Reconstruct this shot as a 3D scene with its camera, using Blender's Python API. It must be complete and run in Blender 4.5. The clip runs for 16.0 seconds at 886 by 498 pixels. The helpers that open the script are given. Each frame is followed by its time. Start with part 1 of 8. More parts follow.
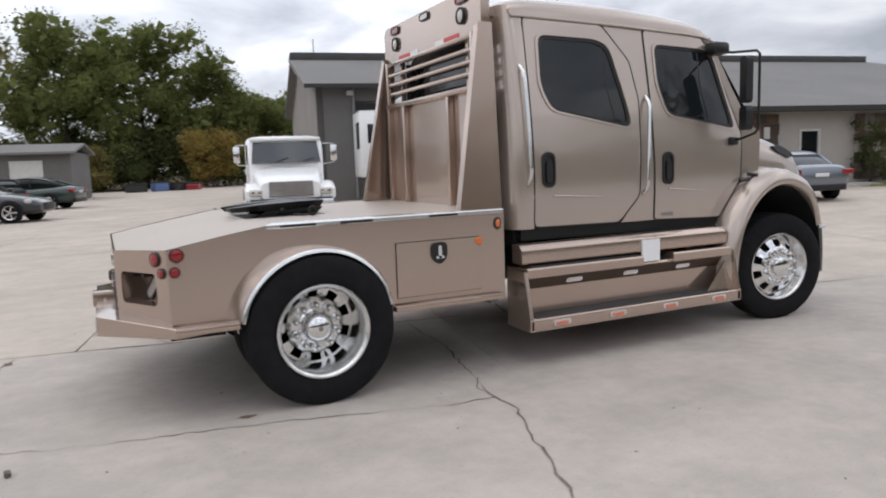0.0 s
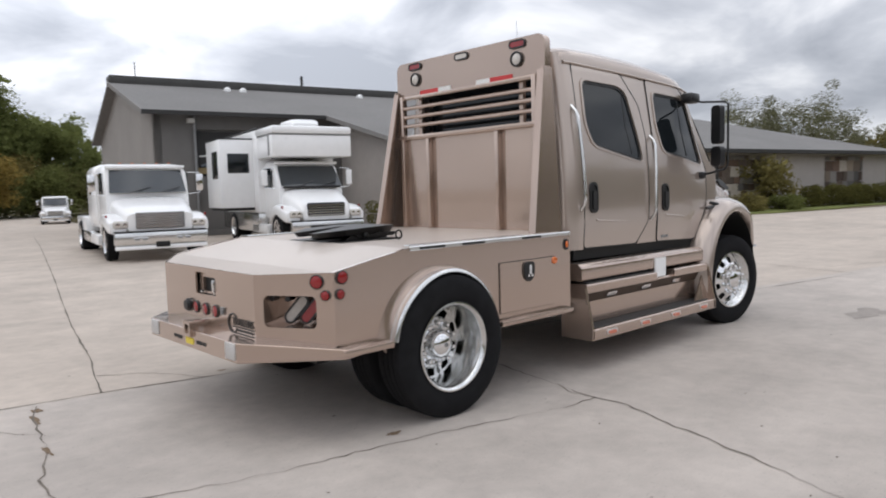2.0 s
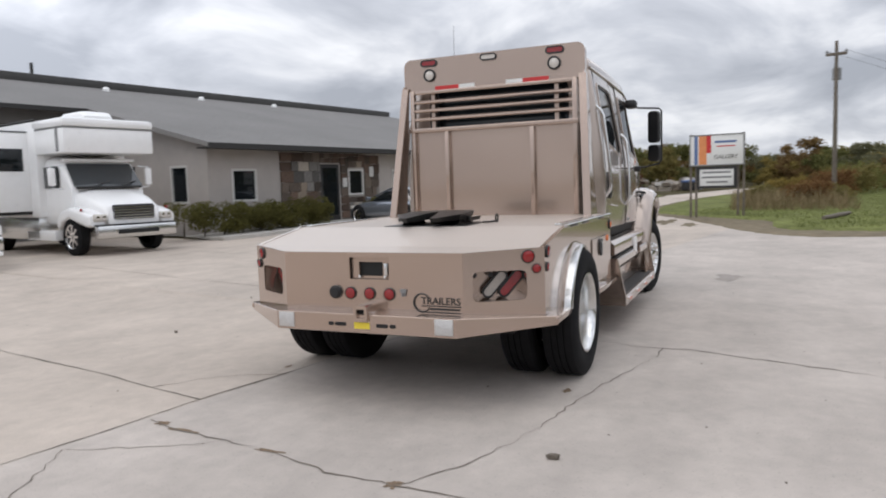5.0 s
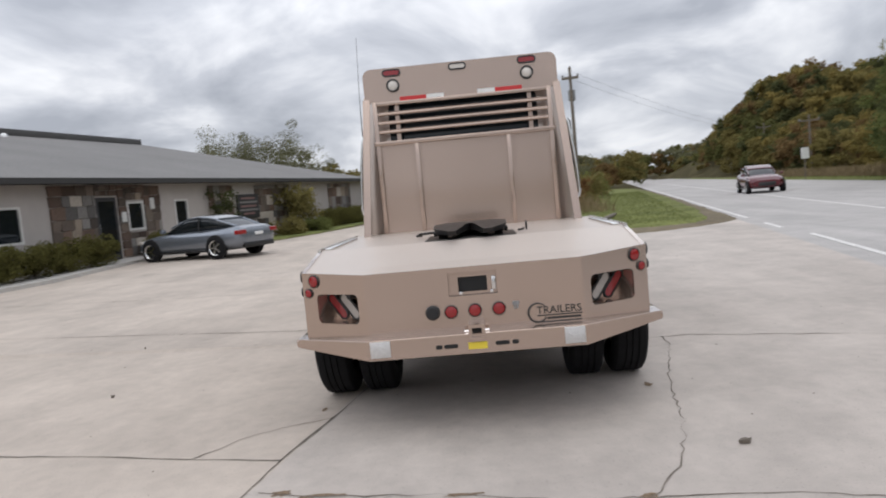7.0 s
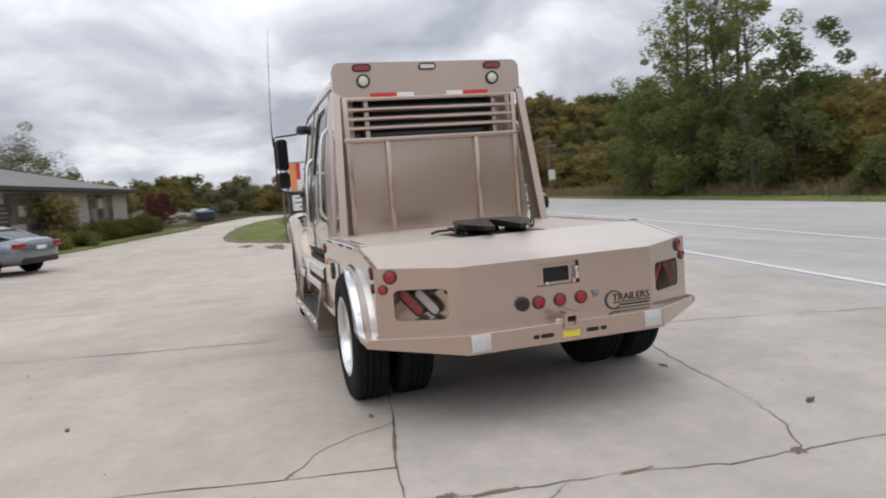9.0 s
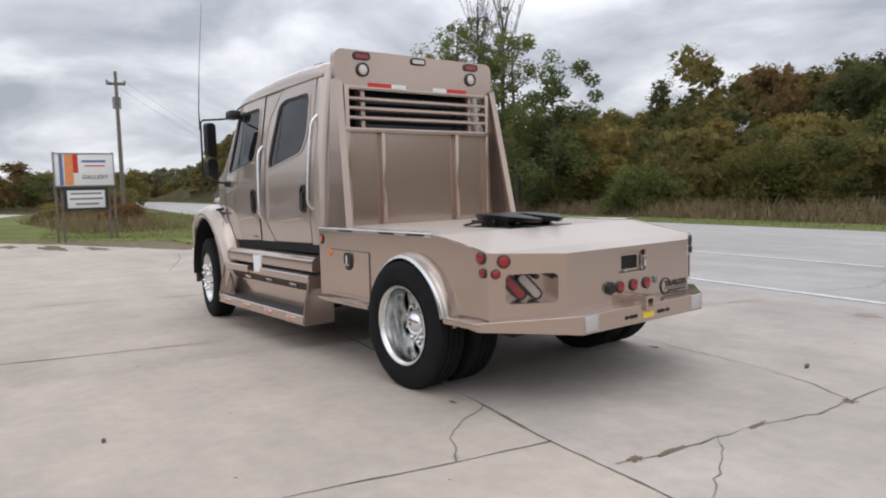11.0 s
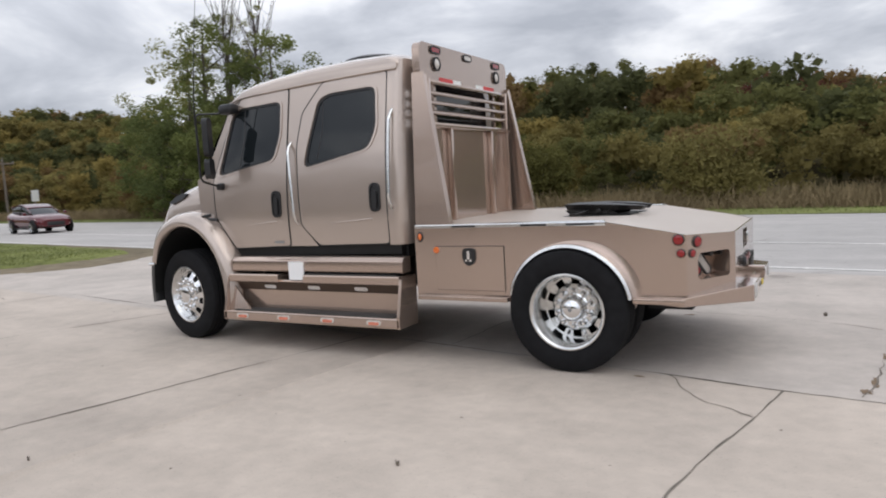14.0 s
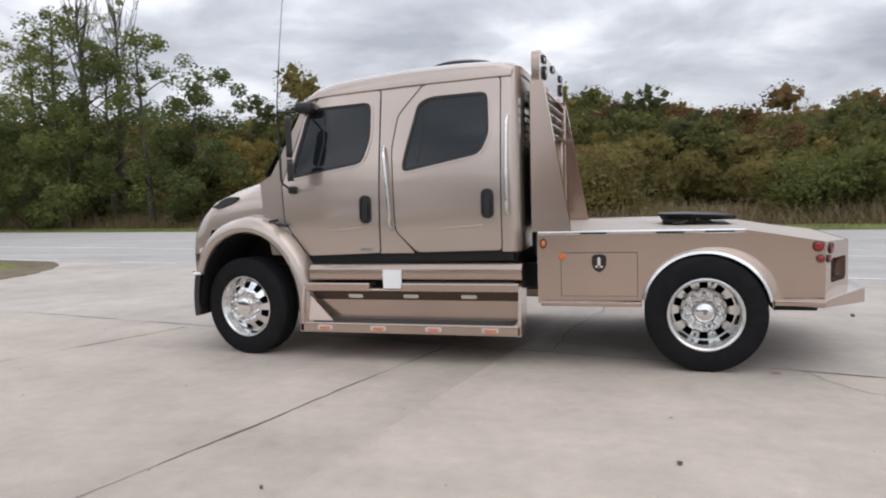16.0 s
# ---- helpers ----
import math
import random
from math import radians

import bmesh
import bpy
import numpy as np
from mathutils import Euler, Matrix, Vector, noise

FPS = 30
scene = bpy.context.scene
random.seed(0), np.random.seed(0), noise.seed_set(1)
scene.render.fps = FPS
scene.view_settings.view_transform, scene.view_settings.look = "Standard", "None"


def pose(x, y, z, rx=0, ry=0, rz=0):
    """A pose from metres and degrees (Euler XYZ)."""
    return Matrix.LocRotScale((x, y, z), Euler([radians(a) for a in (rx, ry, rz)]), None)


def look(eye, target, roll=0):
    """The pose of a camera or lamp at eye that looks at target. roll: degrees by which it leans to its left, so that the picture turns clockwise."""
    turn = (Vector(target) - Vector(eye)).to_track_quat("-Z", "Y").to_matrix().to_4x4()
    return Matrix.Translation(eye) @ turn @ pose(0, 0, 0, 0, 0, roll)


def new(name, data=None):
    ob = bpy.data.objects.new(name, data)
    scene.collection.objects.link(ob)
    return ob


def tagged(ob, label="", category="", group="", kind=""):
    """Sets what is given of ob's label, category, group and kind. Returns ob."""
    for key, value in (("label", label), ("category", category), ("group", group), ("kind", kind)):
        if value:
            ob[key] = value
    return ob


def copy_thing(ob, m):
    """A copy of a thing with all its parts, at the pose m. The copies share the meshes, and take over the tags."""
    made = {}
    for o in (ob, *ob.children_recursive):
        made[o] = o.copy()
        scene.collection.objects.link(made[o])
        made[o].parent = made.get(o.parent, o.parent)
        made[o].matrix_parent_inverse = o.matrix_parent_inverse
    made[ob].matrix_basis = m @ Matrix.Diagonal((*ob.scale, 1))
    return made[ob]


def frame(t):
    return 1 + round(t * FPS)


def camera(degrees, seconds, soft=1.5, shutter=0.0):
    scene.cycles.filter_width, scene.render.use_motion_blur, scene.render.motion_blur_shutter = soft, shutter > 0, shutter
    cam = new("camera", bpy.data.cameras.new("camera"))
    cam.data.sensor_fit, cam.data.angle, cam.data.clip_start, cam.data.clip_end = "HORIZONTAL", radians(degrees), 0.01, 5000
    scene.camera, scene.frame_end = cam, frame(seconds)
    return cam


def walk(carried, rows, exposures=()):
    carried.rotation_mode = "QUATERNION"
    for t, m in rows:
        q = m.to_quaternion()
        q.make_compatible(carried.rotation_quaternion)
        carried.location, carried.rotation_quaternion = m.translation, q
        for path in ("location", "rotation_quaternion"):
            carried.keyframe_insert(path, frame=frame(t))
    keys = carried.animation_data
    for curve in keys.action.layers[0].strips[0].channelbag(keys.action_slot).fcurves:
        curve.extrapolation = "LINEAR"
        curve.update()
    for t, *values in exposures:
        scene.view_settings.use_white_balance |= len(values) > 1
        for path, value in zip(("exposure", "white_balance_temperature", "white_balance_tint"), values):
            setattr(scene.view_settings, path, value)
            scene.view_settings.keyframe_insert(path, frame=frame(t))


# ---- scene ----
cam = camera(64.5, 16.0, 1.9, 0.5)
PATH = [
    (0, (-1.163, -5.326, 1.466), (-0.302, -3.538, 1.223), -1.99),
    (0.5, (-1.668, -5.178, 1.448), (-0.682, -3.452, 1.225), -1.73),
    (1, (-2.139, -4.96, 1.48), (-1.021, -3.314, 1.276), -1.46),
    (1.5, (-2.615, -4.751, 1.497), (-1.38, -3.188, 1.317), -1.46),
    (2, (-3.097, -4.476, 1.483), (-1.748, -3.01, 1.316), -1.48),
    (2.5, (-3.538, -4.193, 1.439), (-2.099, -2.813, 1.277), -1.36),
    (3, (-3.963, -3.886, 1.445), (-2.44, -2.602, 1.269), -1.28),
    (3.5, (-4.359, -3.514, 1.454), (-2.743, -2.35, 1.268), -1.25),
    (4, (-4.678, -3.093, 1.449), (-2.978, -2.057, 1.256), -1.28),
    (4.2, (-4.807, -2.968, 1.43), (-3.085, -1.97, 1.235), -1.34),
    (6.3, (-5.407, -0.85, 1.451), (-3.446, -0.498, 1.275), -4.38),
    (6.5, (-5.442, -0.599, 1.516), (-3.469, -0.329, 1.329), -4.93),
    (7, (-5.413, -0.085, 1.464), (-3.422, 0.029, 1.309), -5.26),
    (7.5, (-5.344, 0.442, 1.447), (-3.349, 0.383, 1.306), -4.67),
    (8, (-5.287, 0.944, 1.463), (-3.304, 0.728, 1.323), -4.43),
    (8.5, (-5.248, 1.477, 1.511), (-3.295, 1.079, 1.347), -4.27),
    (9, (-5.117, 1.958, 1.482), (-3.211, 1.376, 1.315), -4.48),
    (9.5, (-4.956, 2.461, 1.443), (-3.117, 1.692, 1.285), -4.46),
    (9.7, (-4.834, 2.701, 1.442), (-3.034, 1.842, 1.283), -4.21),
    (11.8, (-3.658, 4.682, 1.446), (-2.211, 3.311, 1.29), -0.97),
    (12, (-3.499, 4.83, 1.413), (-2.088, 3.42, 1.263), -1.15),
    (12.5, (-3.176, 5.247, 1.465), (-1.862, 3.749, 1.297), -1.83),
    (13, (-2.756, 5.62, 1.481), (-1.553, 4.032, 1.304), -2.46),
    (13.5, (-2.3, 5.95, 1.498), (-1.208, 4.284, 1.313), -2.95),
    (14, (-1.747, 6.186, 1.505), (-0.779, 4.447, 1.31), -3.26),
    (14.5, (-1.256, 6.349, 1.506), (-0.39, 4.557, 1.308), -2.92),
    (15, (-0.714, 6.58, 1.529), (0.053, 4.743, 1.335), -2.64),
    (15.5, (-0.084, 6.759, 1.542), (0.58, 4.881, 1.358), -2.28),
    (16, (0.465, 7.038, 1.533), (1.016, 5.123, 1.361), -1.95),
]
walk(cam, [(t, look(eye, target, roll)) for t, eye, target, roll in PATH], [(0.0, -0.19), (6.0, -0.20), (10.0, -0.18), (13.5, -0.16), (16.0, -0.1)])

# ---- daylight: an overcast sky with broken grey cloud ----
def link(nt, a, b):
    nt.links.new(a, b)


def make_world():
    w = bpy.data.worlds.new("overcast_sky")
    scene.world = w
    w.use_nodes = True
    nt = w.node_tree
    nt.nodes.clear()
    out = nt.nodes.new("ShaderNodeOutputWorld")
    coord = nt.nodes.new("ShaderNodeTexCoord")
    sky = nt.nodes.new("ShaderNodeTexSky")
    sky.sky_type = "NISHITA"
    sky.sun_disc = False
    sky.sun_elevation, sky.sun_rotation = radians(61), radians(-80)
    # cloud deck: the direction is flattened so that the clouds draw together towards the horizon
    sep = nt.nodes.new("ShaderNodeSeparateXYZ")
    link(nt, coord.outputs["Generated"], sep.inputs[0])
    up = nt.nodes.new("ShaderNodeMath")
    up.operation = "MAXIMUM"
    up.inputs[1].default_value = 0.0
    link(nt, sep.outputs[2], up.inputs[0])
    lift = nt.nodes.new("ShaderNodeMath")
    lift.operation = "ADD"
    lift.inputs[1].default_value = 0.30
    link(nt, up.outputs[0], lift.inputs[0])
    flat = []
    for k in (0, 1):
        d = nt.nodes.new("ShaderNodeMath")
        d.operation = "DIVIDE"
        link(nt, sep.outputs[k], d.inputs[0])
        link(nt, lift.outputs[0], d.inputs[1])
        flat.append(d)
    comb = nt.nodes.new("ShaderNodeCombineXYZ")
    link(nt, flat[0].outputs[0], comb.inputs[0])
    link(nt, flat[1].outputs[0], comb.inputs[1])
    n1 = nt.nodes.new("ShaderNodeTexNoise")
    n1.inputs["Scale"].default_value = 2.0
    n1.inputs["Detail"].default_value = 7
    n1.inputs["Roughness"].default_value = 0.52
    n1.inputs["Distortion"].default_value = 0.35
    link(nt, comb.outputs[0], n1.inputs["Vector"])
    ramp = nt.nodes.new("ShaderNodeValToRGB")
    ramp.color_ramp.elements[0].position = 0.36
    ramp.color_ramp.elements[0].color = (0.43, 0.455, 0.515, 1)
    ramp.color_ramp.elements[1].position = 0.64
    ramp.color_ramp.elements[1].color = (0.94, 0.955, 1.0, 1)
    e = ramp.color_ramp.elements.new(0.5)
    e.color = (0.62, 0.645, 0.71, 1)
    link(nt, n1.outputs["Fac"], ramp.inputs[0])
    # an overcast sky is brightest overhead
    dome = nt.nodes.new("ShaderNodeMapRange")
    dome.interpolation_type = "SMOOTHSTEP"
    dome.inputs[1].default_value, dome.inputs[2].default_value = 0.08, 0.60
    dome.inputs[3].default_value, dome.inputs[4].default_value = 1.12, 1.95
    link(nt, up.outputs[0], dome.inputs[0])
    gain = nt.nodes.new("ShaderNodeVectorMath")
    gain.operation = "SCALE"
    gain.inputs["Scale"].default_value = 0.08
    link(nt, sky.outputs[0], gain.inputs[0])
    mix = nt.nodes.new("ShaderNodeMix")
    mix.data_type = "RGBA"
    mix.inputs[0].default_value = 0.94
    link(nt, gain.outputs[0], mix.inputs[6])
    link(nt, ramp.outputs[0], mix.inputs[7])
    bg = nt.nodes.new("ShaderNodeBackground")
    level = nt.nodes.new("ShaderNodeMath")
    level.operation = "MULTIPLY"
    level.inputs[1].default_value = 1.0
    link(nt, dome.outputs[0], level.inputs[0])
    # the cloud is thinner and paler over the workshop side
    pale = nt.nodes.new("ShaderNodeMapRange")
    pale.interpolation_type = "SMOOTHSTEP"
    pale.inputs[1].default_value, pale.inputs[2].default_value = 0.45, 1.0
    pale.inputs[3].default_value, pale.inputs[4].default_value = 1.0, 1.42
    link(nt, sep.outputs[1], pale.inputs[0])
    link(nt, pale.outputs[0], level.inputs[1])
    link(nt, level.outputs[0], bg.inputs[1])
    link(nt, mix.outputs[2], bg.inputs[0])
    link(nt, bg.outputs[0], out.inputs[0])


make_world()
sun_data = bpy.data.lights.new("sun", "SUN")
sun_data.energy, sun_data.angle, sun_data.color = 0.6, radians(65), (1.0, 0.96, 0.9)
sun = new("sun", sun_data)
sun.matrix_world = look((0, 0, 30), (16, -3, 0))

# ---- materials ----
def material(name, base, rough=0.5, metal=0.0, coat=0.0, vary=0.08, scale=6.0, bump=0.0, bump_scale=60.0, big=0.0, big_scale=0.6, spec=0.5, random_by=None, transmission=0.0, emit=None, rough_vary=0.06):
    """A principled surface whose colour varies at two scales, with fine relief."""
    m = bpy.data.materials.new(name)
    m.use_nodes = True
    nt = m.node_tree
    b = nt.nodes["Principled BSDF"]
    b.inputs["Metallic"].default_value = metal
    b.inputs["Coat Weight"].default_value = coat
    b.inputs["Coat Roughness"].default_value = 0.06
    b.inputs["Specular IOR Level"].default_value = spec
    b.inputs["Transmission Weight"].default_value = transmission
    coord = nt.nodes.new("ShaderNodeTexCoord")
    fine = nt.nodes.new("ShaderNodeTexNoise")
    fine.inputs["Scale"].default_value, fine.inputs["Detail"].default_value = scale, 6
    link(nt, coord.outputs["Object"], fine.inputs["Vector"])
    ramp = nt.nodes.new("ShaderNodeMapRange")
    ramp.inputs[1].default_value, ramp.inputs[2].default_value = 0.25, 0.75
    ramp.inputs[3].default_value, ramp.inputs[4].default_value = 1 - vary, 1 + vary
    link(nt, fine.outputs["Fac"], ramp.inputs[0])
    value = ramp.outputs[0]
    if big:
        wide = nt.nodes.new("ShaderNodeTexNoise")
        wide.inputs["Scale"].default_value, wide.inputs["Detail"].default_value = big_scale, 4
        link(nt, coord.outputs["Object"], wide.inputs["Vector"])
        r2 = nt.nodes.new("ShaderNodeMapRange")
        r2.inputs[1].default_value, r2.inputs[2].default_value = 0.3, 0.7
        r2.inputs[3].default_value, r2.inputs[4].default_value = 1 - big, 1 + big
        link(nt, wide.outputs["Fac"], r2.inputs[0])
        mul = nt.nodes.new("ShaderNodeMath")
        mul.operation = "MULTIPLY"
        link(nt, value, mul.inputs[0])
        link(nt, r2.outputs[0], mul.inputs[1])
        value = mul.outputs[0]
    if random_by:
        rnd = nt.nodes.new("ShaderNodeObjectInfo").outputs["Random"] if random_by == "object" else nt.nodes.new("ShaderNodeNewGeometry").outputs["Random Per Island"]
        r3 = nt.nodes.new("ShaderNodeMapRange")
        r3.inputs[3].default_value, r3.inputs[4].default_value = (0.45, 1.35) if random_by == "object" else (0.82, 1.18)
        link(nt, rnd, r3.inputs[0])
        mul = nt.nodes.new("ShaderNodeMath")
        mul.operation = "MULTIPLY"
        link(nt, value, mul.inputs[0])
        link(nt, r3.outputs[0], mul.inputs[1])
        value = mul.outputs[0]
    tint = nt.nodes.new("ShaderNodeVectorMath")
    tint.operation = "SCALE"
    tint.inputs[0].default_value = base
    link(nt, value, tint.inputs["Scale"])
    link(nt, tint.outputs[0], b.inputs["Base Color"])
    rr = nt.nodes.new("ShaderNodeMapRange")
    rr.inputs[3].default_value, rr.inputs[4].default_value = max(0.01, rough - rough_vary), min(1, rough + rough_vary)
    link(nt, fine.outputs["Fac"], rr.inputs[0])
    link(nt, rr.outputs[0], b.inputs["Roughness"])
    if bump:
        grain = nt.nodes.new("ShaderNodeTexNoise")
        grain.inputs["Scale"].default_value, grain.inputs["Detail"].default_value = bump_scale, 5
        link(nt, coord.outputs["Object"], grain.inputs["Vector"])
        bp = nt.nodes.new("ShaderNodeBump")
        bp.inputs["Strength"].default_value, bp.inputs["Distance"].default_value = bump, 0.01
        link(nt, grain.outputs["Fac"], bp.inputs["Height"])
        link(nt, bp.outputs[0], b.inputs["Normal"])
    if emit:
        b.inputs["Emission Color"].default_value = (*emit[:3], 1)
        b.inputs["Emission Strength"].default_value = emit[3]
    return m


PAINT = material("champagne_paint", (0.468, 0.358, 0.294), 0.20, 0.74, 1.0, 0.03, 900, big=0.03, big_scale=1.2, rough_vary=0.03)
CAB_PAINT = material("pale_champagne_cab_paint", (0.480, 0.400, 0.345), 0.20, 0.50, 1.0, 0.03, 900, big=0.03, big_scale=1.2, rough_vary=0.03)
DECK = material("champagne_deck", (0.60, 0.525, 0.465), 0.45, 0.3, 0.2, 0.06, 60, bump=0.5, bump_scale=130, big=0.05)
CHROME = material("chrome", (0.80, 0.80, 0.80), 0.10, 1.0, vary=0.03, rough_vary=0.04)
BRONZE = material("dark_bronze_paint", (0.105, 0.074, 0.056), 0.4, 0.5, vary=0.06, scale=40)
ALLOY = material("polished_aluminium", (0.72, 0.72, 0.71), 0.2, 1.0, vary=0.06, scale=30)
PINK = material("pale_marker_lens", (0.66, 0.20, 0.12), 0.2, coat=0.5, vary=0.1, scale=90)
RUBBER = material("tyre_rubber", (0.012, 0.012, 0.013), 0.85, spec=0.16, vary=0.25, scale=14, bump=0.2, bump_scale=120)
BLACK = material("black_plastic", (0.014, 0.014, 0.015), 0.42, vary=0.15)
STEEL = material("greasy_black_steel", (0.02, 0.019, 0.018), 0.38, 0.5, vary=0.3, scale=20)
CHASSIS = material("chassis_black", (0.012, 0.012, 0.012), 0.6, 0.2, vary=0.3)
GLASS = material("tinted_glass", (0.010, 0.013, 0.015), 0.03, spec=0.42, vary=0.05, rough_vary=0.01)
MIRROR = material("mirror_glass", (0.75, 0.77, 0.78), 0.02, 1.0, vary=0.01, rough_vary=0.01)
WINDSCREEN = material("pale_windscreen_glass", (0.035, 0.042, 0.048), 0.04, spec=0.9, vary=0.05, rough_vary=0.01)
RED = material("red_lens", (0.27, 0.007, 0.008), 0.2, coat=0.6, vary=0.12, scale=90)
RED_DARK = material("dark_red_lens", (0.27, 0.016, 0.020), 0.16, coat=0.6, vary=0.12, scale=90)
RED_TAPE = material("red_reflective_tape", (0.55, 0.03, 0.03), 0.3, vary=0.05, scale=80)
WHITE_TAPE = material("white_reflective_tape", (0.75, 0.75, 0.73), 0.3, vary=0.08, scale=80)
AMBER = material("amber_lens", (0.75, 0.17, 0.03), 0.2, coat=0.5, vary=0.1, scale=90)
CLEAR = material("clear_lens", (0.60, 0.56, 0.51), 0.12, coat=0.6, vary=0.08, scale=60)
LENS_GREY = material("grey_clear_lens", (0.44, 0.40, 0.36), 0.12, coat=0.6, vary=0.10, scale=60)
PLATE = material("diamond_plate", (0.62, 0.61, 0.60), 0.35, 0.6, vary=0.1, scale=70, bump=0.6, bump_scale=90)
YELLOW = material("yellow_sticker", (0.75, 0.58, 0.05), 0.5)
WHITE = material("white_vehicle_paint", (0.90, 0.90, 0.895), 0.3, coat=0.5, vary=0.02, big=0.02)
GREY_TRIM = material("grey_trim", (0.25, 0.25, 0.25), 0.5, 0.3)
LETTER = material("dark_lettering", (0.03, 0.028, 0.026), 0.5)
TREAD = material("step_tread", (0.05, 0.047, 0.045), 0.7, vary=0.3, scale=80, bump=0.5, bump_scale=150)
CONCRETE = material("lot_concrete", (0.478, 0.412, 0.352), 0.85, vary=0.07, scale=9, bump=0.35, bump_scale=140, big=0.11, big_scale=0.35)


def weather(m, speck=0.5, blotch=0.10, streak=0.06, pour=0.94):
    """Adds aggregate specks, blotches and long wiped streaks to a paving material."""
    nt = m.node_tree
    b = nt.nodes["Principled BSDF"]
    col = b.inputs["Base Color"].links[0].from_socket
    coord = nt.nodes.new("ShaderNodeTexCoord")
    turn = nt.nodes.new("ShaderNodeMapping")
    turn.inputs["Rotation"].default_value = (0, 0, radians(10))
    turn.inputs["Scale"].default_value = (0.12, 1.1, 1)
    link(nt, coord.outputs["Object"], turn.inputs[0])
    for vec, scale, detail, lo, hi, a, z in (
        (coord.outputs["Object"], 55.0, 2, 0.62, 0.70, 1.0, 1 - speck * 0.45),
        (coord.outputs["Object"], 170.0, 2, 0.35, 0.65, 1 + speck * 0.10, 1 - speck * 0.10),
        (coord.outputs["Object"], 1.7, 6, 0.38, 0.66, 1 + blotch * 0.6, 1 - blotch),
        (turn.outputs[0], 1.0, 5, 0.35, 0.65, 1 + streak, 1 - streak),
    ):
        n = nt.nodes.new("ShaderNodeTexNoise")
        n.inputs["Scale"].default_value, n.inputs["Detail"].default_value = scale, detail
        n.inputs["Roughness"].default_value = 0.62
        link(nt, vec, n.inputs["Vector"])
        r = nt.nodes.new("ShaderNodeMapRange")
        for k, v in zip((1, 2, 3, 4), (lo, hi, a, z)):
            r.inputs[k].default_value = v
        link(nt, n.outputs["Fac"], r.inputs[0])
        mul = nt.nodes.new("ShaderNodeVectorMath")
        mul.operation = "SCALE"
        link(nt, col, mul.inputs[0])
        link(nt, r.outputs[0], mul.inputs["Scale"])
        col = mul.outputs[0]
    # warm and greyer pours meet at the long joint
    where = nt.nodes.new("ShaderNodeVectorMath")
    where.operation = "DOT_PRODUCT"
    where.inputs[1].default_value = (0.165, 1.0, 0.0)
    link(nt, coord.outputs["Object"], where.inputs[0])
    fac = nt.nodes.new("ShaderNodeMapRange")
    fac.inputs[1].default_value, fac.inputs[2].default_value = pour - 0.01, pour + 0.01
    fac.inputs[3].default_value, fac.inputs[4].default_value = 1.0, 0.0
    link(nt, where.outputs["Value"], fac.inputs[0])
    grey = nt.nodes.new("ShaderNodeVectorMath")
    grey.operation = "MULTIPLY"
    grey.inputs[1].default_value = (0.955, 0.985, 1.03)
    link(nt, col, grey.inputs[0])
    mix = nt.nodes.new("ShaderNodeMix")
    mix.data_type = "RGBA"
    link(nt, fac.outputs[0], mix.inputs[0])
    link(nt, col, mix.inputs[6])
    link(nt, grey.outputs[0], mix.inputs[7])
    link(nt, mix.outputs[2], b.inputs["Base Color"])


weather(CONCRETE)
ASPHALT = material("worn_road", (0.42, 0.385, 0.35), 0.88, vary=0.08, scale=20, bump=0.4, bump_scale=120, big=0.08, big_scale=0.15)
weather(ASPHALT, 0.4, 0.08, 0.09)
CRACK = material("crack_filler", (0.16, 0.135, 0.11), 0.95, vary=0.4, scale=12)
STAIN = material("faint_oil_stain", (0.30, 0.265, 0.235), 0.8, vary=0.2, scale=10)
JOINT = material("joint_filler", (0.14, 0.122, 0.10), 0.95, vary=0.3, scale=8)
GRASS = material("lawn_grass", (0.15, 0.165, 0.055), 0.9, spec=0.1, vary=0.35, scale=5, bump=0.8, bump_scale=50, big=0.25, big_scale=0.5)
BLADE = material("grass_blades", (0.16, 0.18, 0.06), 0.9, spec=0.1, vary=0.3, scale=3, random_by="island")
EARTH = material("dry_ground", (0.17, 0.14, 0.095), 0.95, spec=0.15, vary=0.3, scale=3, bump=0.6, bump_scale=40, big=0.2, big_scale=0.2)
FOREST = material("forest_floor", (0.07, 0.06, 0.03), 0.95, spec=0.05, vary=0.3, scale=3, bump=0.6, bump_scale=40, big=0.3, big_scale=0.2)
STRAW = material("dry_weeds", (0.22, 0.17, 0.095), 0.9, spec=0.1, vary=0.25, scale=2, random_by="island")
SIDING = material("grey_siding", (0.41, 0.375, 0.345), 0.8, vary=0.05, scale=3, bump=0.2, bump_scale=30, big=0.06)
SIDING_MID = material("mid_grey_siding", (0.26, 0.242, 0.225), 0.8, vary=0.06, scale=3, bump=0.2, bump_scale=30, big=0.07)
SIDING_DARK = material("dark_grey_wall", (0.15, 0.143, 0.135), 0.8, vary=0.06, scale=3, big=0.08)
ROOFING = material("grey_shingles", (0.19, 0.183, 0.176), 0.9, vary=0.2, scale=12, bump=0.5, bump_scale=40, big=0.08, big_scale=0.3)
FASCIA = material("dark_fascia", (0.03, 0.029, 0.028), 0.7, vary=0.1)
STONE_LIGHT = material("pale_stone", (0.42, 0.37, 0.31), 0.85, vary=0.2, scale=8, bump=0.5, bump_scale=25)
STONE_RUST = material("rusty_stone", (0.125, 0.082, 0.060), 0.85, vary=0.3, scale=7, bump=0.6, bump_scale=25, random_by="object")
STONE_GREY = material("grey_stone", (0.175, 0.162, 0.148), 0.85, vary=0.25, scale=7, bump=0.6, bump_scale=25, random_by="object")
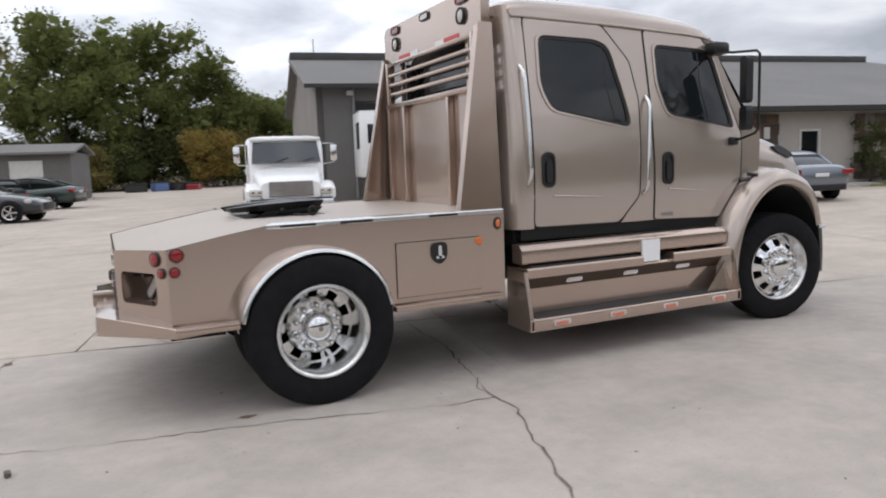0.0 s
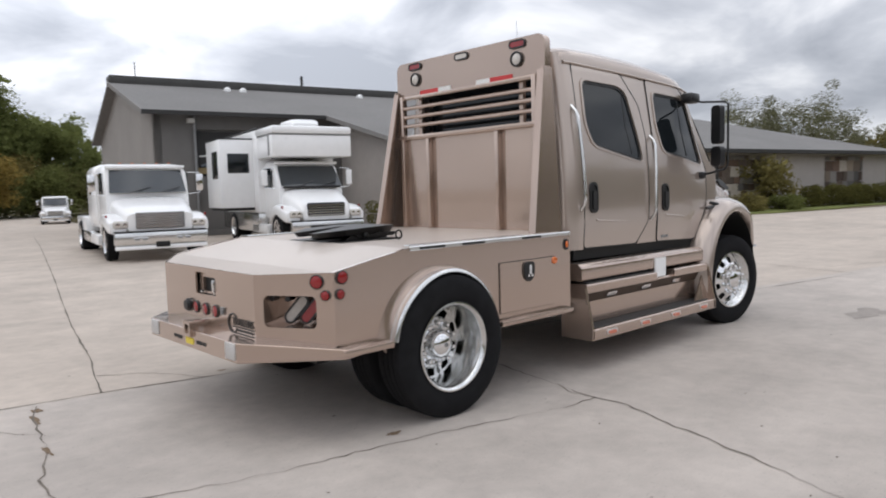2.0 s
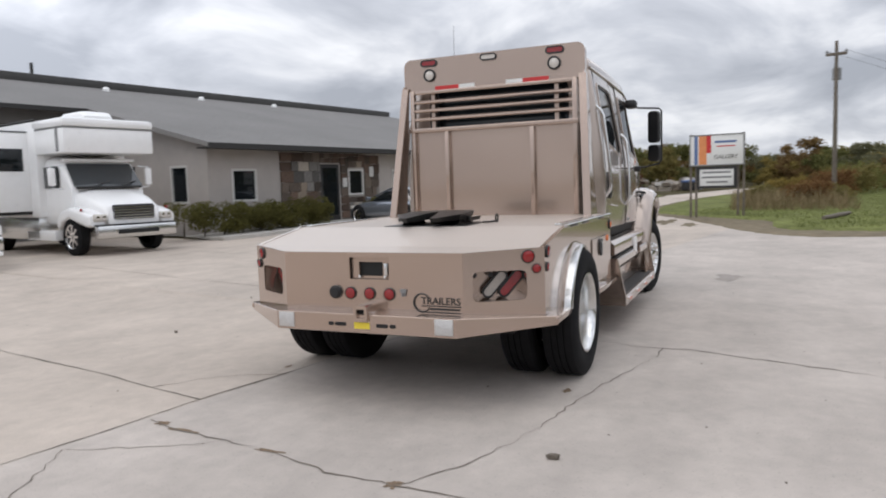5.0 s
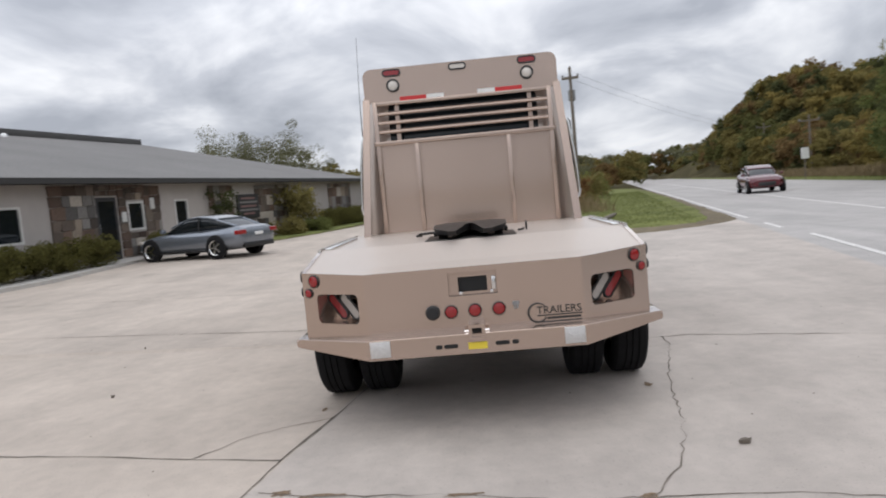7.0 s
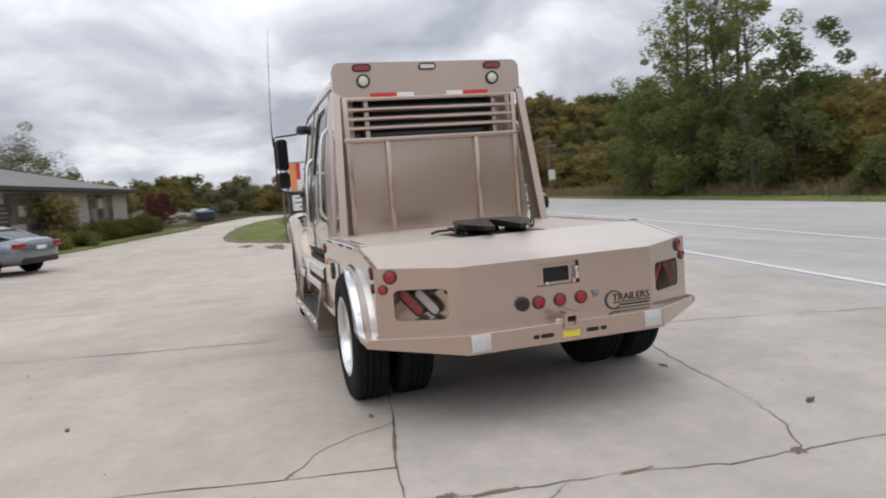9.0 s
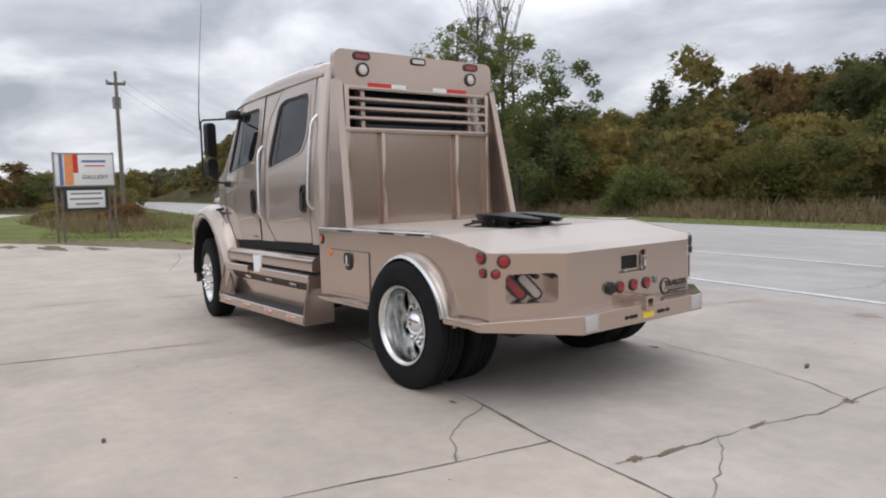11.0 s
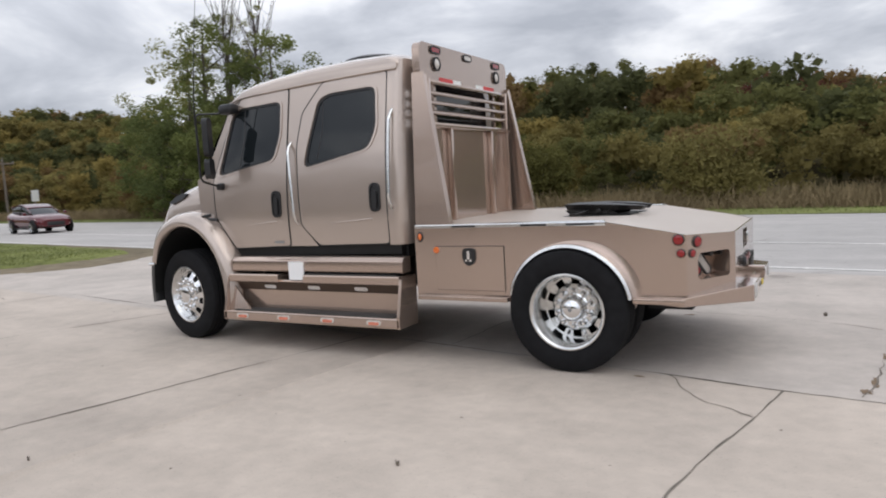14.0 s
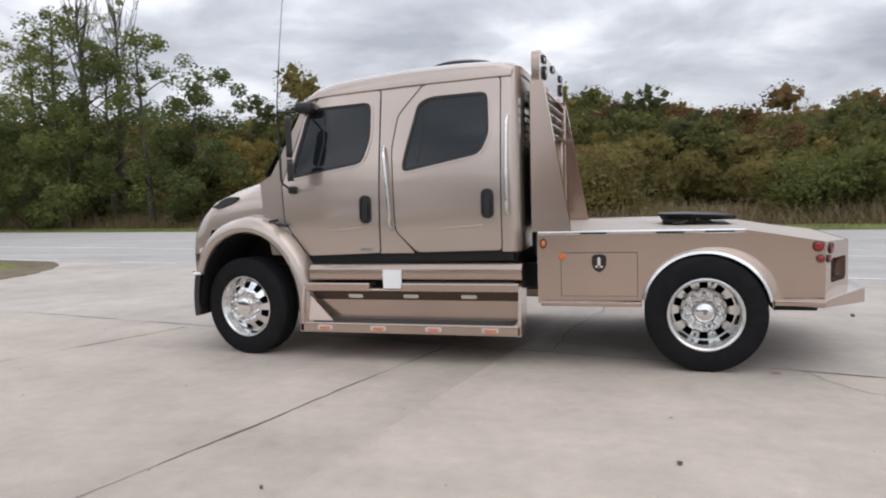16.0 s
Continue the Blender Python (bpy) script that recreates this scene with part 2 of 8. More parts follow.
STONE_TAN = material("tan_stone", (0.255, 0.205, 0.155), 0.85, vary=0.25, scale=7, bump=0.6, bump_scale=25, random_by="object")
STONE = material("stone_veneer", (0.12, 0.092, 0.072), 0.85, vary=0.25, scale=8, bump=0.7, bump_scale=25, random_by="object")
FRAME = material("white_window_frame", (0.6, 0.59, 0.56), 0.5)
KERB = material("kerb_concrete", (0.42, 0.40, 0.37), 0.85, vary=0.12, scale=8, bump=0.3, bump_scale=60)
LINE = material("white_road_paint", (0.66, 0.64, 0.61), 0.7, vary=0.35, scale=12)
BARK = material("bark", (0.085, 0.07, 0.055), 0.9, vary=0.3, scale=10, bump=0.6, bump_scale=20)
POLE = material("weathered_pole", (0.16, 0.135, 0.11), 0.9, vary=0.25, scale=8)


def leaf_material(name, base):
    """Leaves: matt, letting some light through, each one a little different."""
    m = material(name, base, 0.9, vary=0.25, scale=0.6, random_by="island", spec=0.12)
    nt = m.node_tree
    b = nt.nodes["Principled BSDF"]
    tint = b.inputs["Base Color"].links[0].from_socket
    tr = nt.nodes.new("ShaderNodeBsdfTranslucent")
    link(nt, tint, tr.inputs[0])
    mx = nt.nodes.new("ShaderNodeMixShader")
    mx.inputs[0].default_value = 0.42
    link(nt, b.outputs[0], mx.inputs[1])
    link(nt, tr.outputs[0], mx.inputs[2])
    link(nt, mx.outputs[0], nt.nodes["Material Output"].inputs[0])
    return m


LEAF = [
    leaf_material("leaves_green", (0.15, 0.165, 0.055)),
    leaf_material("leaves_olive", (0.215, 0.185, 0.068)),
    leaf_material("leaves_yellow", (0.27, 0.20, 0.06)),
    leaf_material("leaves_dark", (0.09, 0.105, 0.04)),
    leaf_material("leaves_rust", (0.20, 0.11, 0.048)),
    leaf_material("leaves_maroon", (0.125, 0.050, 0.036)),
    leaf_material("hedge_leaves", (0.125, 0.118, 0.038)),
]

RIDGE_LEAF = [
    leaf_material("ridge_green", (0.143, 0.143, 0.052)),
    leaf_material("ridge_olive", (0.205, 0.171, 0.062)),
    leaf_material("ridge_yellow", (0.258, 0.202, 0.067)),
    leaf_material("ridge_dark", (0.097, 0.103, 0.044)),
    leaf_material("ridge_rust", (0.197, 0.130, 0.058)),
]
TREE_LEAF = [leaf_material("tree_green", (0.168, 0.190, 0.065)), leaf_material("tree_light_green", (0.241, 0.241, 0.083)), leaf_material("tree_dark_green", (0.118, 0.140, 0.052))]
# distance haze put into the leaf colour, paler and greyer
HAZE_LEAF = leaf_material("distant_leaves", (0.175, 0.172, 0.098))

# ---- mesh tools ----
def shade(mesh, angle=35):
    for poly in mesh.polygons:
        poly.use_smooth = True
    mesh.set_sharp_from_angle(angle=radians(angle))


def part(name, bm, mat, parent=None, label="", smooth=35):
    """Links a bmesh as one mesh object under a thing or a part."""
    mesh = bpy.data.meshes.new(name)
    bm.normal_update()
    bm.to_mesh(mesh)
    bm.free()
    if smooth:
        shade(mesh, smooth)
    for m in mat if isinstance(mat, (list, tuple)) else (mat,):
        mesh.materials.append(m)
    ob = new(name, mesh)
    if parent is not None:
        ob.parent = parent
    if label:
        ob["label"] = label
    return ob


def raw(name, verts, faces, mat, parent=None, label="", smooth=0):
    mesh = bpy.data.meshes.new(name)
    mesh.from_pydata([tuple(v) for v in verts], [], [tuple(f) for f in faces])
    mesh.update()
    if smooth:
        shade(mesh, smooth)
    mesh.materials.append(mat)
    ob = new(name, mesh)
    if parent is not None:
        ob.parent = parent
    if label:
        ob["label"] = label
    return ob


def again(ob, m, parent=None):
    """Another part on the same mesh, at the pose m."""
    other = new(ob.name.split(".")[0], ob.data)
    other.matrix_basis = m
    other.parent = parent if parent is not None else ob.parent
    if "label" in ob:
        other["label"] = ob["label"]
    return other


def thing(name, label, category, group="", kind="", m=None):
    e = new(name)
    e.empty_display_size = 0.2
    if m is not None:
        e.matrix_basis = m
    return tagged(e, label, category, group, kind)


def add_box(bm, x0, x1, y0, y1, z0, z1, bevel=0.0, m=None):
    vs = [bm.verts.new(Vector((x, y, z)) if m is None else m @ Vector((x, y, z))) for x in (x0, x1) for y in (y0, y1) for z in (z0, z1)]
    fs = [bm.faces.new([vs[i] for i in f]) for f in ((0, 1, 3, 2), (4, 6, 7, 5), (0, 4, 5, 1), (2, 3, 7, 6), (0, 2, 6, 4), (1, 5, 7, 3))]
    if bevel:
        es = {e for f in fs for e in f.edges}
        bmesh.ops.bevel(bm, geom=list(es), offset=bevel, segments=2, affect="EDGES", profile=0.5)
    return bm


def box(x0, x1, y0, y1, z0, z1, bevel=0.0, m=None):
    return add_box(bmesh.new(), min(x0, x1), max(x0, x1), min(y0, y1), max(y0, y1), min(z0, z1), max(z0, z1), bevel, m)


def add_tube(bm, pts, r, n=10, taper=None):
    """A round bar along points; taper gives a radius for each."""
    pts = [Vector(p) for p in pts]
    rings = []
    side = None
    for i, p in enumerate(pts):
        d = (pts[min(i + 1, len(pts) - 1)] - pts[max(i - 1, 0)]).normalized()
        if side is None:
            side = d.orthogonal().normalized()
        side = (side - d * side.dot(d)).normalized()
        up = d.cross(side)
        rr = taper[i] if taper else r
        rings.append([bm.verts.new(p + (side * math.cos(2 * math.pi * k / n) + up * math.sin(2 * math.pi * k / n)) * rr) for k in range(n)])
    for a, b in zip(rings, rings[1:]):
        for k in range(n):
            bm.faces.new((a[k], a[(k + 1) % n], b[(k + 1) % n], b[k]))
    bm.faces.new(rings[0][::-1])
    bm.faces.new(rings[-1])
    return bm


def tube(pts, r, n=10, taper=None):
    return add_tube(bmesh.new(), pts, r, n, taper)


def add_lathe(bm, profile, n=40, axis="y", at=(0, 0, 0), cap=True):
    """Turns a profile of (along, radius) round an axis through a point."""
    rings = []
    for along, r in profile:
        ring = []
        for k in range(n):
            a = 2 * math.pi * k / n
            c, s = r * math.cos(a), r * math.sin(a)
            p = {"x": (along, c, s), "y": (c, along, s), "z": (c, s, along)}[axis]
            ring.append(bm.verts.new(Vector(p) + Vector(at)))
        rings.append(ring)
    for a, b in zip(rings, rings[1:]):
        for k in range(n):
            bm.faces.new((a[k], b[k], b[(k + 1) % n], a[(k + 1) % n]))
    if cap and profile[0][1] > 1e-4:
        bm.faces.new(rings[0])
    if cap and profile[-1][1] > 1e-4:
        bm.faces.new(rings[-1][::-1])
    bmesh.ops.remove_doubles(bm, verts=bm.verts[:], dist=1e-5)
    bmesh.ops.recalc_face_normals(bm, faces=bm.faces[:])
    return bm


def lathe(profile, n=40, axis="y", at=(0, 0, 0), cap=True):
    return add_lathe(bmesh.new(), profile, n, axis, at, cap)


def prism(pts, place, depth):
    """Pulls a flat outline into a slab: place(u, v, w) gives the point; w runs from 0 to depth."""
    bm = bmesh.new()
    a = [bm.verts.new(place(u, v, 0.0)) for u, v in pts]
    b = [bm.verts.new(place(u, v, depth)) for u, v in pts]
    bm.faces.new(a)
    bm.faces.new(b[::-1])
    for i in range(len(pts)):
        j = (i + 1) % len(pts)
        bm.faces.new((a[i], b[i], b[j], a[j]))
    bmesh.ops.recalc_face_normals(bm, faces=bm.faces[:])
    return bm


def rounded(x0, x1, y0, y1, r, n=5):
    """A rectangle with rounded corners, counter-clockwise."""
    pts = []
    for cx, cy, a0 in ((x1 - r, y1 - r, 0), (x0 + r, y1 - r, 90), (x0 + r, y0 + r, 180), (x1 - r, y0 + r, 270)):
        for k in range(n + 1):
            a = radians(a0 + 90 * k / n)
            pts.append((cx + r * math.cos(a), cy + r * math.sin(a)))
    return pts


def soften(pts, r, n=4):
    """Rounds the corners of an outline."""
    out = []
    m = len(pts)
    for i in range(m):
        p, a, b = Vector(pts[i]), Vector(pts[i - 1]), Vector(pts[(i + 1) % m])
        ra = min(r, (a - p).length * 0.45)
        rb = min(r, (b - p).length * 0.45)
        s, e = p + (a - p).normalized() * ra, p + (b - p).normalized() * rb
        for k in range(n + 1):
            t = k / n
            out.append(tuple(s * (1 - t) ** 2 + p * 2 * t * (1 - t) + e * t * t))
    return out


def meet(c, a, poly):
    """How far a ray from c at the angle a goes to an outline round it."""
    d = (math.cos(a), math.sin(a))
    best = 1e9
    for (x0, y0), (x1, y1) in zip(poly, poly[1:] + poly[:1]):
        ex, ey = x1 - x0, y1 - y0
        den = d[0] * ey - d[1] * ex
        if abs(den) < 1e-12:
            continue
        t = ((x0 - c[0]) * ey - (y0 - c[1]) * ex) / den
        u = ((x0 - c[0]) * d[1] - (y0 - c[1]) * d[0]) / den
        if t > 0 and -1e-6 <= u <= 1 + 1e-6:
            best = min(best, t)
    return best


def skin(outer, hole, place, thick, steps=4, n=72, centre=None):
    """A bent panel: the flat outline outer, with an opening hole or none, laid on a surface place(u, v, w)."""
    src = hole or outer
    c = centre or (sum(p[0] for p in src) / len(src), sum(p[1] for p in src) / len(src))
    angles = [2 * math.pi * k / n for k in range(n)]
    for p in list(outer) + list(hole or []):
        angles.append(math.atan2(p[1] - c[1], p[0] - c[0]) % (2 * math.pi))
    angles = sorted(angles)
    angles = [a for i, a in enumerate(angles) if i == 0 or a - angles[i - 1] > 1e-4]
    bm = bmesh.new()
    rings = [[], []]
    for w, store in ((0.0, rings[0]), (-thick, rings[1])):
        for k in range(steps + 1):
            f = k / steps
            ring = []
            for a in angles:
                ro = meet(c, a, outer)
                ri = meet(c, a, hole) if hole else 0.0
                r = ri + (ro - ri) * f
                ring.append(bm.verts.new(place(c[0] + r * math.cos(a), c[1] + r * math.sin(a), w)))
            store.append(ring)
    m = len(angles)
    for side in (0, 1):
        for a, b in zip(rings[side], rings[side][1:]):
            for k in range(m):
                bm.faces.new((a[k], b[k], b[(k + 1) % m], a[(k + 1) % m]))
    for edge in ((-1,) if not hole else (0, -1)):
        a, b = rings[0][edge], rings[1][edge]
        for k in range(m):
            bm.faces.new((a[k], a[(k + 1) % m], b[(k + 1) % m], b[k]))
    bmesh.ops.remove_doubles(bm, verts=bm.verts[:], dist=1e-5)
    bmesh.ops.dissolve_degenerate(bm, edges=bm.edges[:], dist=1e-6)
    bmesh.ops.recalc_face_normals(bm, faces=bm.faces[:])
    return bm


def ease(a, b, x):
    u = min(1.0, max(0.0, (x - a) / (b - a)))
    return u * u * (3 - 2 * u)


def curve_at(pairs, x):
    """Straight lines through (x, y) pairs."""
    return float(np.interp(x, [p[0] for p in pairs], [p[1] for p in pairs]))

# ---- the lie of the land: the road and the low building run the same way ----
TURN_B = radians(-10.7)
UX, UY = math.cos(TURN_B), math.sin(TURN_B)
BX, BY = 15.0, 12.6


def site(s, d, z=0.0):
    """A point by its distance along the building's front (s), behind it (d) and its height."""
    return Vector((BX + s * UX - d * UY, BY + s * UY + d * UX, z))


def site_of(x, y):
    return (x - BX) * UX + (y - BY) * UY, -(x - BX) * UY + (y - BY) * UX


def height(x, y):
    s, d = site_of(x, y)
    return ease(-10, -4, d) * (0.07 + 0.12 * ease(-6, 3, s))


def sheet(name, xs, ys, z_of, mat, label, category, kind="structure"):
    verts = [(x, y, z_of(x, y)) for x in xs for y in ys]
    n = len(ys)
    faces = [(i * n + j, (i + 1) * n + j, (i + 1) * n + j + 1, i * n + j + 1) for i in range(len(xs) - 1) for j in range(n - 1)]
    return tagged(raw(name, verts, faces, mat, smooth=60), label, category, kind=kind)


steps_far = [-900, -500, -260, -140, -90] + list(range(-70, 131, 4)) + [160, 220, 320, 500, 900, 1500]


def hill(x, y):
    """The wooded ridge across the road, rising behind the verge."""
    s, d = site_of(x, y)
    ridge = (4.2 + 1.8 * ease(5, 40, s) + 8.0 * ease(60, 165, s)) * (1 - 0.8 * ease(122, 240, s)) + 1.2 * math.sin(s * 0.04 + 1.0) + 0.7 * math.sin(s * 0.11)
    return ridge * ease(-44 + 7 * ease(30, 120, s), -118 + 68 * ease(30, 120, s), d)


sheet("ground", steps_far, steps_far, lambda x, y: height(x, y) - 0.06 + hill(x, y), FOREST, "dry grassy earth round the yard and under the woods", "ground")


def strip(name, rows, lift, mat, label, category, kind="structure", cells=21, grid=None):
    """A paved area between two lines of site points, following the ground."""
    verts, faces = [], []
    n = cells
    for s, d0, d1 in rows:
        for j in range(n):
            p = site(s, d0 + (d1 - d0) * (grid[j] if grid else j / (n - 1)))
            verts.append((p.x, p.y, height(p.x, p.y) + lift))
    for i in range(len(rows) - 1):
        for j in range(n - 1):
            faces.append((i * n + j, (i + 1) * n + j, (i + 1) * n + j + 1, i * n + j + 1))
    return tagged(raw(name, verts, faces, mat, smooth=60), label, category, kind=kind)


lot_rows = [(s, -19.6, 41.0) for s in (-70, -60, -50, -40, -35, -30, -26, -22)] + [(s, -19.6, 58.0) for s in (-21.9, -18, -14, -11)] + [(s, -19.6, 6.0) for s in (-10.9, -9, -7.5, -6, -5, -4)] + [(s, -19.6, -1.0) for s in (-3.9, -3, -2, -1, 0, 1, 2, 3, 4, 8, 12)] + [(s, -19.6, -2.6) for s in (12.1, 16, 20, 24, 28)] + [(s, -9.6, -2.2) for s in (28.1, 36, 46, 60)]
strip("pavement", lot_rows, 0.0, CONCRETE, "pale worn concrete yard with cracks and stains", "pavement", cells=90)
strip("road", [(s, -30.8, -19.604) for s in (-300, -200, -120, -80, -50, -30, -20, -10, 0, 10, 20, 30, 45, 60, 80, 120, 200, 400)], -0.002, ASPHALT, "wide worn grey road with white lines", "road")
strip("road_line", [(s, -19.96, -19.84) for s in (3.8, 10, 20, 40, 70, 110, 160, 230)], 0.004, LINE, "white edge line of the road beside the island", "road marking")
strip("road_line", [(s, -19.98, -19.86) for s in (-0.3, 0.6, 1.5)], 0.004, LINE, "short white dash across the turn-in", "road marking")
strip("road_line", [(s, -20.12, -20.0) for s in [*range(-120, -2, 8), -2.2]], 0.004, LINE, "white edge line on the road, ending at the turn-in", "road marking")
strip("road_line", [(s, -23.4, -23.28) for s in range(-120, 261, 10)], 0.004, LINE, "thin white lane line on the road", "road marking")
strip("verge", [(s, -33.2, -30.804) for s in range(-200, 301, 10)], 0.01, GRASS, "mown grass verge along the far side of the road", "grass")


def seam_line(name, label, pts, wide, mat, seed, wander=0.02, step=0.12, gap=0.0):
    """A ragged thin strip along the ground: a joint or a crack."""
    rng = random.Random(seed)
    path = []
    for (x0, y0), (x1, y1) in zip(pts, pts[1:]):
        k = max(2, int(math.hypot(x1 - x0, y1 - y0) / step))
        path += [(x0 + (x1 - x0) * i / k, y0 + (y1 - y0) * i / k) for i in range(k)]
    path.append(pts[-1])
    verts, faces = [], []
    for i, (x, y) in enumerate(path):
        a, b = path[max(0, i - 1)], path[min(len(path) - 1, i + 1)]
        dx, dy = b[0] - a[0], b[1] - a[1]
        ln = math.hypot(dx, dy) or 1
        nx, ny = -dy / ln, dx / ln
        off = rng.uniform(-wander, wander)
        w = wide * rng.uniform(0.6, 1.3) * (0.62 + 0.45 * math.sin(i * 0.37 + seed) * math.sin(i * 0.113 + 2 * seed)) / 2
        for sgn in (-1, 1):
            px, py = x + nx * (off + sgn * w), y + ny * (off + sgn * w)
            verts.append((px, py, height(px, py) + 0.0035))
        if i and rng.random() >= gap:
            faces.append((2 * i - 2, 2 * i - 1, 2 * i + 1, 2 * i))
    return tagged(raw(name, verts, faces, mat), label, "crack", kind="structure")


for k, pts in enumerate((
    [(-9.5, 2.6), (-2.24, 1.31), (-1.44, 1.20), (-0.73, 1.045), (0.5, 0.82), (1.54, 0.63), (9.0, -0.75)],
    [(-1.47, 1.20), (-1.33, 1.85), (-1.15, 2.6), (-0.97, 3.6), (-0.76, 4.7), (-0.35, 6.64), (0.42, 10.3), (2.6, 20.8)],
    [(2.30, 0.5), (2.48, 1.2), (2.72, 2.0), (2.95, 2.95), (3.14, 3.6), (3.5, 4.9), (4.6, 10.0)],
    [(5.7, 0.0), (5.95, 0.6), (6.47, 1.66), (7.6, 9.5)],
    [(9.2, -0.8), (10.7, 4.2), (11.8, 8.5)],
    [(-5.0, 1.78), (-4.3, 6.0), (-2.6, 14.0)],
    [(2.6, 20.8), (3.6, 26.0)],
    [(9.8, -0.1), (12.3, -1.1), (14.0, -1.6)],
)):
    seam_line("slab_joint", "dark straight joint between concrete slabs", pts, 0.021, JOINT, 300 + k, 0.006, 0.09)
for k, (pts, w) in enumerate((
    ([(1.30, 0.68), (1.25, 0.1), (1.22, -0.35), (1.09, -0.9), (1.01, -1.3), (0.955, -1.6), (0.955, -1.88), (0.80, -2.26), (0.675, -2.65), (0.56, -3.0), (0.45, -3.22), (0.3, -3.6), (0.1, -4.2)], 0.022),
    ([(0.96, -1.62), (0.6, -1.60), (0.18, -1.48), (-0.26, -1.37), (-0.84, -1.25), (-1.2, -1.20), (-1.5, -1.12), (-1.8, -1.03), (-2.08, -0.89), (-2.27, -0.75)], 0.014),
    ([(-2.27, -0.75), (-2.25, -0.67), (-2.24, -0.34), (-2.13, 0.0), (-2.07, 0.32), (-2.03, 0.76), (-1.93, 1.20)], 0.020),
    ([(-2.27, -0.75), (-2.32, -1.4), (-2.55, -2.3), (-3.0, -3.2)], 0.014),
    ([(-2.05, 0.42), (-2.3, 0.85), (-2.48, 1.26)], 0.012),
    ([(-0.73, 1.045), (-0.83, 1.29), (-0.92, 1.43), (-1.05, 1.60), (-1.20, 1.68), (-1.34, 1.78)], 0.013),
    ([(-1.20, 1.68), (-1.17, 1.75), (-1.27, 1.79), (-1.32, 1.74)], 0.009),
    ([(1.05, -1.2), (0.95, -1.36), (0.93, -1.58)], 0.010),
    ([(-0.1, -5.2), (-0.2, -5.56), (-0.38, -6.0), (-0.32, -6.9), (-0.4, -8.0), (-0.9, -9.6)], 0.022),
    ([(-0.38, -6.0), (-0.9, -5.7), (-1.3, -5.2)], 0.012),
    ([(-2.48, 1.26), (-3.6, 0.6), (-4.9, 0.3)], 0.012),
    ([(-3.9, -6.2), (-3.2, -5.2), (-2.1, -4.7), (-1.2, -3.9)], 0.010),
)):
    seam_line("crack", "thin ragged crack in the concrete", pts, w * 0.75, CRACK, 400 + k, 0.018, 0.07, 0.0)


CRUMB = material("brown_crumbled_filler", (0.20, 0.145, 0.10), 0.95, spec=0.1, vary=0.5, scale=60)


def stain(x, y, rx, ry, seed, label="dark oily stain on the concrete", mat=None):
    rng = random.Random(seed)
    n = 18
    ring = []
    for i in range(n):
        a = 2 * math.pi * i / n
        r = rng.uniform(0.45, 1.2)
        px, py = x + math.cos(a) * rx * r, y + math.sin(a) * ry * r
        ring.append((px, py, height(px, py) + 0.003))
    tagged(raw("stain", ring, [tuple(range(n))], mat or JOINT), label, "stain", kind="structure")


for k, (x, y, rx, ry) in enumerate(((-0.495, -1.16, 0.06, 0.035), (-0.52, 1.15, 0.045, 0.022), (-1.94, 1.06, 0.045, 0.06), (-2.26, -0.74, 0.06, 0.04), (5.6, -2.0, 0.42, 0.22), (-1.16, -3.88, 0.16, 0.11), (-2.0, 0.86, 0.022, 0.14), (-2.10, 0.12, 0.02, 0.10))):
    stain(x, y, rx, ry, 500 + k, mat=STAIN if k in (4, 5) else CRUMB)
for k, (x, y, rx, ry) in enumerate(((19.2, 0.4, 1.5, 0.35), (17.6, -0.5, 1.1, 0.3), (21.3, 1.3, 0.9, 0.3))):
    stain(x, y, rx, ry, 530 + k, "muddy brown patch beside the island", EARTH)


def scrap(x, y, size, seed):
    rng = random.Random(seed)
    bm = bmesh.new()
    pts = [(math.cos(a) * size * rng.uniform(0.5, 1.1), math.sin(a) * size * 0.5 * rng.uniform(0.6, 1.2)) for a in [0.7 * i for i in range(9)]]
    top = [bm.verts.new((u, v, 0.012 + rng.uniform(0, 0.02))) for u, v in pts]
    bot = [bm.verts.new((u * 0.8, v * 0.8, 0.0)) for u, v in pts]
    bm.faces.new(top)
    for i in range(9):
        bm.faces.new((top[i], bot[i], bot[(i + 1) % 9], top[(i + 1) % 9]))
    ob = part("dead_leaf", bm, CRACK, None, smooth=0)
    ob.matrix_basis = pose(x, y, height(x, y) + 0.001, 0, 0, rng.uniform(0, 360))
    tagged(ob, "curled brown leaf lying on the concrete", "leaf", "dead leaves")


for k, (x, y, s) in enumerate(((-1.695, -1.385, 0.04), (0.29, 3.16, 0.022), (2.4, 3.9, 0.012), (-3.3, 1.6, 0.02), (-2.2, 2.6, 0.014), (-3.1, -1.3, 0.02))):
    scrap(x, y, s, 600 + k)

# specks of grit and bark strewn over the slabs
rng_g = np.random.default_rng(61)
grit_v, grit_f = [], []
for k in range(220):
    x, y = rng_g.uniform(-5.0, 7.5), rng_g.uniform(-6.5, 8.5)
    r, a = rng_g.uniform(0.003, 0.009), rng_g.uniform(0, 6.28)
    z = height(x, y)
    for j in range(4):
        b = a + 1.57 * j
        rr = r * (1.6 if j % 2 else 0.7)
        grit_v.append((x + math.cos(b) * rr, y + math.sin(b) * rr, z + 0.001))
    grit_v.append((x, y, z + r * 0.8))
    o = 5 * k
    grit_f += [(o + j, o + (j + 1) % 4, o + 4) for j in range(4)]
tagged(raw("grit", grit_v, grit_f, CRACK), "scattered dark grit on the concrete", "grit", kind="stuff")

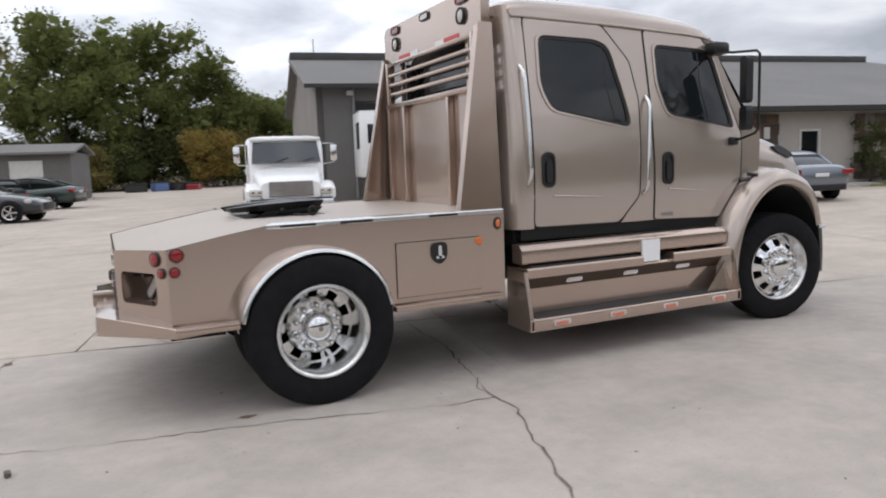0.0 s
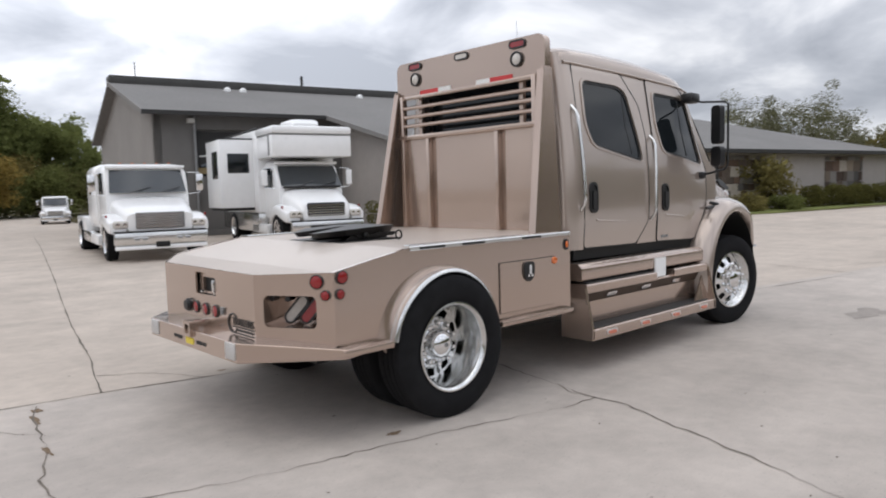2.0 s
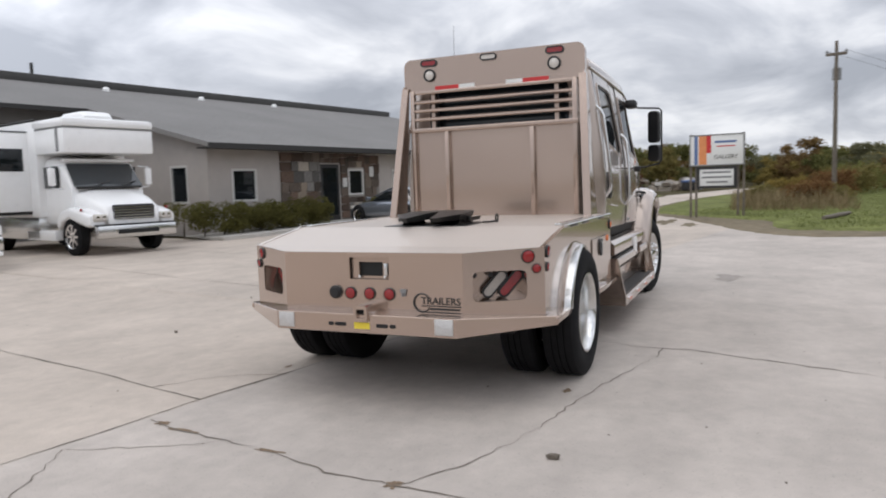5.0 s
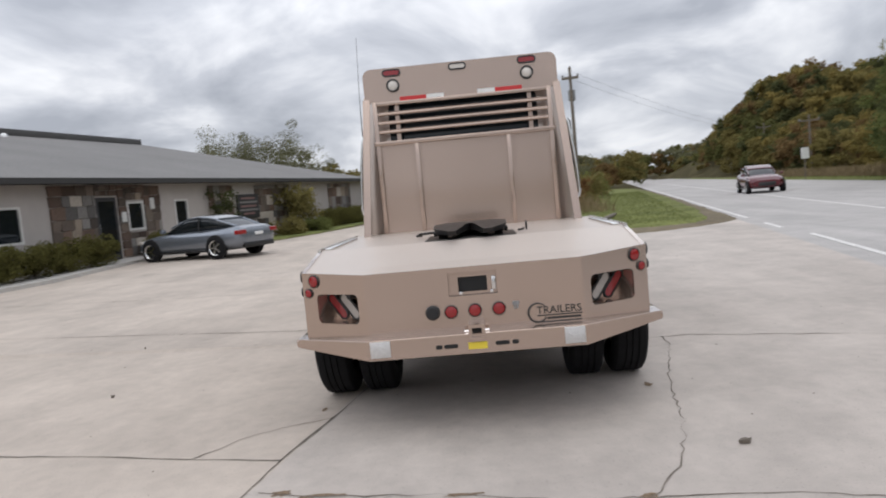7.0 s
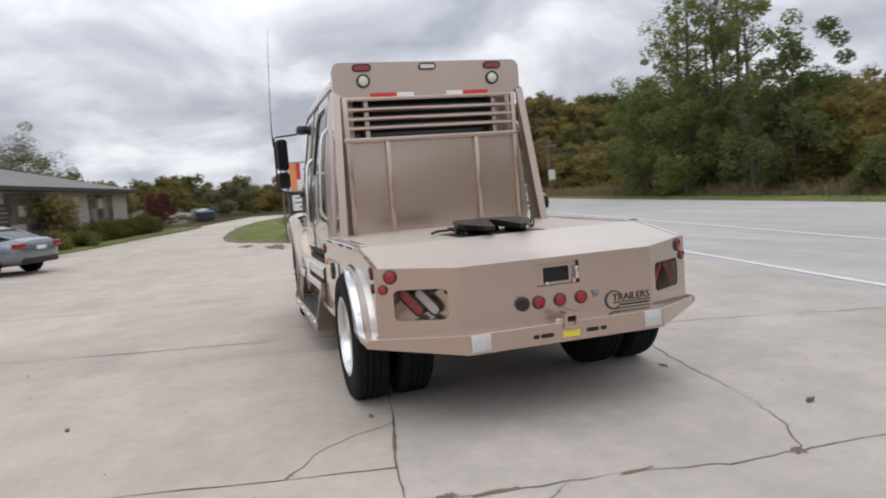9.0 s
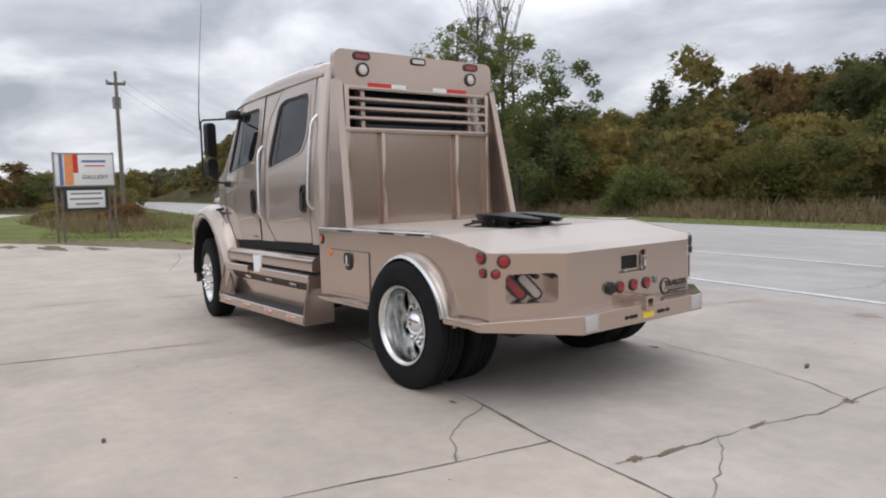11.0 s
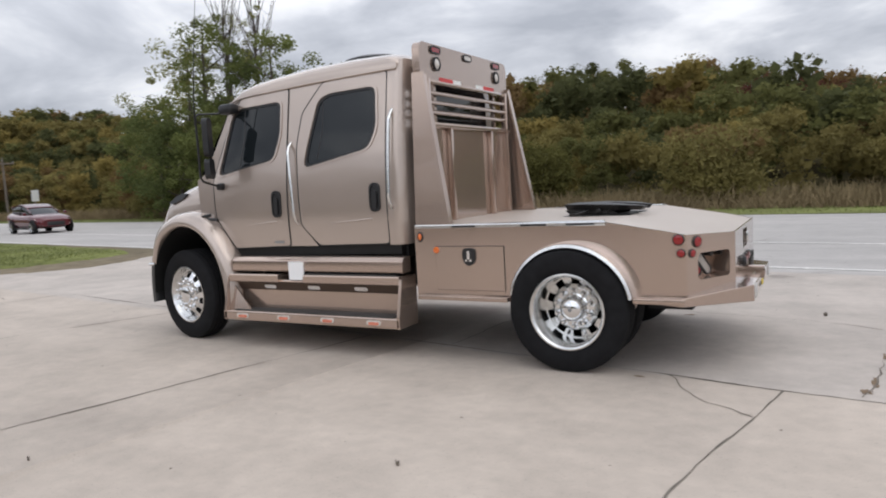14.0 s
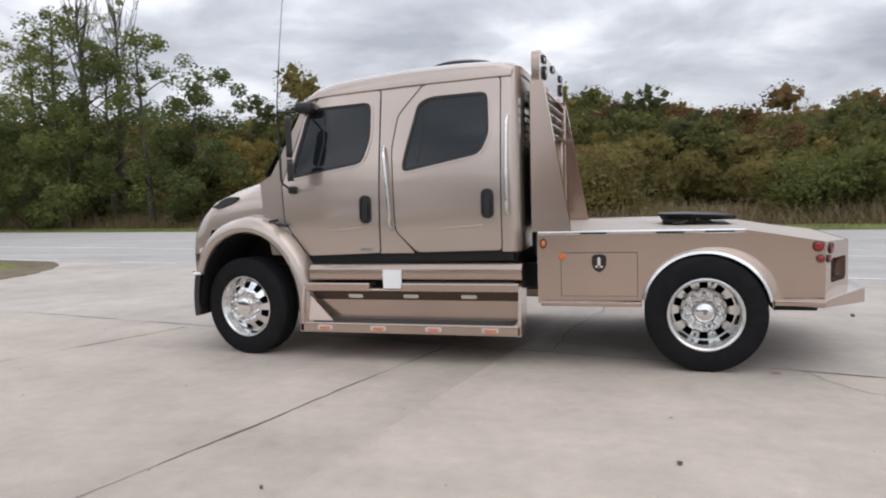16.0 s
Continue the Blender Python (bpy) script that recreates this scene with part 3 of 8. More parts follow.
# ---- the grass island between yard, drive and road ----
def lawn(name, outline, label, seed, lift=0.06, turf=None):
    """A raised lawn with a worn earth edge and short blades."""
    rng = np.random.default_rng(seed)

    def eased(line):
        for _ in range(3):
            nxt = []
            for (x0, y0), (x1, y1) in zip(line, line[1:] + line[:1]):
                nxt += [(x0 * 0.75 + x1 * 0.25, y0 * 0.75 + y1 * 0.25), (x0 * 0.25 + x1 * 0.75, y0 * 0.25 + y1 * 0.75)]
            line = nxt
        return [(x + rng.normal(0, 0.05), y + rng.normal(0, 0.05)) for x, y in line]

    outline = eased(outline)
    cx, cy = sum(p[0] for p in outline) / len(outline), sum(p[1] for p in outline) / len(outline)
    e = thing(name, label, "grass", kind="structure")
    for f, mat, up, nm in ((1.0, EARTH, 0.012, "worn_edge"), (0.93, GRASS, lift, "turf")):
        ring = []
        for i, (x, y) in enumerate(outline):
            ln = math.hypot(x - cx, y - cy)
            g = 1.0 if f == 1.0 else max(0.5, 1 - 0.75 / ln * (1 + 0.4 * math.sin(i * 0.43) + 0.25 * math.sin(i * 1.31) + rng.normal(0, 0.08)))
            ring.append((cx + (x - cx) * g, cy + (y - cy) * g))
        if turf and f < 1.0:
            ring = eased(turf)
        bm = bmesh.new()
        vs = [bm.verts.new((x, y, height(x, y) + up)) for x, y in ring]
        low = [bm.verts.new((cx + (x - cx) * 1.012, cy + (y - cy) * 1.012, height(x, y) - 0.02)) for x, y in ring]
        mid = bm.verts.new((cx, cy, height(cx, cy) + up + 0.02))
        n = len(ring)
        for i in range(n):
            bm.faces.new((vs[i], vs[(i + 1) % n], mid))
            bm.faces.new((vs[i], low[i], low[(i + 1) % n], vs[(i + 1) % n]))
        bmesh.ops.recalc_face_normals(bm, faces=bm.faces[:])
        part(nm, bm, mat, e, smooth=60)
    return e


lawn("grass_island", [(12.9, -4.0), (13.4, -2.9), (14.8, -2.1), (17.6, -1.2), (20.0, -0.4), (22.6, 0.5), (24.6, 1.9), (28.0, 2.2), (36.0, 1.8), (48.0, 0.4), (62.0, -3.0), (90.0, -11.0), (90.0, -20.3), (62.0, -16.2), (40.0, -12.2), (24.0, -9.1), (16.6, -7.7), (14.6, -7.3), (13.3, -5.6)], "green grass island with a worn earth edge beside the road", 31, turf=[(14.7, -5.8), (14.9, -4.3), (15.3, -3.0), (17.2, -2.9), (19.5, -2.9), (20.6, -1.6), (22.6, -0.6), (23.8, 0.4), (25.4, 1.5), (29.0, 1.7), (36.0, 1.4), (48.0, 0.0), (62.0, -3.4), (89.5, -11.4), (89.5, -19.9), (62.0, -15.8), (40.0, -11.8), (24.0, -8.7), (17.6, -7.1), (15.6, -6.7)])
lawn("lawn", [tuple(site(s, d).xy) for s, d in ((7.2, -1.4), (8.4, -3.0), (14.9, -3.1), (22.0, -3.2), (29.0, -3.4), (36.0, -2.6), (36.0, 0.5), (28.5, 0.3), (27.9, -0.1), (16.0, -0.1), (7.6, -0.1))], "narrow lawn along the office wing", 32)

# ---- the champagne hauler truck; x runs forward, the rear axle stands over the origin ----
truck = thing("pickup_hauler_truck", "champagne crew-cab hauler truck with flat bed and headache rack", "truck")


def bed_top(x):
    return curve_at([(-1.2, 1.004), (-1.13, 1.008), (-0.865, 1.027), (-0.80, 1.044), (-0.3, 1.126), (1.4, 1.132)], x)


def arch(cx, cz, a, b, n=22, lo=0.0):
    """Points of a wheel arch from its rear foot over the top to its front foot."""
    return [(cx - a * math.cos(math.pi * k / n), cz + b * math.sin(math.pi * k / n)) for k in range(n + 1)]


BED_Y, REAR_X, CORNER_X = 1.12, -1.13, -0.865
bed = part("flat_bed", box(-0.98, 1.36, -0.5, 0.5, 0.72, 0.96), CHASSIS, truck, "dark frame under the bed")
# deck plate
plan = [(1.366, BED_Y - 0.005), (0.5, BED_Y - 0.005), (-0.3, BED_Y - 0.005), (CORNER_X + 0.003, BED_Y - 0.008), (REAR_X + 0.006, 0.666)]
bm = bmesh.new()
rows_deck = []
for x, y in plan:
    rows_deck.append([bm.verts.new((x, yy, bed_top(x) + dz)) for dz in (0.0, -0.03) for yy in (y, y * 0.5, 0, -y * 0.5, -y)])
for a, b in zip(rows_deck, rows_deck[1:]):
    for k in range(4):
        bm.faces.new((a[k], a[k + 1], b[k + 1], b[k]))
        bm.faces.new((a[k + 5], b[k + 5], b[k + 6], a[k + 6]))
    bm.faces.new((a[0], b[0], b[5], a[5]))
    bm.faces.new((a[4], a[9], b[9], b[4]))
for r in (rows_deck[0], rows_deck[-1]):
    for k in range(4):
        bm.faces.new((r[k], r[k + 5], r[k + 6], r[k + 1]))
bmesh.ops.recalc_face_normals(bm, faces=bm.faces[:])
part("deck_plate", bm, DECK, bed, "painted steel deck plate with fine tread", smooth=0)

for sg in (1, -1):
    # side panel with its wheel arch
    outline = [(1.37, 0.535), (1.37, 1.130)] + [(x, bed_top(x) + 0.003) for x in (0.4, -0.3, -0.55, CORNER_X)] + [(CORNER_X, 0.60)]
    outline += [(-0.515, 0.56)] + arch(0.0, 0.50, 0.50, 0.475)[0:] + [(0.515, 0.56)]
    part("side_panel", prism(outline, lambda u, v, w, sg=sg: Vector((u, sg * (BED_Y + 0.002 - w), v)), 0.03), PAINT, bed, smooth=20)
    # arch moulding, bright lip and the flare behind the wheel
    bm = bmesh.new()
    rings = []
    for x, z in [p for p in arch(0.0, 0.50, 0.49, 0.465, 40) if p[1] > 0.56]:
        dx, dz = x, z - 0.50
        ln = math.hypot(dx, dz)
        dx, dz = dx / ln, dz / ln
        back = ease(0.15, -0.45, x)
        swell, wide = 0.010 + 0.022 * back, 0.020 + 0.066 * back
        rings.append([bm.verts.new((x + dx * r, sg * y, z + dz * r)) for r, y in ((-0.012, BED_Y - 0.08), (-0.014, BED_Y + swell * 0.9), (0.0, BED_Y + swell + 0.004), (wide * 0.25, BED_Y + swell * 0.55 + 0.003), (wide * 0.6, BED_Y + swell * 0.17 + 0.003), (wide, BED_Y + 0.003))])
    for a, b in zip(rings, rings[1:]):
        for k in range(5):
            bm.faces.new((a[k], b[k], b[k + 1], a[k + 1]))
    bmesh.ops.recalc_face_normals(bm, faces=bm.faces[:])
    flare = part("wheel_flare", bm, PAINT, bed, "champagne painted wheel flare")
    bm = bmesh.new()
    bands = []
    for x, z in [p for p in arch(0.0, 0.50, 0.49, 0.465, 40) if p[1] > 0.56]:
        ln = math.hypot(x, z - 0.50)
        dx, dz = x / ln, (z - 0.50) / ln
        reach = BED_Y + 0.038 + 0.046 * ease(0.3, -0.4, x)
        bands.append([bm.verts.new((x + dx * r, sg * y, z + dz * r)) for r, y in ((-0.020, BED_Y - 0.03), (-0.020, reach - 0.008), (-0.014, reach), (-0.004, reach - 0.002), (0.008, reach - 0.012), (0.013, BED_Y + 0.004))])
    for a, b in zip(bands, bands[1:]):
        for k in range(5):
            bm.faces.new((a[k], b[k], b[k + 1], a[k + 1]))
    bmesh.ops.recalc_face_normals(bm, faces=bm.faces[:])
    part("bright_lip", bm, ALLOY, flare, "polished metal arch lip")
    # running rails under the panel, front and rear of the wheel
    part("lower_rail", box(0.50, 1.34, sg * (BED_Y - 0.06), sg * (BED_Y + 0.060), 0.515, 0.552, 0.006), PAINT, bed)
    part("lower_rail", box(-0.86, -0.50, sg * (BED_Y - 0.06), sg * (BED_Y + 0.085), 0.545, 0.585, 0.006), PAINT, bed)
    # toolbox door with its latch and lamp
    door = part("toolbox_door", prism(rounded(0.535, 1.163, 0.60, 0.958, 0.012), lambda u, v, w, sg=sg: Vector((u, sg * (BED_Y + 0.012 - w), v)), 0.012), PAINT, bed)
    seam = bmesh.new()
    for x0, x1, z0, z1 in ((0.530, 1.168, 0.958, 0.962), (0.530, 1.168, 0.596, 0.600), (0.530, 0.534, 0.60, 0.958), (1.164, 1.168, 0.60, 0.958)):
        add_box(seam, x0, x1, min(sg * 1.118, sg * 1.1245), max(sg * 1.118, sg * 1.1245), z0, z1)
    part("door_seal", seam, BLACK, door)
    latch = part("paddle_latch", prism(soften([(0.785, 0.945), (0.905, 0.945), (0.905, 0.84), (0.845, 0.79), (0.785, 0.84)], 0.04), lambda u, v, w, sg=sg: Vector((u, sg * (BED_Y + 0.026 - w), v)), 0.014), BLACK, door, "black paddle latch")
    bm = prism(rounded(0.832, 0.858, 0.84, 0.925, 0.012), lambda u, v, w, sg=sg: Vector((u, sg * (BED_Y + 0.036 - w), v)), 0.010)
    add_box(bm, 0.815, 0.875, min(sg * 1.147, sg * 1.156), max(sg * 1.147, sg * 1.156), 0.838, 0.855)
    part("latch_paddle", bm, CHROME, door, "chrome paddle")
    part("amber_marker", lathe([(0, 0.0), (0.012, 0.012), (0.010, 0.024), (0, 0.028)], 16, "y", (1.13, 0, 0)), AMBER, door, "orange marker lamp").matrix_basis = pose(0, sg * (BED_Y + 0.012), 0.93, 0, 0, 0) @ Matrix.Diagonal((1, sg, 1, 1))
    ring = part("side_marker", lathe([(0, 0.034), (0.010, 0.034), (0.012, 0.026), (0.012, 0.0)], 20, "y"), BLACK, bed, "round amber side marker in a black ring")
    ring.matrix_basis = pose(1.315, sg * (BED_Y + 0.002), 1.04) @ Matrix.Diagonal((0.8, sg, 1.25, 1))
    part("lens", lathe([(0.012, 0.022), (0.018, 0.014), (0.02, 0.0)], 20, "y"), AMBER, ring)
    # front edge of the bed
    part("front_panel", box(1.34, 1.372, 0, sg * (BED_Y - 0.035), 0.56, 1.10), PAINT, bed)
    # bright rub strip along the deck edge; black blocks stand in for dark reflections
    strip = part("rub_strip", prism([(BED_Y - 0.012, 1.110), (BED_Y + 0.010, 1.110), (BED_Y + 0.013, 1.114), (BED_Y + 0.013, 1.132), (BED_Y + 0.008, 1.139), (BED_Y - 0.012, 1.141)], lambda u, v, w, sg=sg: Vector((-0.30 + w, sg * u, v)), 1.66), ALLOY, bed, "polished edge strip", smooth=35)
    for x in (0.78, 0.16, -0.22):
        part("lashing_slot", box(x, x + 0.22, sg * (BED_Y + 0.005), sg * (BED_Y + 0.0155), 1.114, 1.130, 0.002), BLACK, strip)
    part("deck_rail", box(-0.27, 0.86, sg * 1.03, sg * 1.083, 1.126, 1.142, 0.004), ALLOY, bed, "low bright lashing rail")


def angled(u, v, w, sg):
    """The slanted rear corner: u from its outer to its inner edge, v the height."""
    ax, ay, bx, by = CORNER_X, BED_Y, REAR_X, 0.67
    ln = math.hypot(bx - ax, by - ay)
    nx, ny = -(ay - by) / ln, (ax - bx) / ln
    return Vector((ax + (bx - ax) * u / ln + nx * w, sg * (ay + (by - ay) * u / ln + ny * w), v))


CORNER = math.hypot(REAR_X - CORNER_X, BED_Y - 0.67)


def lamp_disc(parent, place, r, lens=RED):
    """A round stop lamp in a black grommet; place(u, v, w) about its middle."""
    bm = bmesh.new()
    n = 22
    prof = ((r * 1.11, 0.0), (r * 1.11, 0.010), (r * 1.0, 0.014), (r * 0.98, 0.006))
    rings = [[bm.verts.new(place(rr * math.cos(2 * math.pi * k / n), rr * math.sin(2 * math.pi * k / n), w)) for k in range(n)] for rr, w in prof]
    for a, b in zip(rings, rings[1:]):
        for k in range(n):
            bm.faces.new((a[k], a[(k + 1) % n], b[(k + 1) % n], b[k]))
    bmesh.ops.recalc_face_normals(bm, faces=bm.faces[:])
    g = part("stop_lamp", bm, BLACK, parent, "round red lamp in a black grommet")
    bm = bmesh.new()
    prof = ((r * 0.99, 0.006), (r * 0.9, 0.013), (r * 0.5, 0.018))
    rings = [[bm.verts.new(place(rr * math.cos(2 * math.pi * k / n), rr * math.sin(2 * math.pi * k / n), w)) for k in range(n)] for rr, w in prof]
    for a, b in zip(rings, rings[1:]):
        for k in range(n):
            bm.faces.new((a[k], a[(k + 1) % n], b[(k + 1) % n], b[k]))
    bm.faces.new(rings[-1])
    bmesh.ops.recalc_face_normals(bm, faces=bm.faces[:])
    part("lens", bm, lens, g)
    return g


def oval(parent, name, place, w, h, tilt, lens, label):
    """An oblong lamp with a black ring, tilted in its plane."""
    c, s = math.cos(radians(tilt)), math.sin(radians(tilt))

    def turned(u, v, k):
        return place(u * c - v * s, u * s + v * c, k)
    rim = rounded(-w / 2, w / 2, -h / 2, h / 2, min(w, h) * 0.49, 7)
    ins = rounded(-w / 2 + 0.012, w / 2 - 0.012, -h / 2 + 0.012, h / 2 - 0.012, min(w, h) * 0.49 - 0.012, 7)
    g = part(name, skin(rim, ins, lambda u, v, k: turned(u, v, k + 0.016), 0.016, 1, 8), BLACK, parent, label)
    part("lens", skin(ins, None, lambda u, v, k: turned(u, v, k + 0.012), 0.012, 2, 8), lens, g)
    return g


for sg in (1, -1):
    outer = [(0.0, 0.58), (CORNER, 0.58), (CORNER, 1.011), (0.0, 1.030)]
    hole = rounded(0.115, 0.46, 0.70, 0.89, 0.035)
    corner = part("rear_corner_panel", skin(outer, hole, lambda u, v, w, sg=sg: angled(u, v, w, sg), 0.012, 2, 24), PAINT, bed, smooth=15)
    # the recess behind the opening
    bm = bmesh.new()
    a = [bm.verts.new(angled(u, v, -0.004, sg)) for u, v in hole]
    b = [bm.verts.new(angled(u, v, -0.165, sg)) for u, v in hole]
    for k in range(len(hole)):
        j = (k + 1) % len(hole)
        bm.faces.new((a[k], a[j], b[j], b[k]))
    bm.faces.new(b)
    bmesh.ops.recalc_face_normals(bm, faces=bm.faces[:])
    part("lamp_recess", bm, PAINT, corner, smooth=20)
    for cu, lens, label in ((0.195, RED_DARK, "dark red oblong tail lamp, tilted"), (0.300, LENS_GREY, "clear oblong reversing lamp, tilted")):
        oval(corner, "oblong_lamp", lambda u, v, w, sg=sg, cu=cu: angled(cu + u, 0.795 + v, w - 0.118, sg), 0.212, 0.078, -48, lens, label)
    for u in (0.335, 0.44):
        part("hose_stub", tube([tuple(angled(u, 0.862, -0.135, sg)), tuple(angled(u, 0.862, -0.06, sg))], 0.017, 8), BLACK, corner)
    # four round lamps about the outer corner
    for u, v, r in ((0.105, 0.975, 0.039), (0.052, 0.897, 0.028)):
        lamp_disc(bed, lambda p, q, w, sg=sg, u=u, v=v: angled(u + p, v + q, w, sg), r)
    for x, z, r in ((-0.812, 0.998, 0.037), (-0.828, 0.902, 0.028)):
        lamp_disc(bed, lambda p, q, w, sg=sg, x=x, z=z: Vector((x + p, sg * (BED_Y + 0.003 + w), z + q)), r)

# rear panel with its hitch pocket
hole = rounded(-0.15, 0.15, 0.832, 0.978, 0.006, 2)
rear = part("rear_panel", skin([(-0.67, 0.58), (0.67, 0.58), (0.67, 1.011), (-0.67, 1.011)], hole, lambda u, v, w: Vector((REAR_X - w, u, v)), 0.012, 2, 24), PAINT, bed, smooth=15)
bm = bmesh.new()
inner = rounded(-0.09, 0.09, 0.852, 0.945, 0.004, 2)
add = skin(hole, inner, lambda u, v, w: Vector((REAR_X + 0.028 - w, u, v)), 0.02, 1, 8)
part("pocket_plate", add, PAINT, rear)
part("pocket_dark", box(REAR_X + 0.05, REAR_X + 0.12, -0.12, 0.12, 0.84, 0.96), CHASSIS, rear)
for y in (0.075, -0.115):
    part("pocket_bolt", lathe([(0, 0.010), (-0.016, 0.010), (-0.018, 0.0)], 10, "x", (REAR_X + 0.02, y, 0.848)), CHROME, rear)
part("pocket_latch", box(REAR_X - 0.012, REAR_X + 0.02, -0.142, -0.118, 0.86, 0.94, 0.004), ALLOY, rear)
for y in (0.145, -0.002, -0.150):
    lamp_disc(rear, lambda p, q, w, y=y: Vector((REAR_X - w, y + p, 0.738 + q)), 0.038)
plug = part("trailer_socket", lathe([(0, 0.045), (-0.02, 0.045), (-0.024, 0.036), (-0.034, 0.034), (-0.036, 0.0)], 18, "x", (REAR_X, 0.258, 0.742)), BLACK, rear, "black round trailer socket")
for y, z in ((0.29, 0.772), (0.226, 0.772), (0.29, 0.712), (0.226, 0.712)):
    part("socket_bolt", lathe([(0, 0.006), (-0.008, 0.006)], 8, "x", (REAR_X, y, z)), GREY_TRIM, plug)
clip = box(REAR_X - 0.014, REAR_X, -0.275, -0.235, 0.752, 0.774)
add_box(clip, REAR_X - 0.014, REAR_X, -0.268, -0.258, 0.728, 0.752)
add_box(clip, REAR_X - 0.014, REAR_X, -0.252, -0.242, 0.728, 0.752)
part("small_badge", clip, GREY_TRIM, rear)


def lettering(text, size, m, mat, parent, name="lettering", depth=0.002, label=""):
    """Words in the built-in font, as a mesh."""
    c = bpy.data.curves.new(name, "FONT")
    c.body, c.size, c.extrude, c.align_x, c.resolution_u = text, size, depth, "CENTER", 3
    tmp = new(name, c)
    mesh = bpy.data.meshes.new_from_object(tmp)
    bpy.data.objects.remove(tmp)
    mesh.materials.clear()
    mesh.materials.append(mat)
    ob = new(name, mesh)
    ob.matrix_basis = m
    ob.parent = parent
    if label:
        ob["label"] = label
    return ob


REARWARD = Matrix(((0, 0, -1, 0), (-1, 0, 0, 0), (0, 1, 0, 0), (0, 0, 0, 1)))
lettering("TRAILERS", 0.066, Matrix.Translation((REAR_X - 0.004, -0.515, 0.682)) @ REARWARD, LETTER, rear, label="dark dealer lettering")
bm = bmesh.new()
for a0, a1, r in ((40, 330, 0.058),):
    pts = [(REAR_X - 0.004, -0.385 - r * math.cos(radians(a)), 0.69 + r * math.sin(radians(a))) for a in range(a0, a1 + 1, 10)]
    add_tube(bm, pts, 0.006, 6, [0.003 + 0.004 * math.sin(math.pi * k / (len(pts) - 1)) for k in range(len(pts))])
add_box(bm, REAR_X - 0.006, REAR_X - 0.001, -0.655, -0.38, 0.668, 0.674)
add_box(bm, REAR_X - 0.006, REAR_X - 0.001, -0.645, -0.44, 0.646, 0.658)
add_box(bm, REAR_X - 0.006, REAR_X - 0.001, -0.65, -0.37, 0.628, 0.634)
part("logo_ring_and_bars", bm, LETTER, rear)

# bumper skirt round the back
bump_plan = [(-0.62, 1.165), (-0.85, 1.200), (-1.255, 0.665), (-1.255, -0.665), (-0.85, -1.200), (-0.62, -1.165)]
inner_plan = [(-0.62, 1.07), (-0.83, 1.07), (-1.10, 0.62), (-1.10, -0.62), (-0.83, -1.07), (-0.62, -1.07)]
bm = bmesh.new()


def bump_z(k):
    return (0.585, 0.590, 0.618, 0.618, 0.590, 0.585)[k], (0.545, 0.535, 0.498, 0.498, 0.535, 0.545)[k]


loops = []
for k in range(6):
    zt, zb = bump_z(k)
    (x, y), (ix, iy) = bump_plan[k], inner_plan[k]
    loops.append([bm.verts.new(p) for p in ((ix, iy, zt + 0.004), (x + 0.003, y * 0.998, zt), (x, y, zt - 0.003), (x, y, zb), (x + 0.012, y * 0.99, zb - 0.006), (ix, iy, zb + 0.01))])
for a, b in zip(loops, loops[1:]):
    for k in range(6):
        bm.faces.new((a[k], a[(k + 1) % 6], b[(k + 1) % 6], b[k]))
bm.faces.new(loops[0])
bm.faces.new(loops[-1][::-1])
bmesh.ops.recalc_face_normals(bm, faces=bm.faces[:])
bumper = part("rear_bumper", bm, PAINT, bed, smooth=8)
for y0, y1 in ((0.525, 0.648), (-0.648, -0.525)):
    part("tread_patch", box(-1.262, -1.12, y0, y1, 0.512, 0.612, 0.003), PLATE, bumper, "grey diamond plate patch")
for y0, y1 in ((0.21, 0.25), (0.115, 0.20), (-0.195, -0.11), (-0.25, -0.21)):
    part("bumper_slot", prism(rounded(y0, y1, 0.538, 0.562, 0.010), lambda u, v, w: Vector((-1.258 + w, u, v)), 0.01), CHASSIS, bumper, "dark chain slot")
part("warning_sticker", box(-1.259, -1.25, -0.061, 0.053, 0.524, 0.566), YELLOW, bumper, "yellow sticker")
rec = skin(rounded(-0.055, 0.045, 0.575, 0.675, 0.008, 2), rounded(-0.034, 0.024, 0.596, 0.654, 0.004, 2), lambda u, v, w: Vector((-1.275 - w, u, v)), 0.16, 1, 8)
hitch = part("receiver_hitch", rec, PAINT, bumper)
part("receiver_inside", box(-1.24, -1.20, -0.05, 0.04, 0.58, 0.67), CHASSIS, hitch)
part("hitch_pin", tube([(-1.2, 0.07, 0.625), (-1.2, -0.08, 0.625)], 0.008, 8), CHROME, hitch)

# fifth-wheel coupling
fifth = part("fifth_wheel", box(-0.28, 0.30, -0.34, 0.34, 1.112, 1.131, 0.004), STEEL, truck, "greasy black fifth-wheel coupling on the deck")
jaw = [(0.38, 0.20), (0.10, 0.30), (-0.20, 0.295), (-0.40, 0.17), (-0.42, 0.11), (-0.05, 0.03), (0.02, 0.0), (-0.05, -0.03), (-0.42, -0.11), (-0.40, -0.17), (-0.20, -0.295), (0.10, -0.30), (0.38, -0.20)]
bm = bmesh.new()
jaw = [(x * 0.9, y * 0.93) for x, y in jaw]
top = [bm.verts.new((x, y, 1.226 - 0.035 * ease(0.0, -0.45, x))) for x, y in jaw]
bot = [bm.verts.new((x * 0.92, y * 0.93, 1.172 - 0.012 * ease(0.0, -0.45, x))) for x, y in jaw]
bm.faces.new(top)
bm.faces.new(bot[::-1])
for k in range(len(jaw)):
    j = (k + 1) % len(jaw)
    bm.faces.new((top[k], bot[k], bot[j], top[j]))
bmesh.ops.recalc_face_normals(bm, faces=bm.faces[:])
part("top_plate", bm, STEEL, fifth, smooth=20)
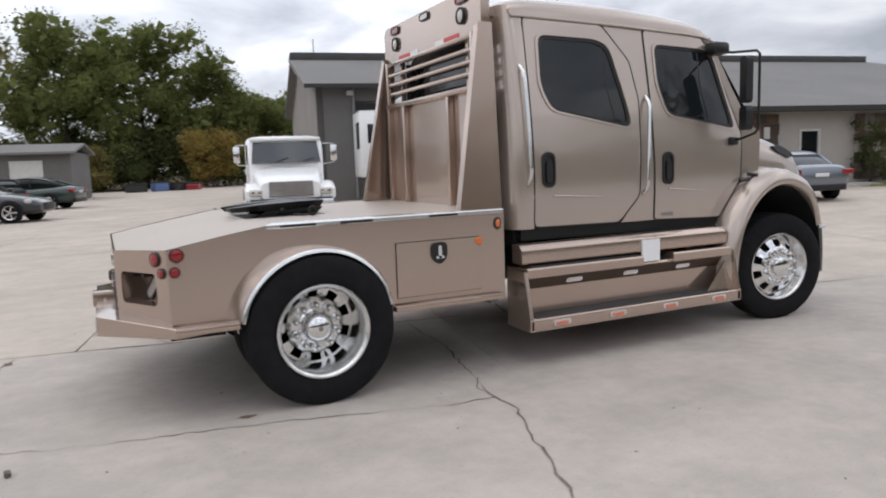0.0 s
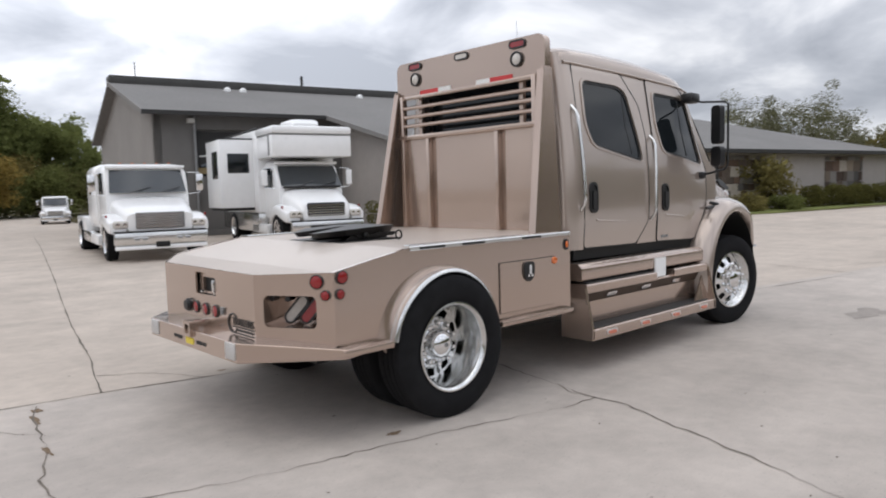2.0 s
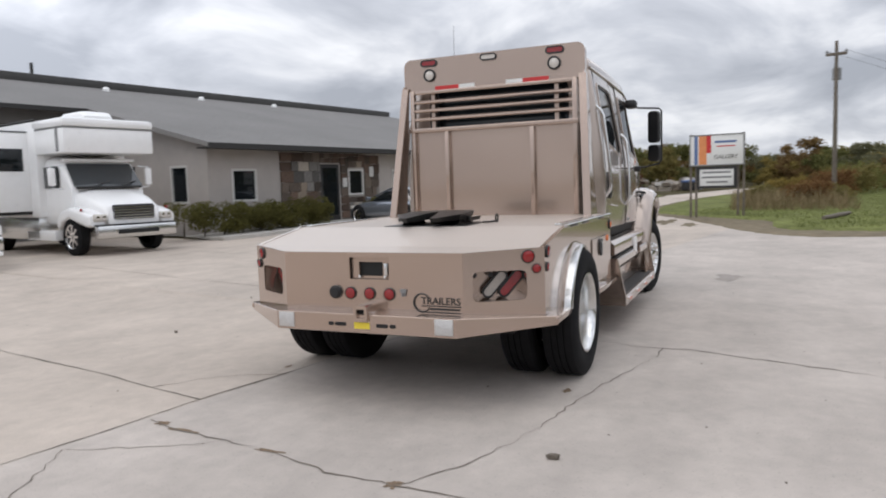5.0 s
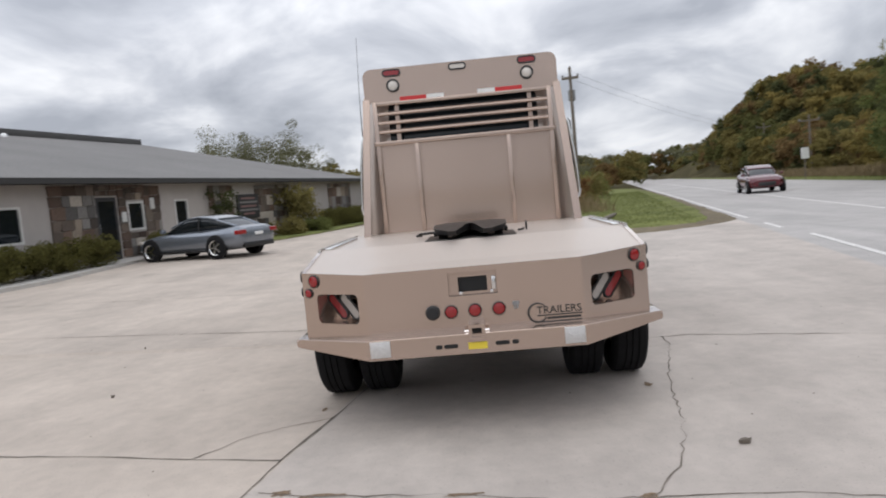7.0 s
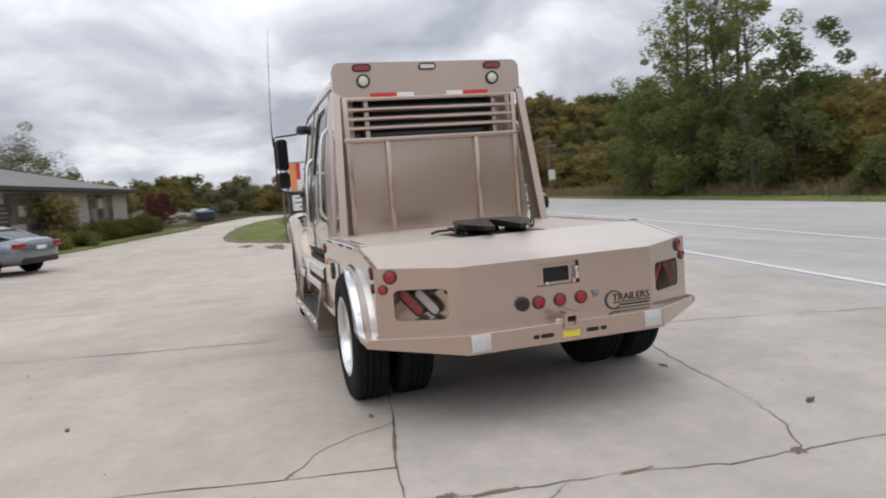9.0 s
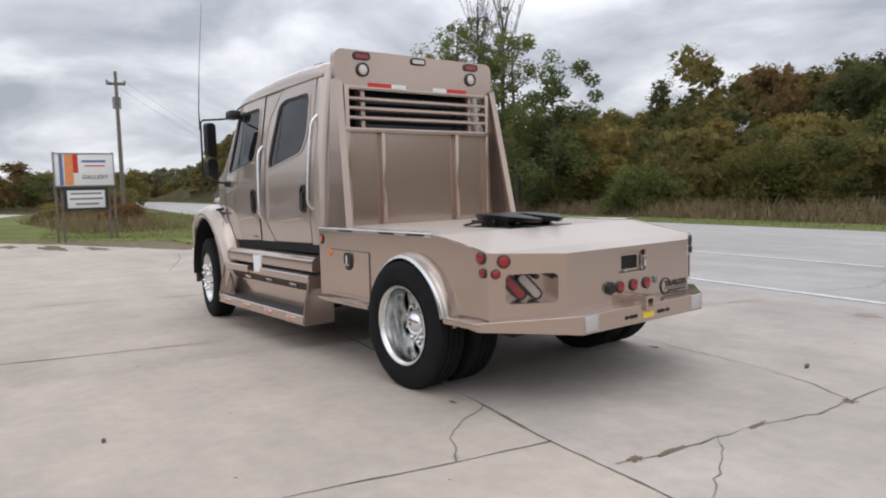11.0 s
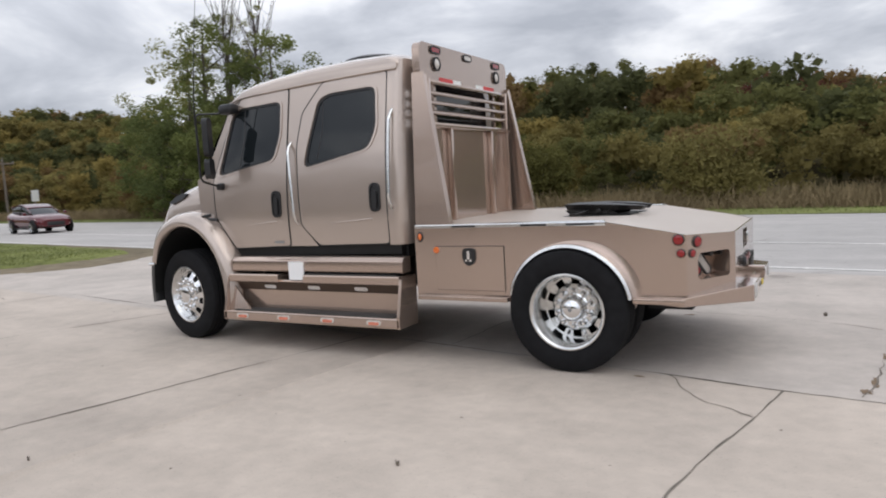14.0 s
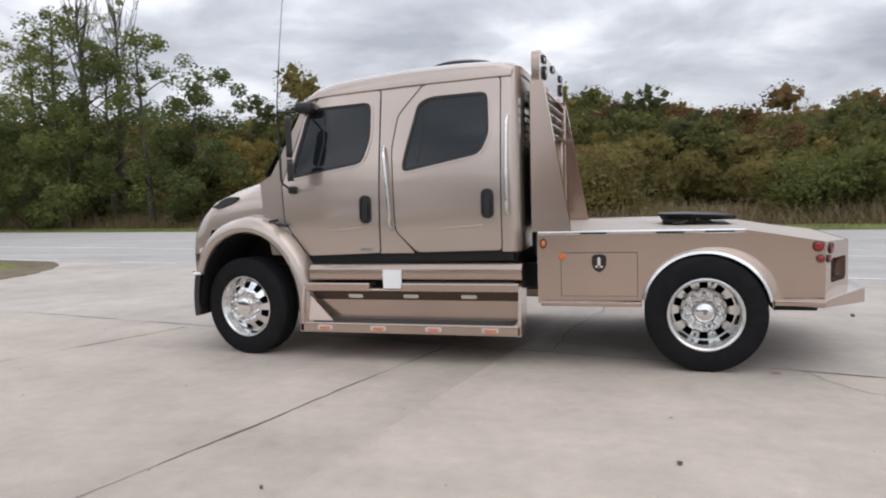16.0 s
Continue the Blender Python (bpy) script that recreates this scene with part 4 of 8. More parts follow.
for y in (0.21, -0.21):
    part("pivot_bracket", prism([(0.17, 1.13), (-0.17, 1.13), (-0.08, 1.185), (0.08, 1.185)], lambda u, v, w, y=y: Vector((u, y - 0.03 + w, v)), 0.06), STEEL, fifth)
    part("side_skirt", prism([(0.28, 1.150), (-0.04, 1.146), (-0.10, 1.178), (0.31, 1.178)], lambda u, v, w, y=y: Vector((u, y * 1.16 - 0.012 + w, v)), 0.024), STEEL, fifth)
    part("pivot_pin", lathe([(0, 0.022), (0.02, 0.022), (0.026, 0.014), (0.026, 0.0)], 14, "y"), STEEL, fifth).matrix_basis = pose(0, y * 1.24, 1.164) @ Matrix.Diagonal((1, 1 if y > 0 else -1, 1, 1))
part("ramp", prism([(0.18, 1.131), (0.30, 1.131), (0.30, 1.165), (0.24, 1.176)], lambda u, v, w: Vector((u, -0.15 + w, v)), 0.30), STEEL, fifth)
part("release_handle", tube([(0.08, 0.27, 1.17), (0.10, 0.40, 1.165), (0.16, 0.43, 1.15), (0.22, 0.40, 1.146)], 0.010, 8), STEEL, fifth)
part("chain_ring", tube([(0.18 + 0.028 * math.cos(a), -0.44, 1.165 + 0.032 * math.sin(a)) for a in [k * math.pi / 7 for k in range(15)]], 0.007, 6), STEEL, fifth)
part("chain_tail", tube([(0.20, -0.42, 1.139), (0.12, -0.40, 1.137), (0.05, -0.37, 1.139)], 0.008, 6), STEEL, fifth)

# ---- headache rack ----
rack = part("headache_rack", prism(rounded(-0.915, 0.915, 2.385, 2.705, 0.075, 6), lambda u, v, w: Vector((1.315 + w, u, v)), 0.07), PAINT, truck, smooth=30)
for sg in (1, -1):
    leg = [(1.075, 1.131), (1.40, 1.131), (1.40, 2.44), (1.285, 2.44)]

    def lean(u, v, w, sg=sg):
        return Vector((u, sg * (0.995 - (v - 1.131) * 0.06 - w), v))
    side = part("rack_side_plate", prism(leg, lean, 0.014), PAINT, rack, smooth=10)
    bm = bmesh.new()
    vs = []
    for v, x in ((1.131, 1.06), (2.42, 1.283)):
        vs.append([bm.verts.new(lean(x + dx, v, w)) for dx, w in ((0, -0.012), (0, 0.055), (0.022, 0.055), (0.022, -0.012))])
    for k in range(4):
        bm.faces.new((vs[0][k], vs[0][(k + 1) % 4], vs[1][(k + 1) % 4], vs[1][k]))
    bm.faces.new(vs[0])
    bm.faces.new(vs[1][::-1])
    bmesh.ops.recalc_face_normals(bm, faces=bm.faces[:])
    part("rack_edge_bar", bm, PAINT, side, smooth=10)
    part("upright", box(1.28, 1.335, sg * 0.80, sg * 0.845, 1.131, 2.39, 0.006), PAINT, rack)
    part("corner_lamp", lathe([(0, 0.062), (-0.022, 0.062), (-0.024, 0.052), (-0.014, 0.05)], 22, "x", (1.315, sg * 0.632, 2.535)), BLACK, rack, "round clear work lamp")
    part("lens", lathe([(-0.012, 0.050), (-0.024, 0.03), (-0.026, 0.0)], 22, "x", (1.315, sg * 0.632, 2.535)), CLEAR, rack, "clear lens")
    oval(rack, "roof_stop_lamp", lambda u, v, w, sg=sg: Vector((1.315 - w, sg * 0.638 + u, 2.655 + v)), 0.175, 0.068, 0, RED_DARK, "dark red oblong lamp")
    a, b = sorted((sg * 0.325, sg * 0.578))
    part("red_tape", box(1.311, 1.3145, a, b, 2.388, 2.424), RED_TAPE, rack, "red reflective tape")
    a, b = sorted((sg * 0.16, sg * 0.324))
    part("white_tape", box(1.311, 1.3145, a, b, 2.388, 2.424), WHITE_TAPE, rack, "white reflective tape")
oval(rack, "cargo_lamp", lambda u, v, w: Vector((1.315 - w, 0.012 + u, 2.657 + v)), 0.168, 0.064, 0, CLEAR, "clear oblong cargo lamp")
part("rack_panel", box(1.325, 1.338, -0.82, 0.82, 1.131, 1.985), PAINT, rack)
part("cross_rail", box(1.27, 1.335, -0.86, 0.86, 1.975, 2.015, 0.006), PAINT, rack)
for y in (0.455, -0.415):
    part("panel_rib", box(1.275, 1.325, y - 0.02, y + 0.02, 1.131, 1.975, 0.005), PAINT, rack)
for k, z in enumerate((2.105, 2.190, 2.275)):
    part("louvre_bar", tube([(1.305, -0.84, z), (1.305, 0.84, z)], 0.019, 10), PAINT, rack)
part("louvre_bar", box(1.29, 1.33, -0.84, 0.84, 2.352, 2.386, 0.006), PAINT, rack)
for y in (0.62, -0.64):
    part("inner_post", box(1.345, 1.38, y - 0.02, y + 0.02, 1.98, 2.40), PAINT, rack)

# ---- chassis ----
for sg in (1, -1):
    part("frame_rail", box(-0.9, 4.9, sg * 0.36, sg * 0.46, 0.58, 0.80), CHASSIS, truck)
part("rear_axle", tube([(0, -1.0, 0.47), (0, -0.25, 0.47), (0, 0.25, 0.47), (0, 1.0, 0.47)], 0.08, 14, [0.07, 0.08, 0.08, 0.07]), CHASSIS, truck)
part("differential", lathe([(-0.2, 0.05), (-0.12, 0.16), (0, 0.19), (0.12, 0.16), (0.2, 0.05)], 18, "x", (0, 0, 0.47)), CHASSIS, truck)
part("front_axle", tube([(4.2, -0.95, 0.46), (4.2, 0, 0.40), (4.2, 0.95, 0.46)], 0.06, 10), CHASSIS, truck)
part("fuel_tank", lathe([(-0.55, 0.05), (-0.53, 0.26), (0.53, 0.26), (0.55, 0.05)], 26, "x", (2.5, 0.66, 0.56)), CHASSIS, truck)
part("battery_box", box(2.0, 3.1, -0.98, -0.48, 0.36, 0.80, 0.02), CHASSIS, truck)
part("air_tank", lathe([(-0.40, 0.03), (-0.38, 0.13), (0.38, 0.13), (0.40, 0.03)], 20, "x", (0.85, 0.62, 0.62)), CHASSIS, truck)
# unseen plate added to block light and darken the ground under the bed
part("under_tray", box(-0.52, 1.30, -0.86, 0.86, 0.545, 0.585, 0.005), CHASSIS, truck)
part("drive_shaft", tube([(0.2, 0, 0.5), (3.4, 0, 0.62)], 0.05, 10), CHASSIS, truck)
part("mud_flap_bracket", box(-0.86, -0.54, -0.9, 0.9, 0.46, 0.525), CHASSIS, truck)
part("exhaust_pipe", tube([(1.2, -0.5, 0.5), (1.35, -0.8, 0.48), (1.38, -0.95, 0.48)], 0.045, 12), GREY_TRIM, truck)
part("engine_block", box(3.9, 4.85, -0.34, 0.34, 0.55, 1.25, 0.03), CHASSIS, truck)


# ---- wheels ----
def tyre_mesh(w, r, rim, seed=0):
    h = w / 2
    prof = [(-h * 0.80, rim), (-h * 0.98, rim + 0.035), (-h, (rim + r) / 2), (-h * 0.93, r - 0.028), (-h * 0.80, r - 0.006), (-h * 0.62, r)]
    for g in (-0.36, 0.0, 0.36):
        prof += [(h * (g - 0.045), r), (h * (g - 0.035), r - 0.012), (h * (g + 0.035), r - 0.012), (h * (g + 0.045), r)]
    prof += [(h * 0.62, r), (h * 0.80, r - 0.006), (h * 0.93, r - 0.028), (h, (rim + r) / 2), (h * 0.98, rim + 0.035), (h * 0.80, rim)]
    return lathe(prof, 64, "y", cap=False)


def disc_mesh(holes, r0, r1, h0, h1, y_of, thick=0.012, fill=0.5):
    """A wheel disc with a ring of rounded hand holes."""
    bm = bmesh.new()
    step = 2 * math.pi / holes
    for k in range(holes):
        mid = (k + 0.5) * step
        outer = [(mid - step / 2, r0), (mid + step / 2, r0), (mid + step / 2, r1), (mid - step / 2, r1)]
        hole = rounded(mid - step * fill / 2, mid + step * fill / 2, h0, h1, min((h1 - h0) * 0.45, step * fill * 0.45))
        piece = skin(outer, hole, lambda a, r, w: Vector((r * math.cos(a), y_of(r) + w, r * math.sin(a))), thick, 2, 16)
        tmp = bpy.data.meshes.new("tmp")
        piece.to_mesh(tmp)
        piece.free()
        bm.from_mesh(tmp)
        bpy.data.meshes.remove(tmp)
    bmesh.ops.remove_doubles(bm, verts=bm.verts[:], dist=1e-4)
    bmesh.ops.recalc_face_normals(bm, faces=bm.faces[:])
    return bm


def lug_ring(parent, r, y, n=10):
    first = None
    for k in range(n):
        a = 2 * math.pi * (k + 0.5) / n
        m = pose(r * math.cos(a), y, r * math.sin(a))
        if first is None:
            first = part("lug_nut", lathe([(0, 0.024), (0.008, 0.024), (0.012, 0.018), (0.046, 0.017), (0.055, 0.010), (0.056, 0.0)], 10, "y"), CHROME, parent, "chrome lug nut cover")
            first.matrix_basis = m
        else:
            again(first, m)


TYRE_R, RIM_R = 0.468, 0.288


def rear_wheel(sg):
    w = part("rear_wheel", tyre_mesh(0.25, TYRE_R, RIM_R), RUBBER, truck, "black dual tyre on a polished deep-dish rim")
    w.matrix_basis = pose(0, sg * 1.085, 0.464) @ Matrix.Diagonal((1, sg, 1, 1))
    inner = part("inner_tyre", tyre_mesh(0.25, TYRE_R, RIM_R), RUBBER, w)
    inner.matrix_basis = pose(0, -0.315, 0)
    part("rim", lathe([(0.105, RIM_R), (0.118, RIM_R + 0.006), (0.120, RIM_R - 0.004), (0.112, RIM_R - 0.016), (0.09, RIM_R - 0.026), (0.03, RIM_R - 0.032), (-0.06, RIM_R - 0.036), (-0.2, RIM_R - 0.042)], 56, "y", cap=False), ALLOY, w, "polished aluminium rim")
    part("wheel_disc", disc_mesh(10, 0.09, 0.254, 0.182, 0.240, lambda r: -0.085 - 0.045 * ease(0.165, 0.195, r), fill=0.50), ALLOY, w)
    part("drum_shadow", lathe([(-0.19, 0.25), (-0.19, 0.0)], 32, "y"), CHASSIS, w)
    lug_ring(w, 0.140, -0.083)
    part("hub_cap", lathe([(-0.11, 0.118), (-0.085, 0.114), (-0.078, 0.100), (-0.03, 0.098), (-0.005, 0.092), (0.014, 0.076), (0.027, 0.052), (0.034, 0.026), (0.036, 0.0)], 32, "y"), CHROME, w, "chrome hub cap")
    part("hub_badge", lathe([(0.030, 0.018), (0.0365, 0.015), (0.0365, 0.0)], 16, "y"), GREY_TRIM, w)
    return w


def front_wheel(sg):
    w = part("front_wheel", tyre_mesh(0.26, TYRE_R, RIM_R), RUBBER, truck, "black steer tyre with a chrome wheel")
    w.matrix_basis = pose(4.25, sg * 1.005, 0.464, 0, 0, -9) @ Matrix.Diagonal((1, sg, 1, 1))
    part("rim", lathe([(0.108, RIM_R), (0.120, RIM_R + 0.006), (0.122, RIM_R - 0.006), (0.105, RIM_R - 0.022), (0.07, RIM_R - 0.034), (0.05, RIM_R - 0.06), (-0.12, RIM_R - 0.06)], 56, "y", cap=False), ALLOY, w, "polished aluminium rim")
    part("wheel_disc", disc_mesh(10, 0.125, 0.248, 0.175, 0.237, lambda r: 0.112 - 0.05 * ease(0.13, 0.25, r), fill=0.50), CHROME, w, "chrome wheel cover")
    part("drum_shadow", lathe([(0.02, 0.24), (0.02, 0.0)], 32, "y"), CHASSIS, w)
    lug_ring(w, 0.142, 0.108)
    part("hub_cap", lathe([(0.10, 0.125), (0.116, 0.118), (0.118, 0.088), (0.145, 0.082), (0.155, 0.06), (0.16, 0.0)], 32, "y"), CHROME, w, "chrome hub cap")
    return w


for sg in (1, -1):
    rear_wheel(sg)
    front_wheel(sg)

# ---- cab ----
CAB_Y = [(0.70, 1.00), (0.93, 1.018), (1.2, 1.036), (1.4, 1.036), (1.6, 1.024), (1.78, 1.006), (1.98, 0.980), (2.2, 0.947), (2.45, 0.909), (2.6, 0.868)]


def cab_y(x, z):
    return curve_at(CAB_Y, z) - 0.05 * ease(3.3, 3.95, x) * ease(1.3, 2.4, z) - 0.02 * ease(3.4, 3.95, x)


def flank(sg, lift=0.0):
    return lambda u, v, w: Vector((u, sg * (cab_y(u, v) + w + lift), v))


def dense(pts, step=0.09):
    out = []
    for (x0, y0), (x1, y1) in zip(pts, pts[1:] + pts[:1]):
        k = max(1, int(math.hypot(x1 - x0, y1 - y0) / step))
        out += [(x0 + (x1 - x0) * i / k, y0 + (y1 - y0) * i / k) for i in range(k)]
    return out


def grown(pts, c, f):
    return [(c[0] + (x - c[0]) * f, c[1] + (y - c[1]) * f) for x, y in pts]


def offset(pts, by):
    """The outline pushed out along its corner normals."""
    out = []
    area = sum(a[0] * b[1] - b[0] * a[1] for a, b in zip(pts, pts[1:] + pts[:1]))
    turn = 1 if area > 0 else -1
    for k in range(len(pts)):
        a, b = pts[k - 1], pts[(k + 1) % len(pts)]
        dx, dy = b[0] - a[0], b[1] - a[1]
        ln = math.hypot(dx, dy) or 1.0
        out.append((pts[k][0] + turn * dy / ln * by, pts[k][1] - turn * dx / ln * by))
    return out


cab = part("cab", box(1.75, 3.55, -0.84, 0.84, 0.92, 1.0), CHASSIS, truck, "dark cab floor")
FRONT_WIN = soften([(3.765, 1.685), (3.59, 2.25), (3.48, 2.305), (2.95, 2.325), (2.95, 2.02), (3.03, 1.80)], 0.07)
FRONT_WIN = grown(FRONT_WIN, (3.30, 2.02), 1.055)
REAR_WIN = soften([(2.61, 1.705), (2.58, 1.86), (2.455, 2.29), (2.34, 2.338), (1.835, 2.35), (1.82, 2.0), (1.90, 1.835)], 0.07)
REAR_WIN = grown(REAR_WIN, (2.2, 2.04), 1.055)
FRONT_DOOR = soften([(2.865, 0.962), (3.60, 0.940), (3.84, 1.25), (3.87, 1.62), (3.62, 2.27), (3.46, 2.425), (2.84, 2.445)], 0.03)
REAR_DOOR = soften([(1.70, 0.978), (2.50, 0.966), (2.695, 1.16), (2.72, 1.90), (2.66, 2.2), (2.42, 2.465), (1.70, 2.49)], 0.045)
PILLAR = [(0.915, 2.49), (1.155, 2.69), (1.90, 2.715), (2.205, 2.655), (2.475, 2.41)]


for sg in (1, -1):
    for name, outer, win, c in (("front_door", FRONT_DOOR, FRONT_WIN, (3.28, 2.02)), ("rear_door", REAR_DOOR, REAR_WIN, (2.2, 2.03))):
        d = part(name, skin(outer, win, flank(sg), 0.03, 7, 72, c), CAB_PAINT, cab, smooth=40)
        part("door_gap", skin(offset(outer, 0.009), offset(outer, -0.001), flank(sg, 0.0015), 0.004, 1, 96, c), BLACK, d, "dark gap round the door", smooth=0)
        part("window_moulding", skin(grown(win, c, 1.06), grown(win, c, 1.004), flank(sg, 0.009), 0.012, 2, 48, c), CAB_PAINT, d)
        frame_in = grown(win, c, 0.93)
        part("window_seal", skin(grown(win, c, 1.006), frame_in, flank(sg, -0.004), 0.02, 1, 36, c), BLACK, d, "black rubber window seal")
        part("window_pane", skin(grown(win, c, 0.96), None, flank(sg, -0.012), 0.005, 4, 36, c), GLASS, d, "dark tinted glass")
        bar_x = 2.42 if name == "rear_door" else 3.42
        bm = bmesh.new()
        add_tube(bm, [(bar_x + 0.06 * (z < 1.9), sg * (cab_y(bar_x, z) - 0.018), z) for z in (1.76, 2.0, 2.32)], 0.010, 6)
        part("window_divider", bm, BLACK, d)
        hx, hz = (2.99, 1.365) if name == "front_door" else (1.82, 1.39)
        hp = rounded(hx - 0.058, hx + 0.058, hz - 0.128, hz + 0.128, 0.05)
        h = part("door_handle", skin(hp, rounded(hx - 0.042, hx + 0.042, hz - 0.105, hz + 0.105, 0.036), flank(sg, 0.014), 0.016, 1, 24), BLACK, d, "black door handle")
        part("handle_cup", skin(rounded(hx - 0.045, hx + 0.045, hz - 0.108, hz + 0.108, 0.036), None, flank(sg, 0.003), 0.006, 2, 24), BLACK, h)
        part("pull", skin(rounded(hx - 0.028, hx + 0.028, hz - 0.098, hz + 0.06, 0.025), None, flank(sg, 0.022), 0.008, 2, 24), BLACK, h)
        # the pressed crease low on the door
        cx = (3.0, 3.42) if name == "front_door" else (1.86, 2.4)
        pts = [(cx[0] + (cx[1] - cx[0]) * t, sg * (cab_y(2.5, 1.2) + 0.0), 1.20 - 0.035 * t) for t in (0, 0.33, 0.66, 1)]
        part("door_crease", tube(pts, 0.01, 8, [0.008, 0.007, 0.005, 0.001]), CAB_PAINT, d)
    bm = bmesh.new()
    rows_p = []
    for z in np.linspace(0.958, 2.47, 22):
        x0, x1 = curve_at(PILLAR, z), 2.865 - 0.02 * (z - 0.958)
        rows_p.append([bm.verts.new((x0 + (x1 - x0) * t, sg * (cab_y(x0 + (x1 - x0) * t, z) - lift), z)) for t, lift in ((0, 0.03), (0, 0.006), (0.5, 0.006), (1, 0.006), (1, 0.03))])
    for a, b in zip(rows_p, rows_p[1:]):
        for k in range(4):
            bm.faces.new((a[k], a[k + 1], b[k + 1], b[k]))
    bmesh.ops.recalc_face_normals(bm, faces=bm.faces[:])
    part("pillar_panel", bm, CAB_PAINT, cab, smooth=40)
    part("sill", prism(dense([(1.60, 0.88), (3.62, 0.86), (3.62, 0.965), (1.60, 1.0)], 0.4), lambda u, v, w, sg=sg: Vector((u, sg * (cab_y(u, v) - 0.03 - w), v)), 0.05), CHASSIS, cab)
    # A-pillar and cowl side
    cowl = dense([(3.625, 0.942), (4.02, 0.95), (4.12, 1.64), (4.0, 1.71), (3.62, 2.43), (3.47, 2.43), (3.635, 2.275), (3.885, 1.62), (3.855, 1.245)])
    part("cowl_side", prism(cowl, lambda u, v, w, sg=sg: Vector((u, sg * (cab_y(u, v) - 0.008 - w), v)), 0.025), CAB_PAINT, cab, smooth=30)
    # bright grab bars
    for x0, x1, z0, z1 in ((2.735, 2.80, 1.17, 1.93), (1.64, 1.635, 1.29, 2.14)):
        pts = []
        for k in range(19):
            t = k / 18
            out = 0.052 * min(1.0, math.sin(math.pi * t) / 0.28) ** 0.6
            z = z0 + (z1 - z0) * t
            pts.append((x0 + (x1 - x0) * t ** 1.5, cab_y(2.5, z) + out, z))
        part("grab_bar", tube([(x, sg * (y - 0.004), z) for x, y, z in pts], 0.015, 10), ALLOY, cab, "polished grab bar")
    # mirrors on their arms
    arm = part("mirror_bracket", tube([(3.62, sg * 0.98, 2.30), (3.68, sg * 1.06, 2.285), (3.70, sg * 1.28, 2.268), (3.70, sg * 1.31, 2.24), (3.70, sg * 1.31, 1.66), (3.70, sg * 1.28, 1.62), (3.74, sg * 1.10, 1.58), (3.74, sg * 1.0, 1.58)], 0.011, 8), BLACK, cab, "black tubular mirror bracket")
    for z0, z1, y0, y1 in ((1.862, 2.232, 1.185, 1.305), (1.645, 1.838, 1.185, 1.315)):
        shell = skin(rounded(y0, y1, z0, z1, 0.04), None, lambda u, v, w, sg=sg: Vector((3.70 - (u - 1.185) * 0.53 - w * 0.9, sg * (u - w * 0.45), v)), -0.055, 3, 24)
        mir = part("mirror_housing", shell, BLACK, arm, smooth=50)
        part("mirror_glass", skin(rounded(y0 + 0.014, y1 - 0.014, z0 + 0.014, z1 - 0.014, 0.03), None, lambda u, v, w, sg=sg: Vector((3.695 - (u - 1.185) * 0.53 - w, sg * u, v)), 0.003, 1, 16), MIRROR, mir, "mirror glass")
    part("mirror_mount", box(3.50, 3.68, sg * 0.91, sg * 1.04, 2.275, 2.375, 0.03), BLACK, cab, "black mirror mount")
    part("mirror_mount", box(3.70, 3.78, sg * 0.98, sg * 1.06, 1.53, 1.60, 0.02), BLACK, cab, "black mirror mount")
    part("fuel_badge", prism(rounded(2.94, 3.06, 0.985, 1.01, 0.008), lambda u, v, w, sg=sg: Vector((u, sg * (cab_y(u, v) + 0.004 - w), v)), 0.004), GREY_TRIM, cab)

# rear wall with rounded corners, and the rear window
bm = bmesh.new()
rows_back = []
for z in [0.965, 1.05, 1.2, 1.5, 1.8, 2.0, 2.2, 2.4, 2.52, 2.58]:
    yc = curve_at(CAB_Y, z)
    half = [(1.695, yc), (1.64, yc)] + [(1.64 - 0.11 * math.sin(radians(a)), yc - 0.11 + 0.11 * math.cos(radians(a))) for a in (15, 30, 45, 60, 75, 90)] + [(1.53, yc * 0.45)]
    line = half + [(x, -y) for x, y in half[::-1]]
    rows_back.append([bm.verts.new((x, y, z)) for x, y in line])
for a, b in zip(rows_back, rows_back[1:]):
    for k in range(len(a) - 1):
        bm.faces.new((a[k], a[k + 1], b[k + 1], b[k]))
bmesh.ops.recalc_face_normals(bm, faces=bm.faces[:])
back = part("cab_back", bm, CAB_PAINT, cab, smooth=50)
part("cab_mount", box(1.57, 1.76, -0.92, 0.92, 0.84, 0.975, 0.01), CHASSIS, cab)
part("rear_window", prism(rounded(-0.72, 0.72, 1.95, 2.40, 0.08), lambda u, v, w: Vector((1.518 + w, u, v)), 0.02), GLASS, back, "dark rear window")
part("exhaust_tube", tube([(1.46, 0.62, 0.9), (1.46, 0.62, 2.35)], 0.03, 10), CHASSIS, truck)
part("rear_fairing_slats", box(1.44, 1.47, -0.80, 0.80, 1.15, 1.9), CHASSIS, truck)

# roof
bm = bmesh.new()
ROOF = [(1.53, 2.50, 2.52), (1.545, 2.50, 2.585), (1.60, 2.50, 2.64), (1.72, 2.50, 2.672), (2.1, 2.49, 2.685), (2.6, 2.475, 2.67), (3.0, 2.455, 2.635), (3.3, 2.44, 2.595), (3.5, 2.425, 2.55), (3.62, 2.39, 2.48), (3.68, 2.36, 2.40)]
rows_roof = []
for x, ze, zt in ROOF:
    w = cab_y(min(x, 3.5), ze) + 0.012 - 0.10 * ease(1.62, 1.53, x) - 0.05 * ease(3.4, 3.68, x)
    line = []
    for k in range(25):
        a = math.pi * k / 24
        c, s = math.cos(a), math.sin(a)
        line.append((x, w * math.copysign(abs(c) ** 0.42, c), ze + (zt - ze) * abs(s) ** 0.62))
    rows_roof.append([bm.verts.new(p) for p in line])
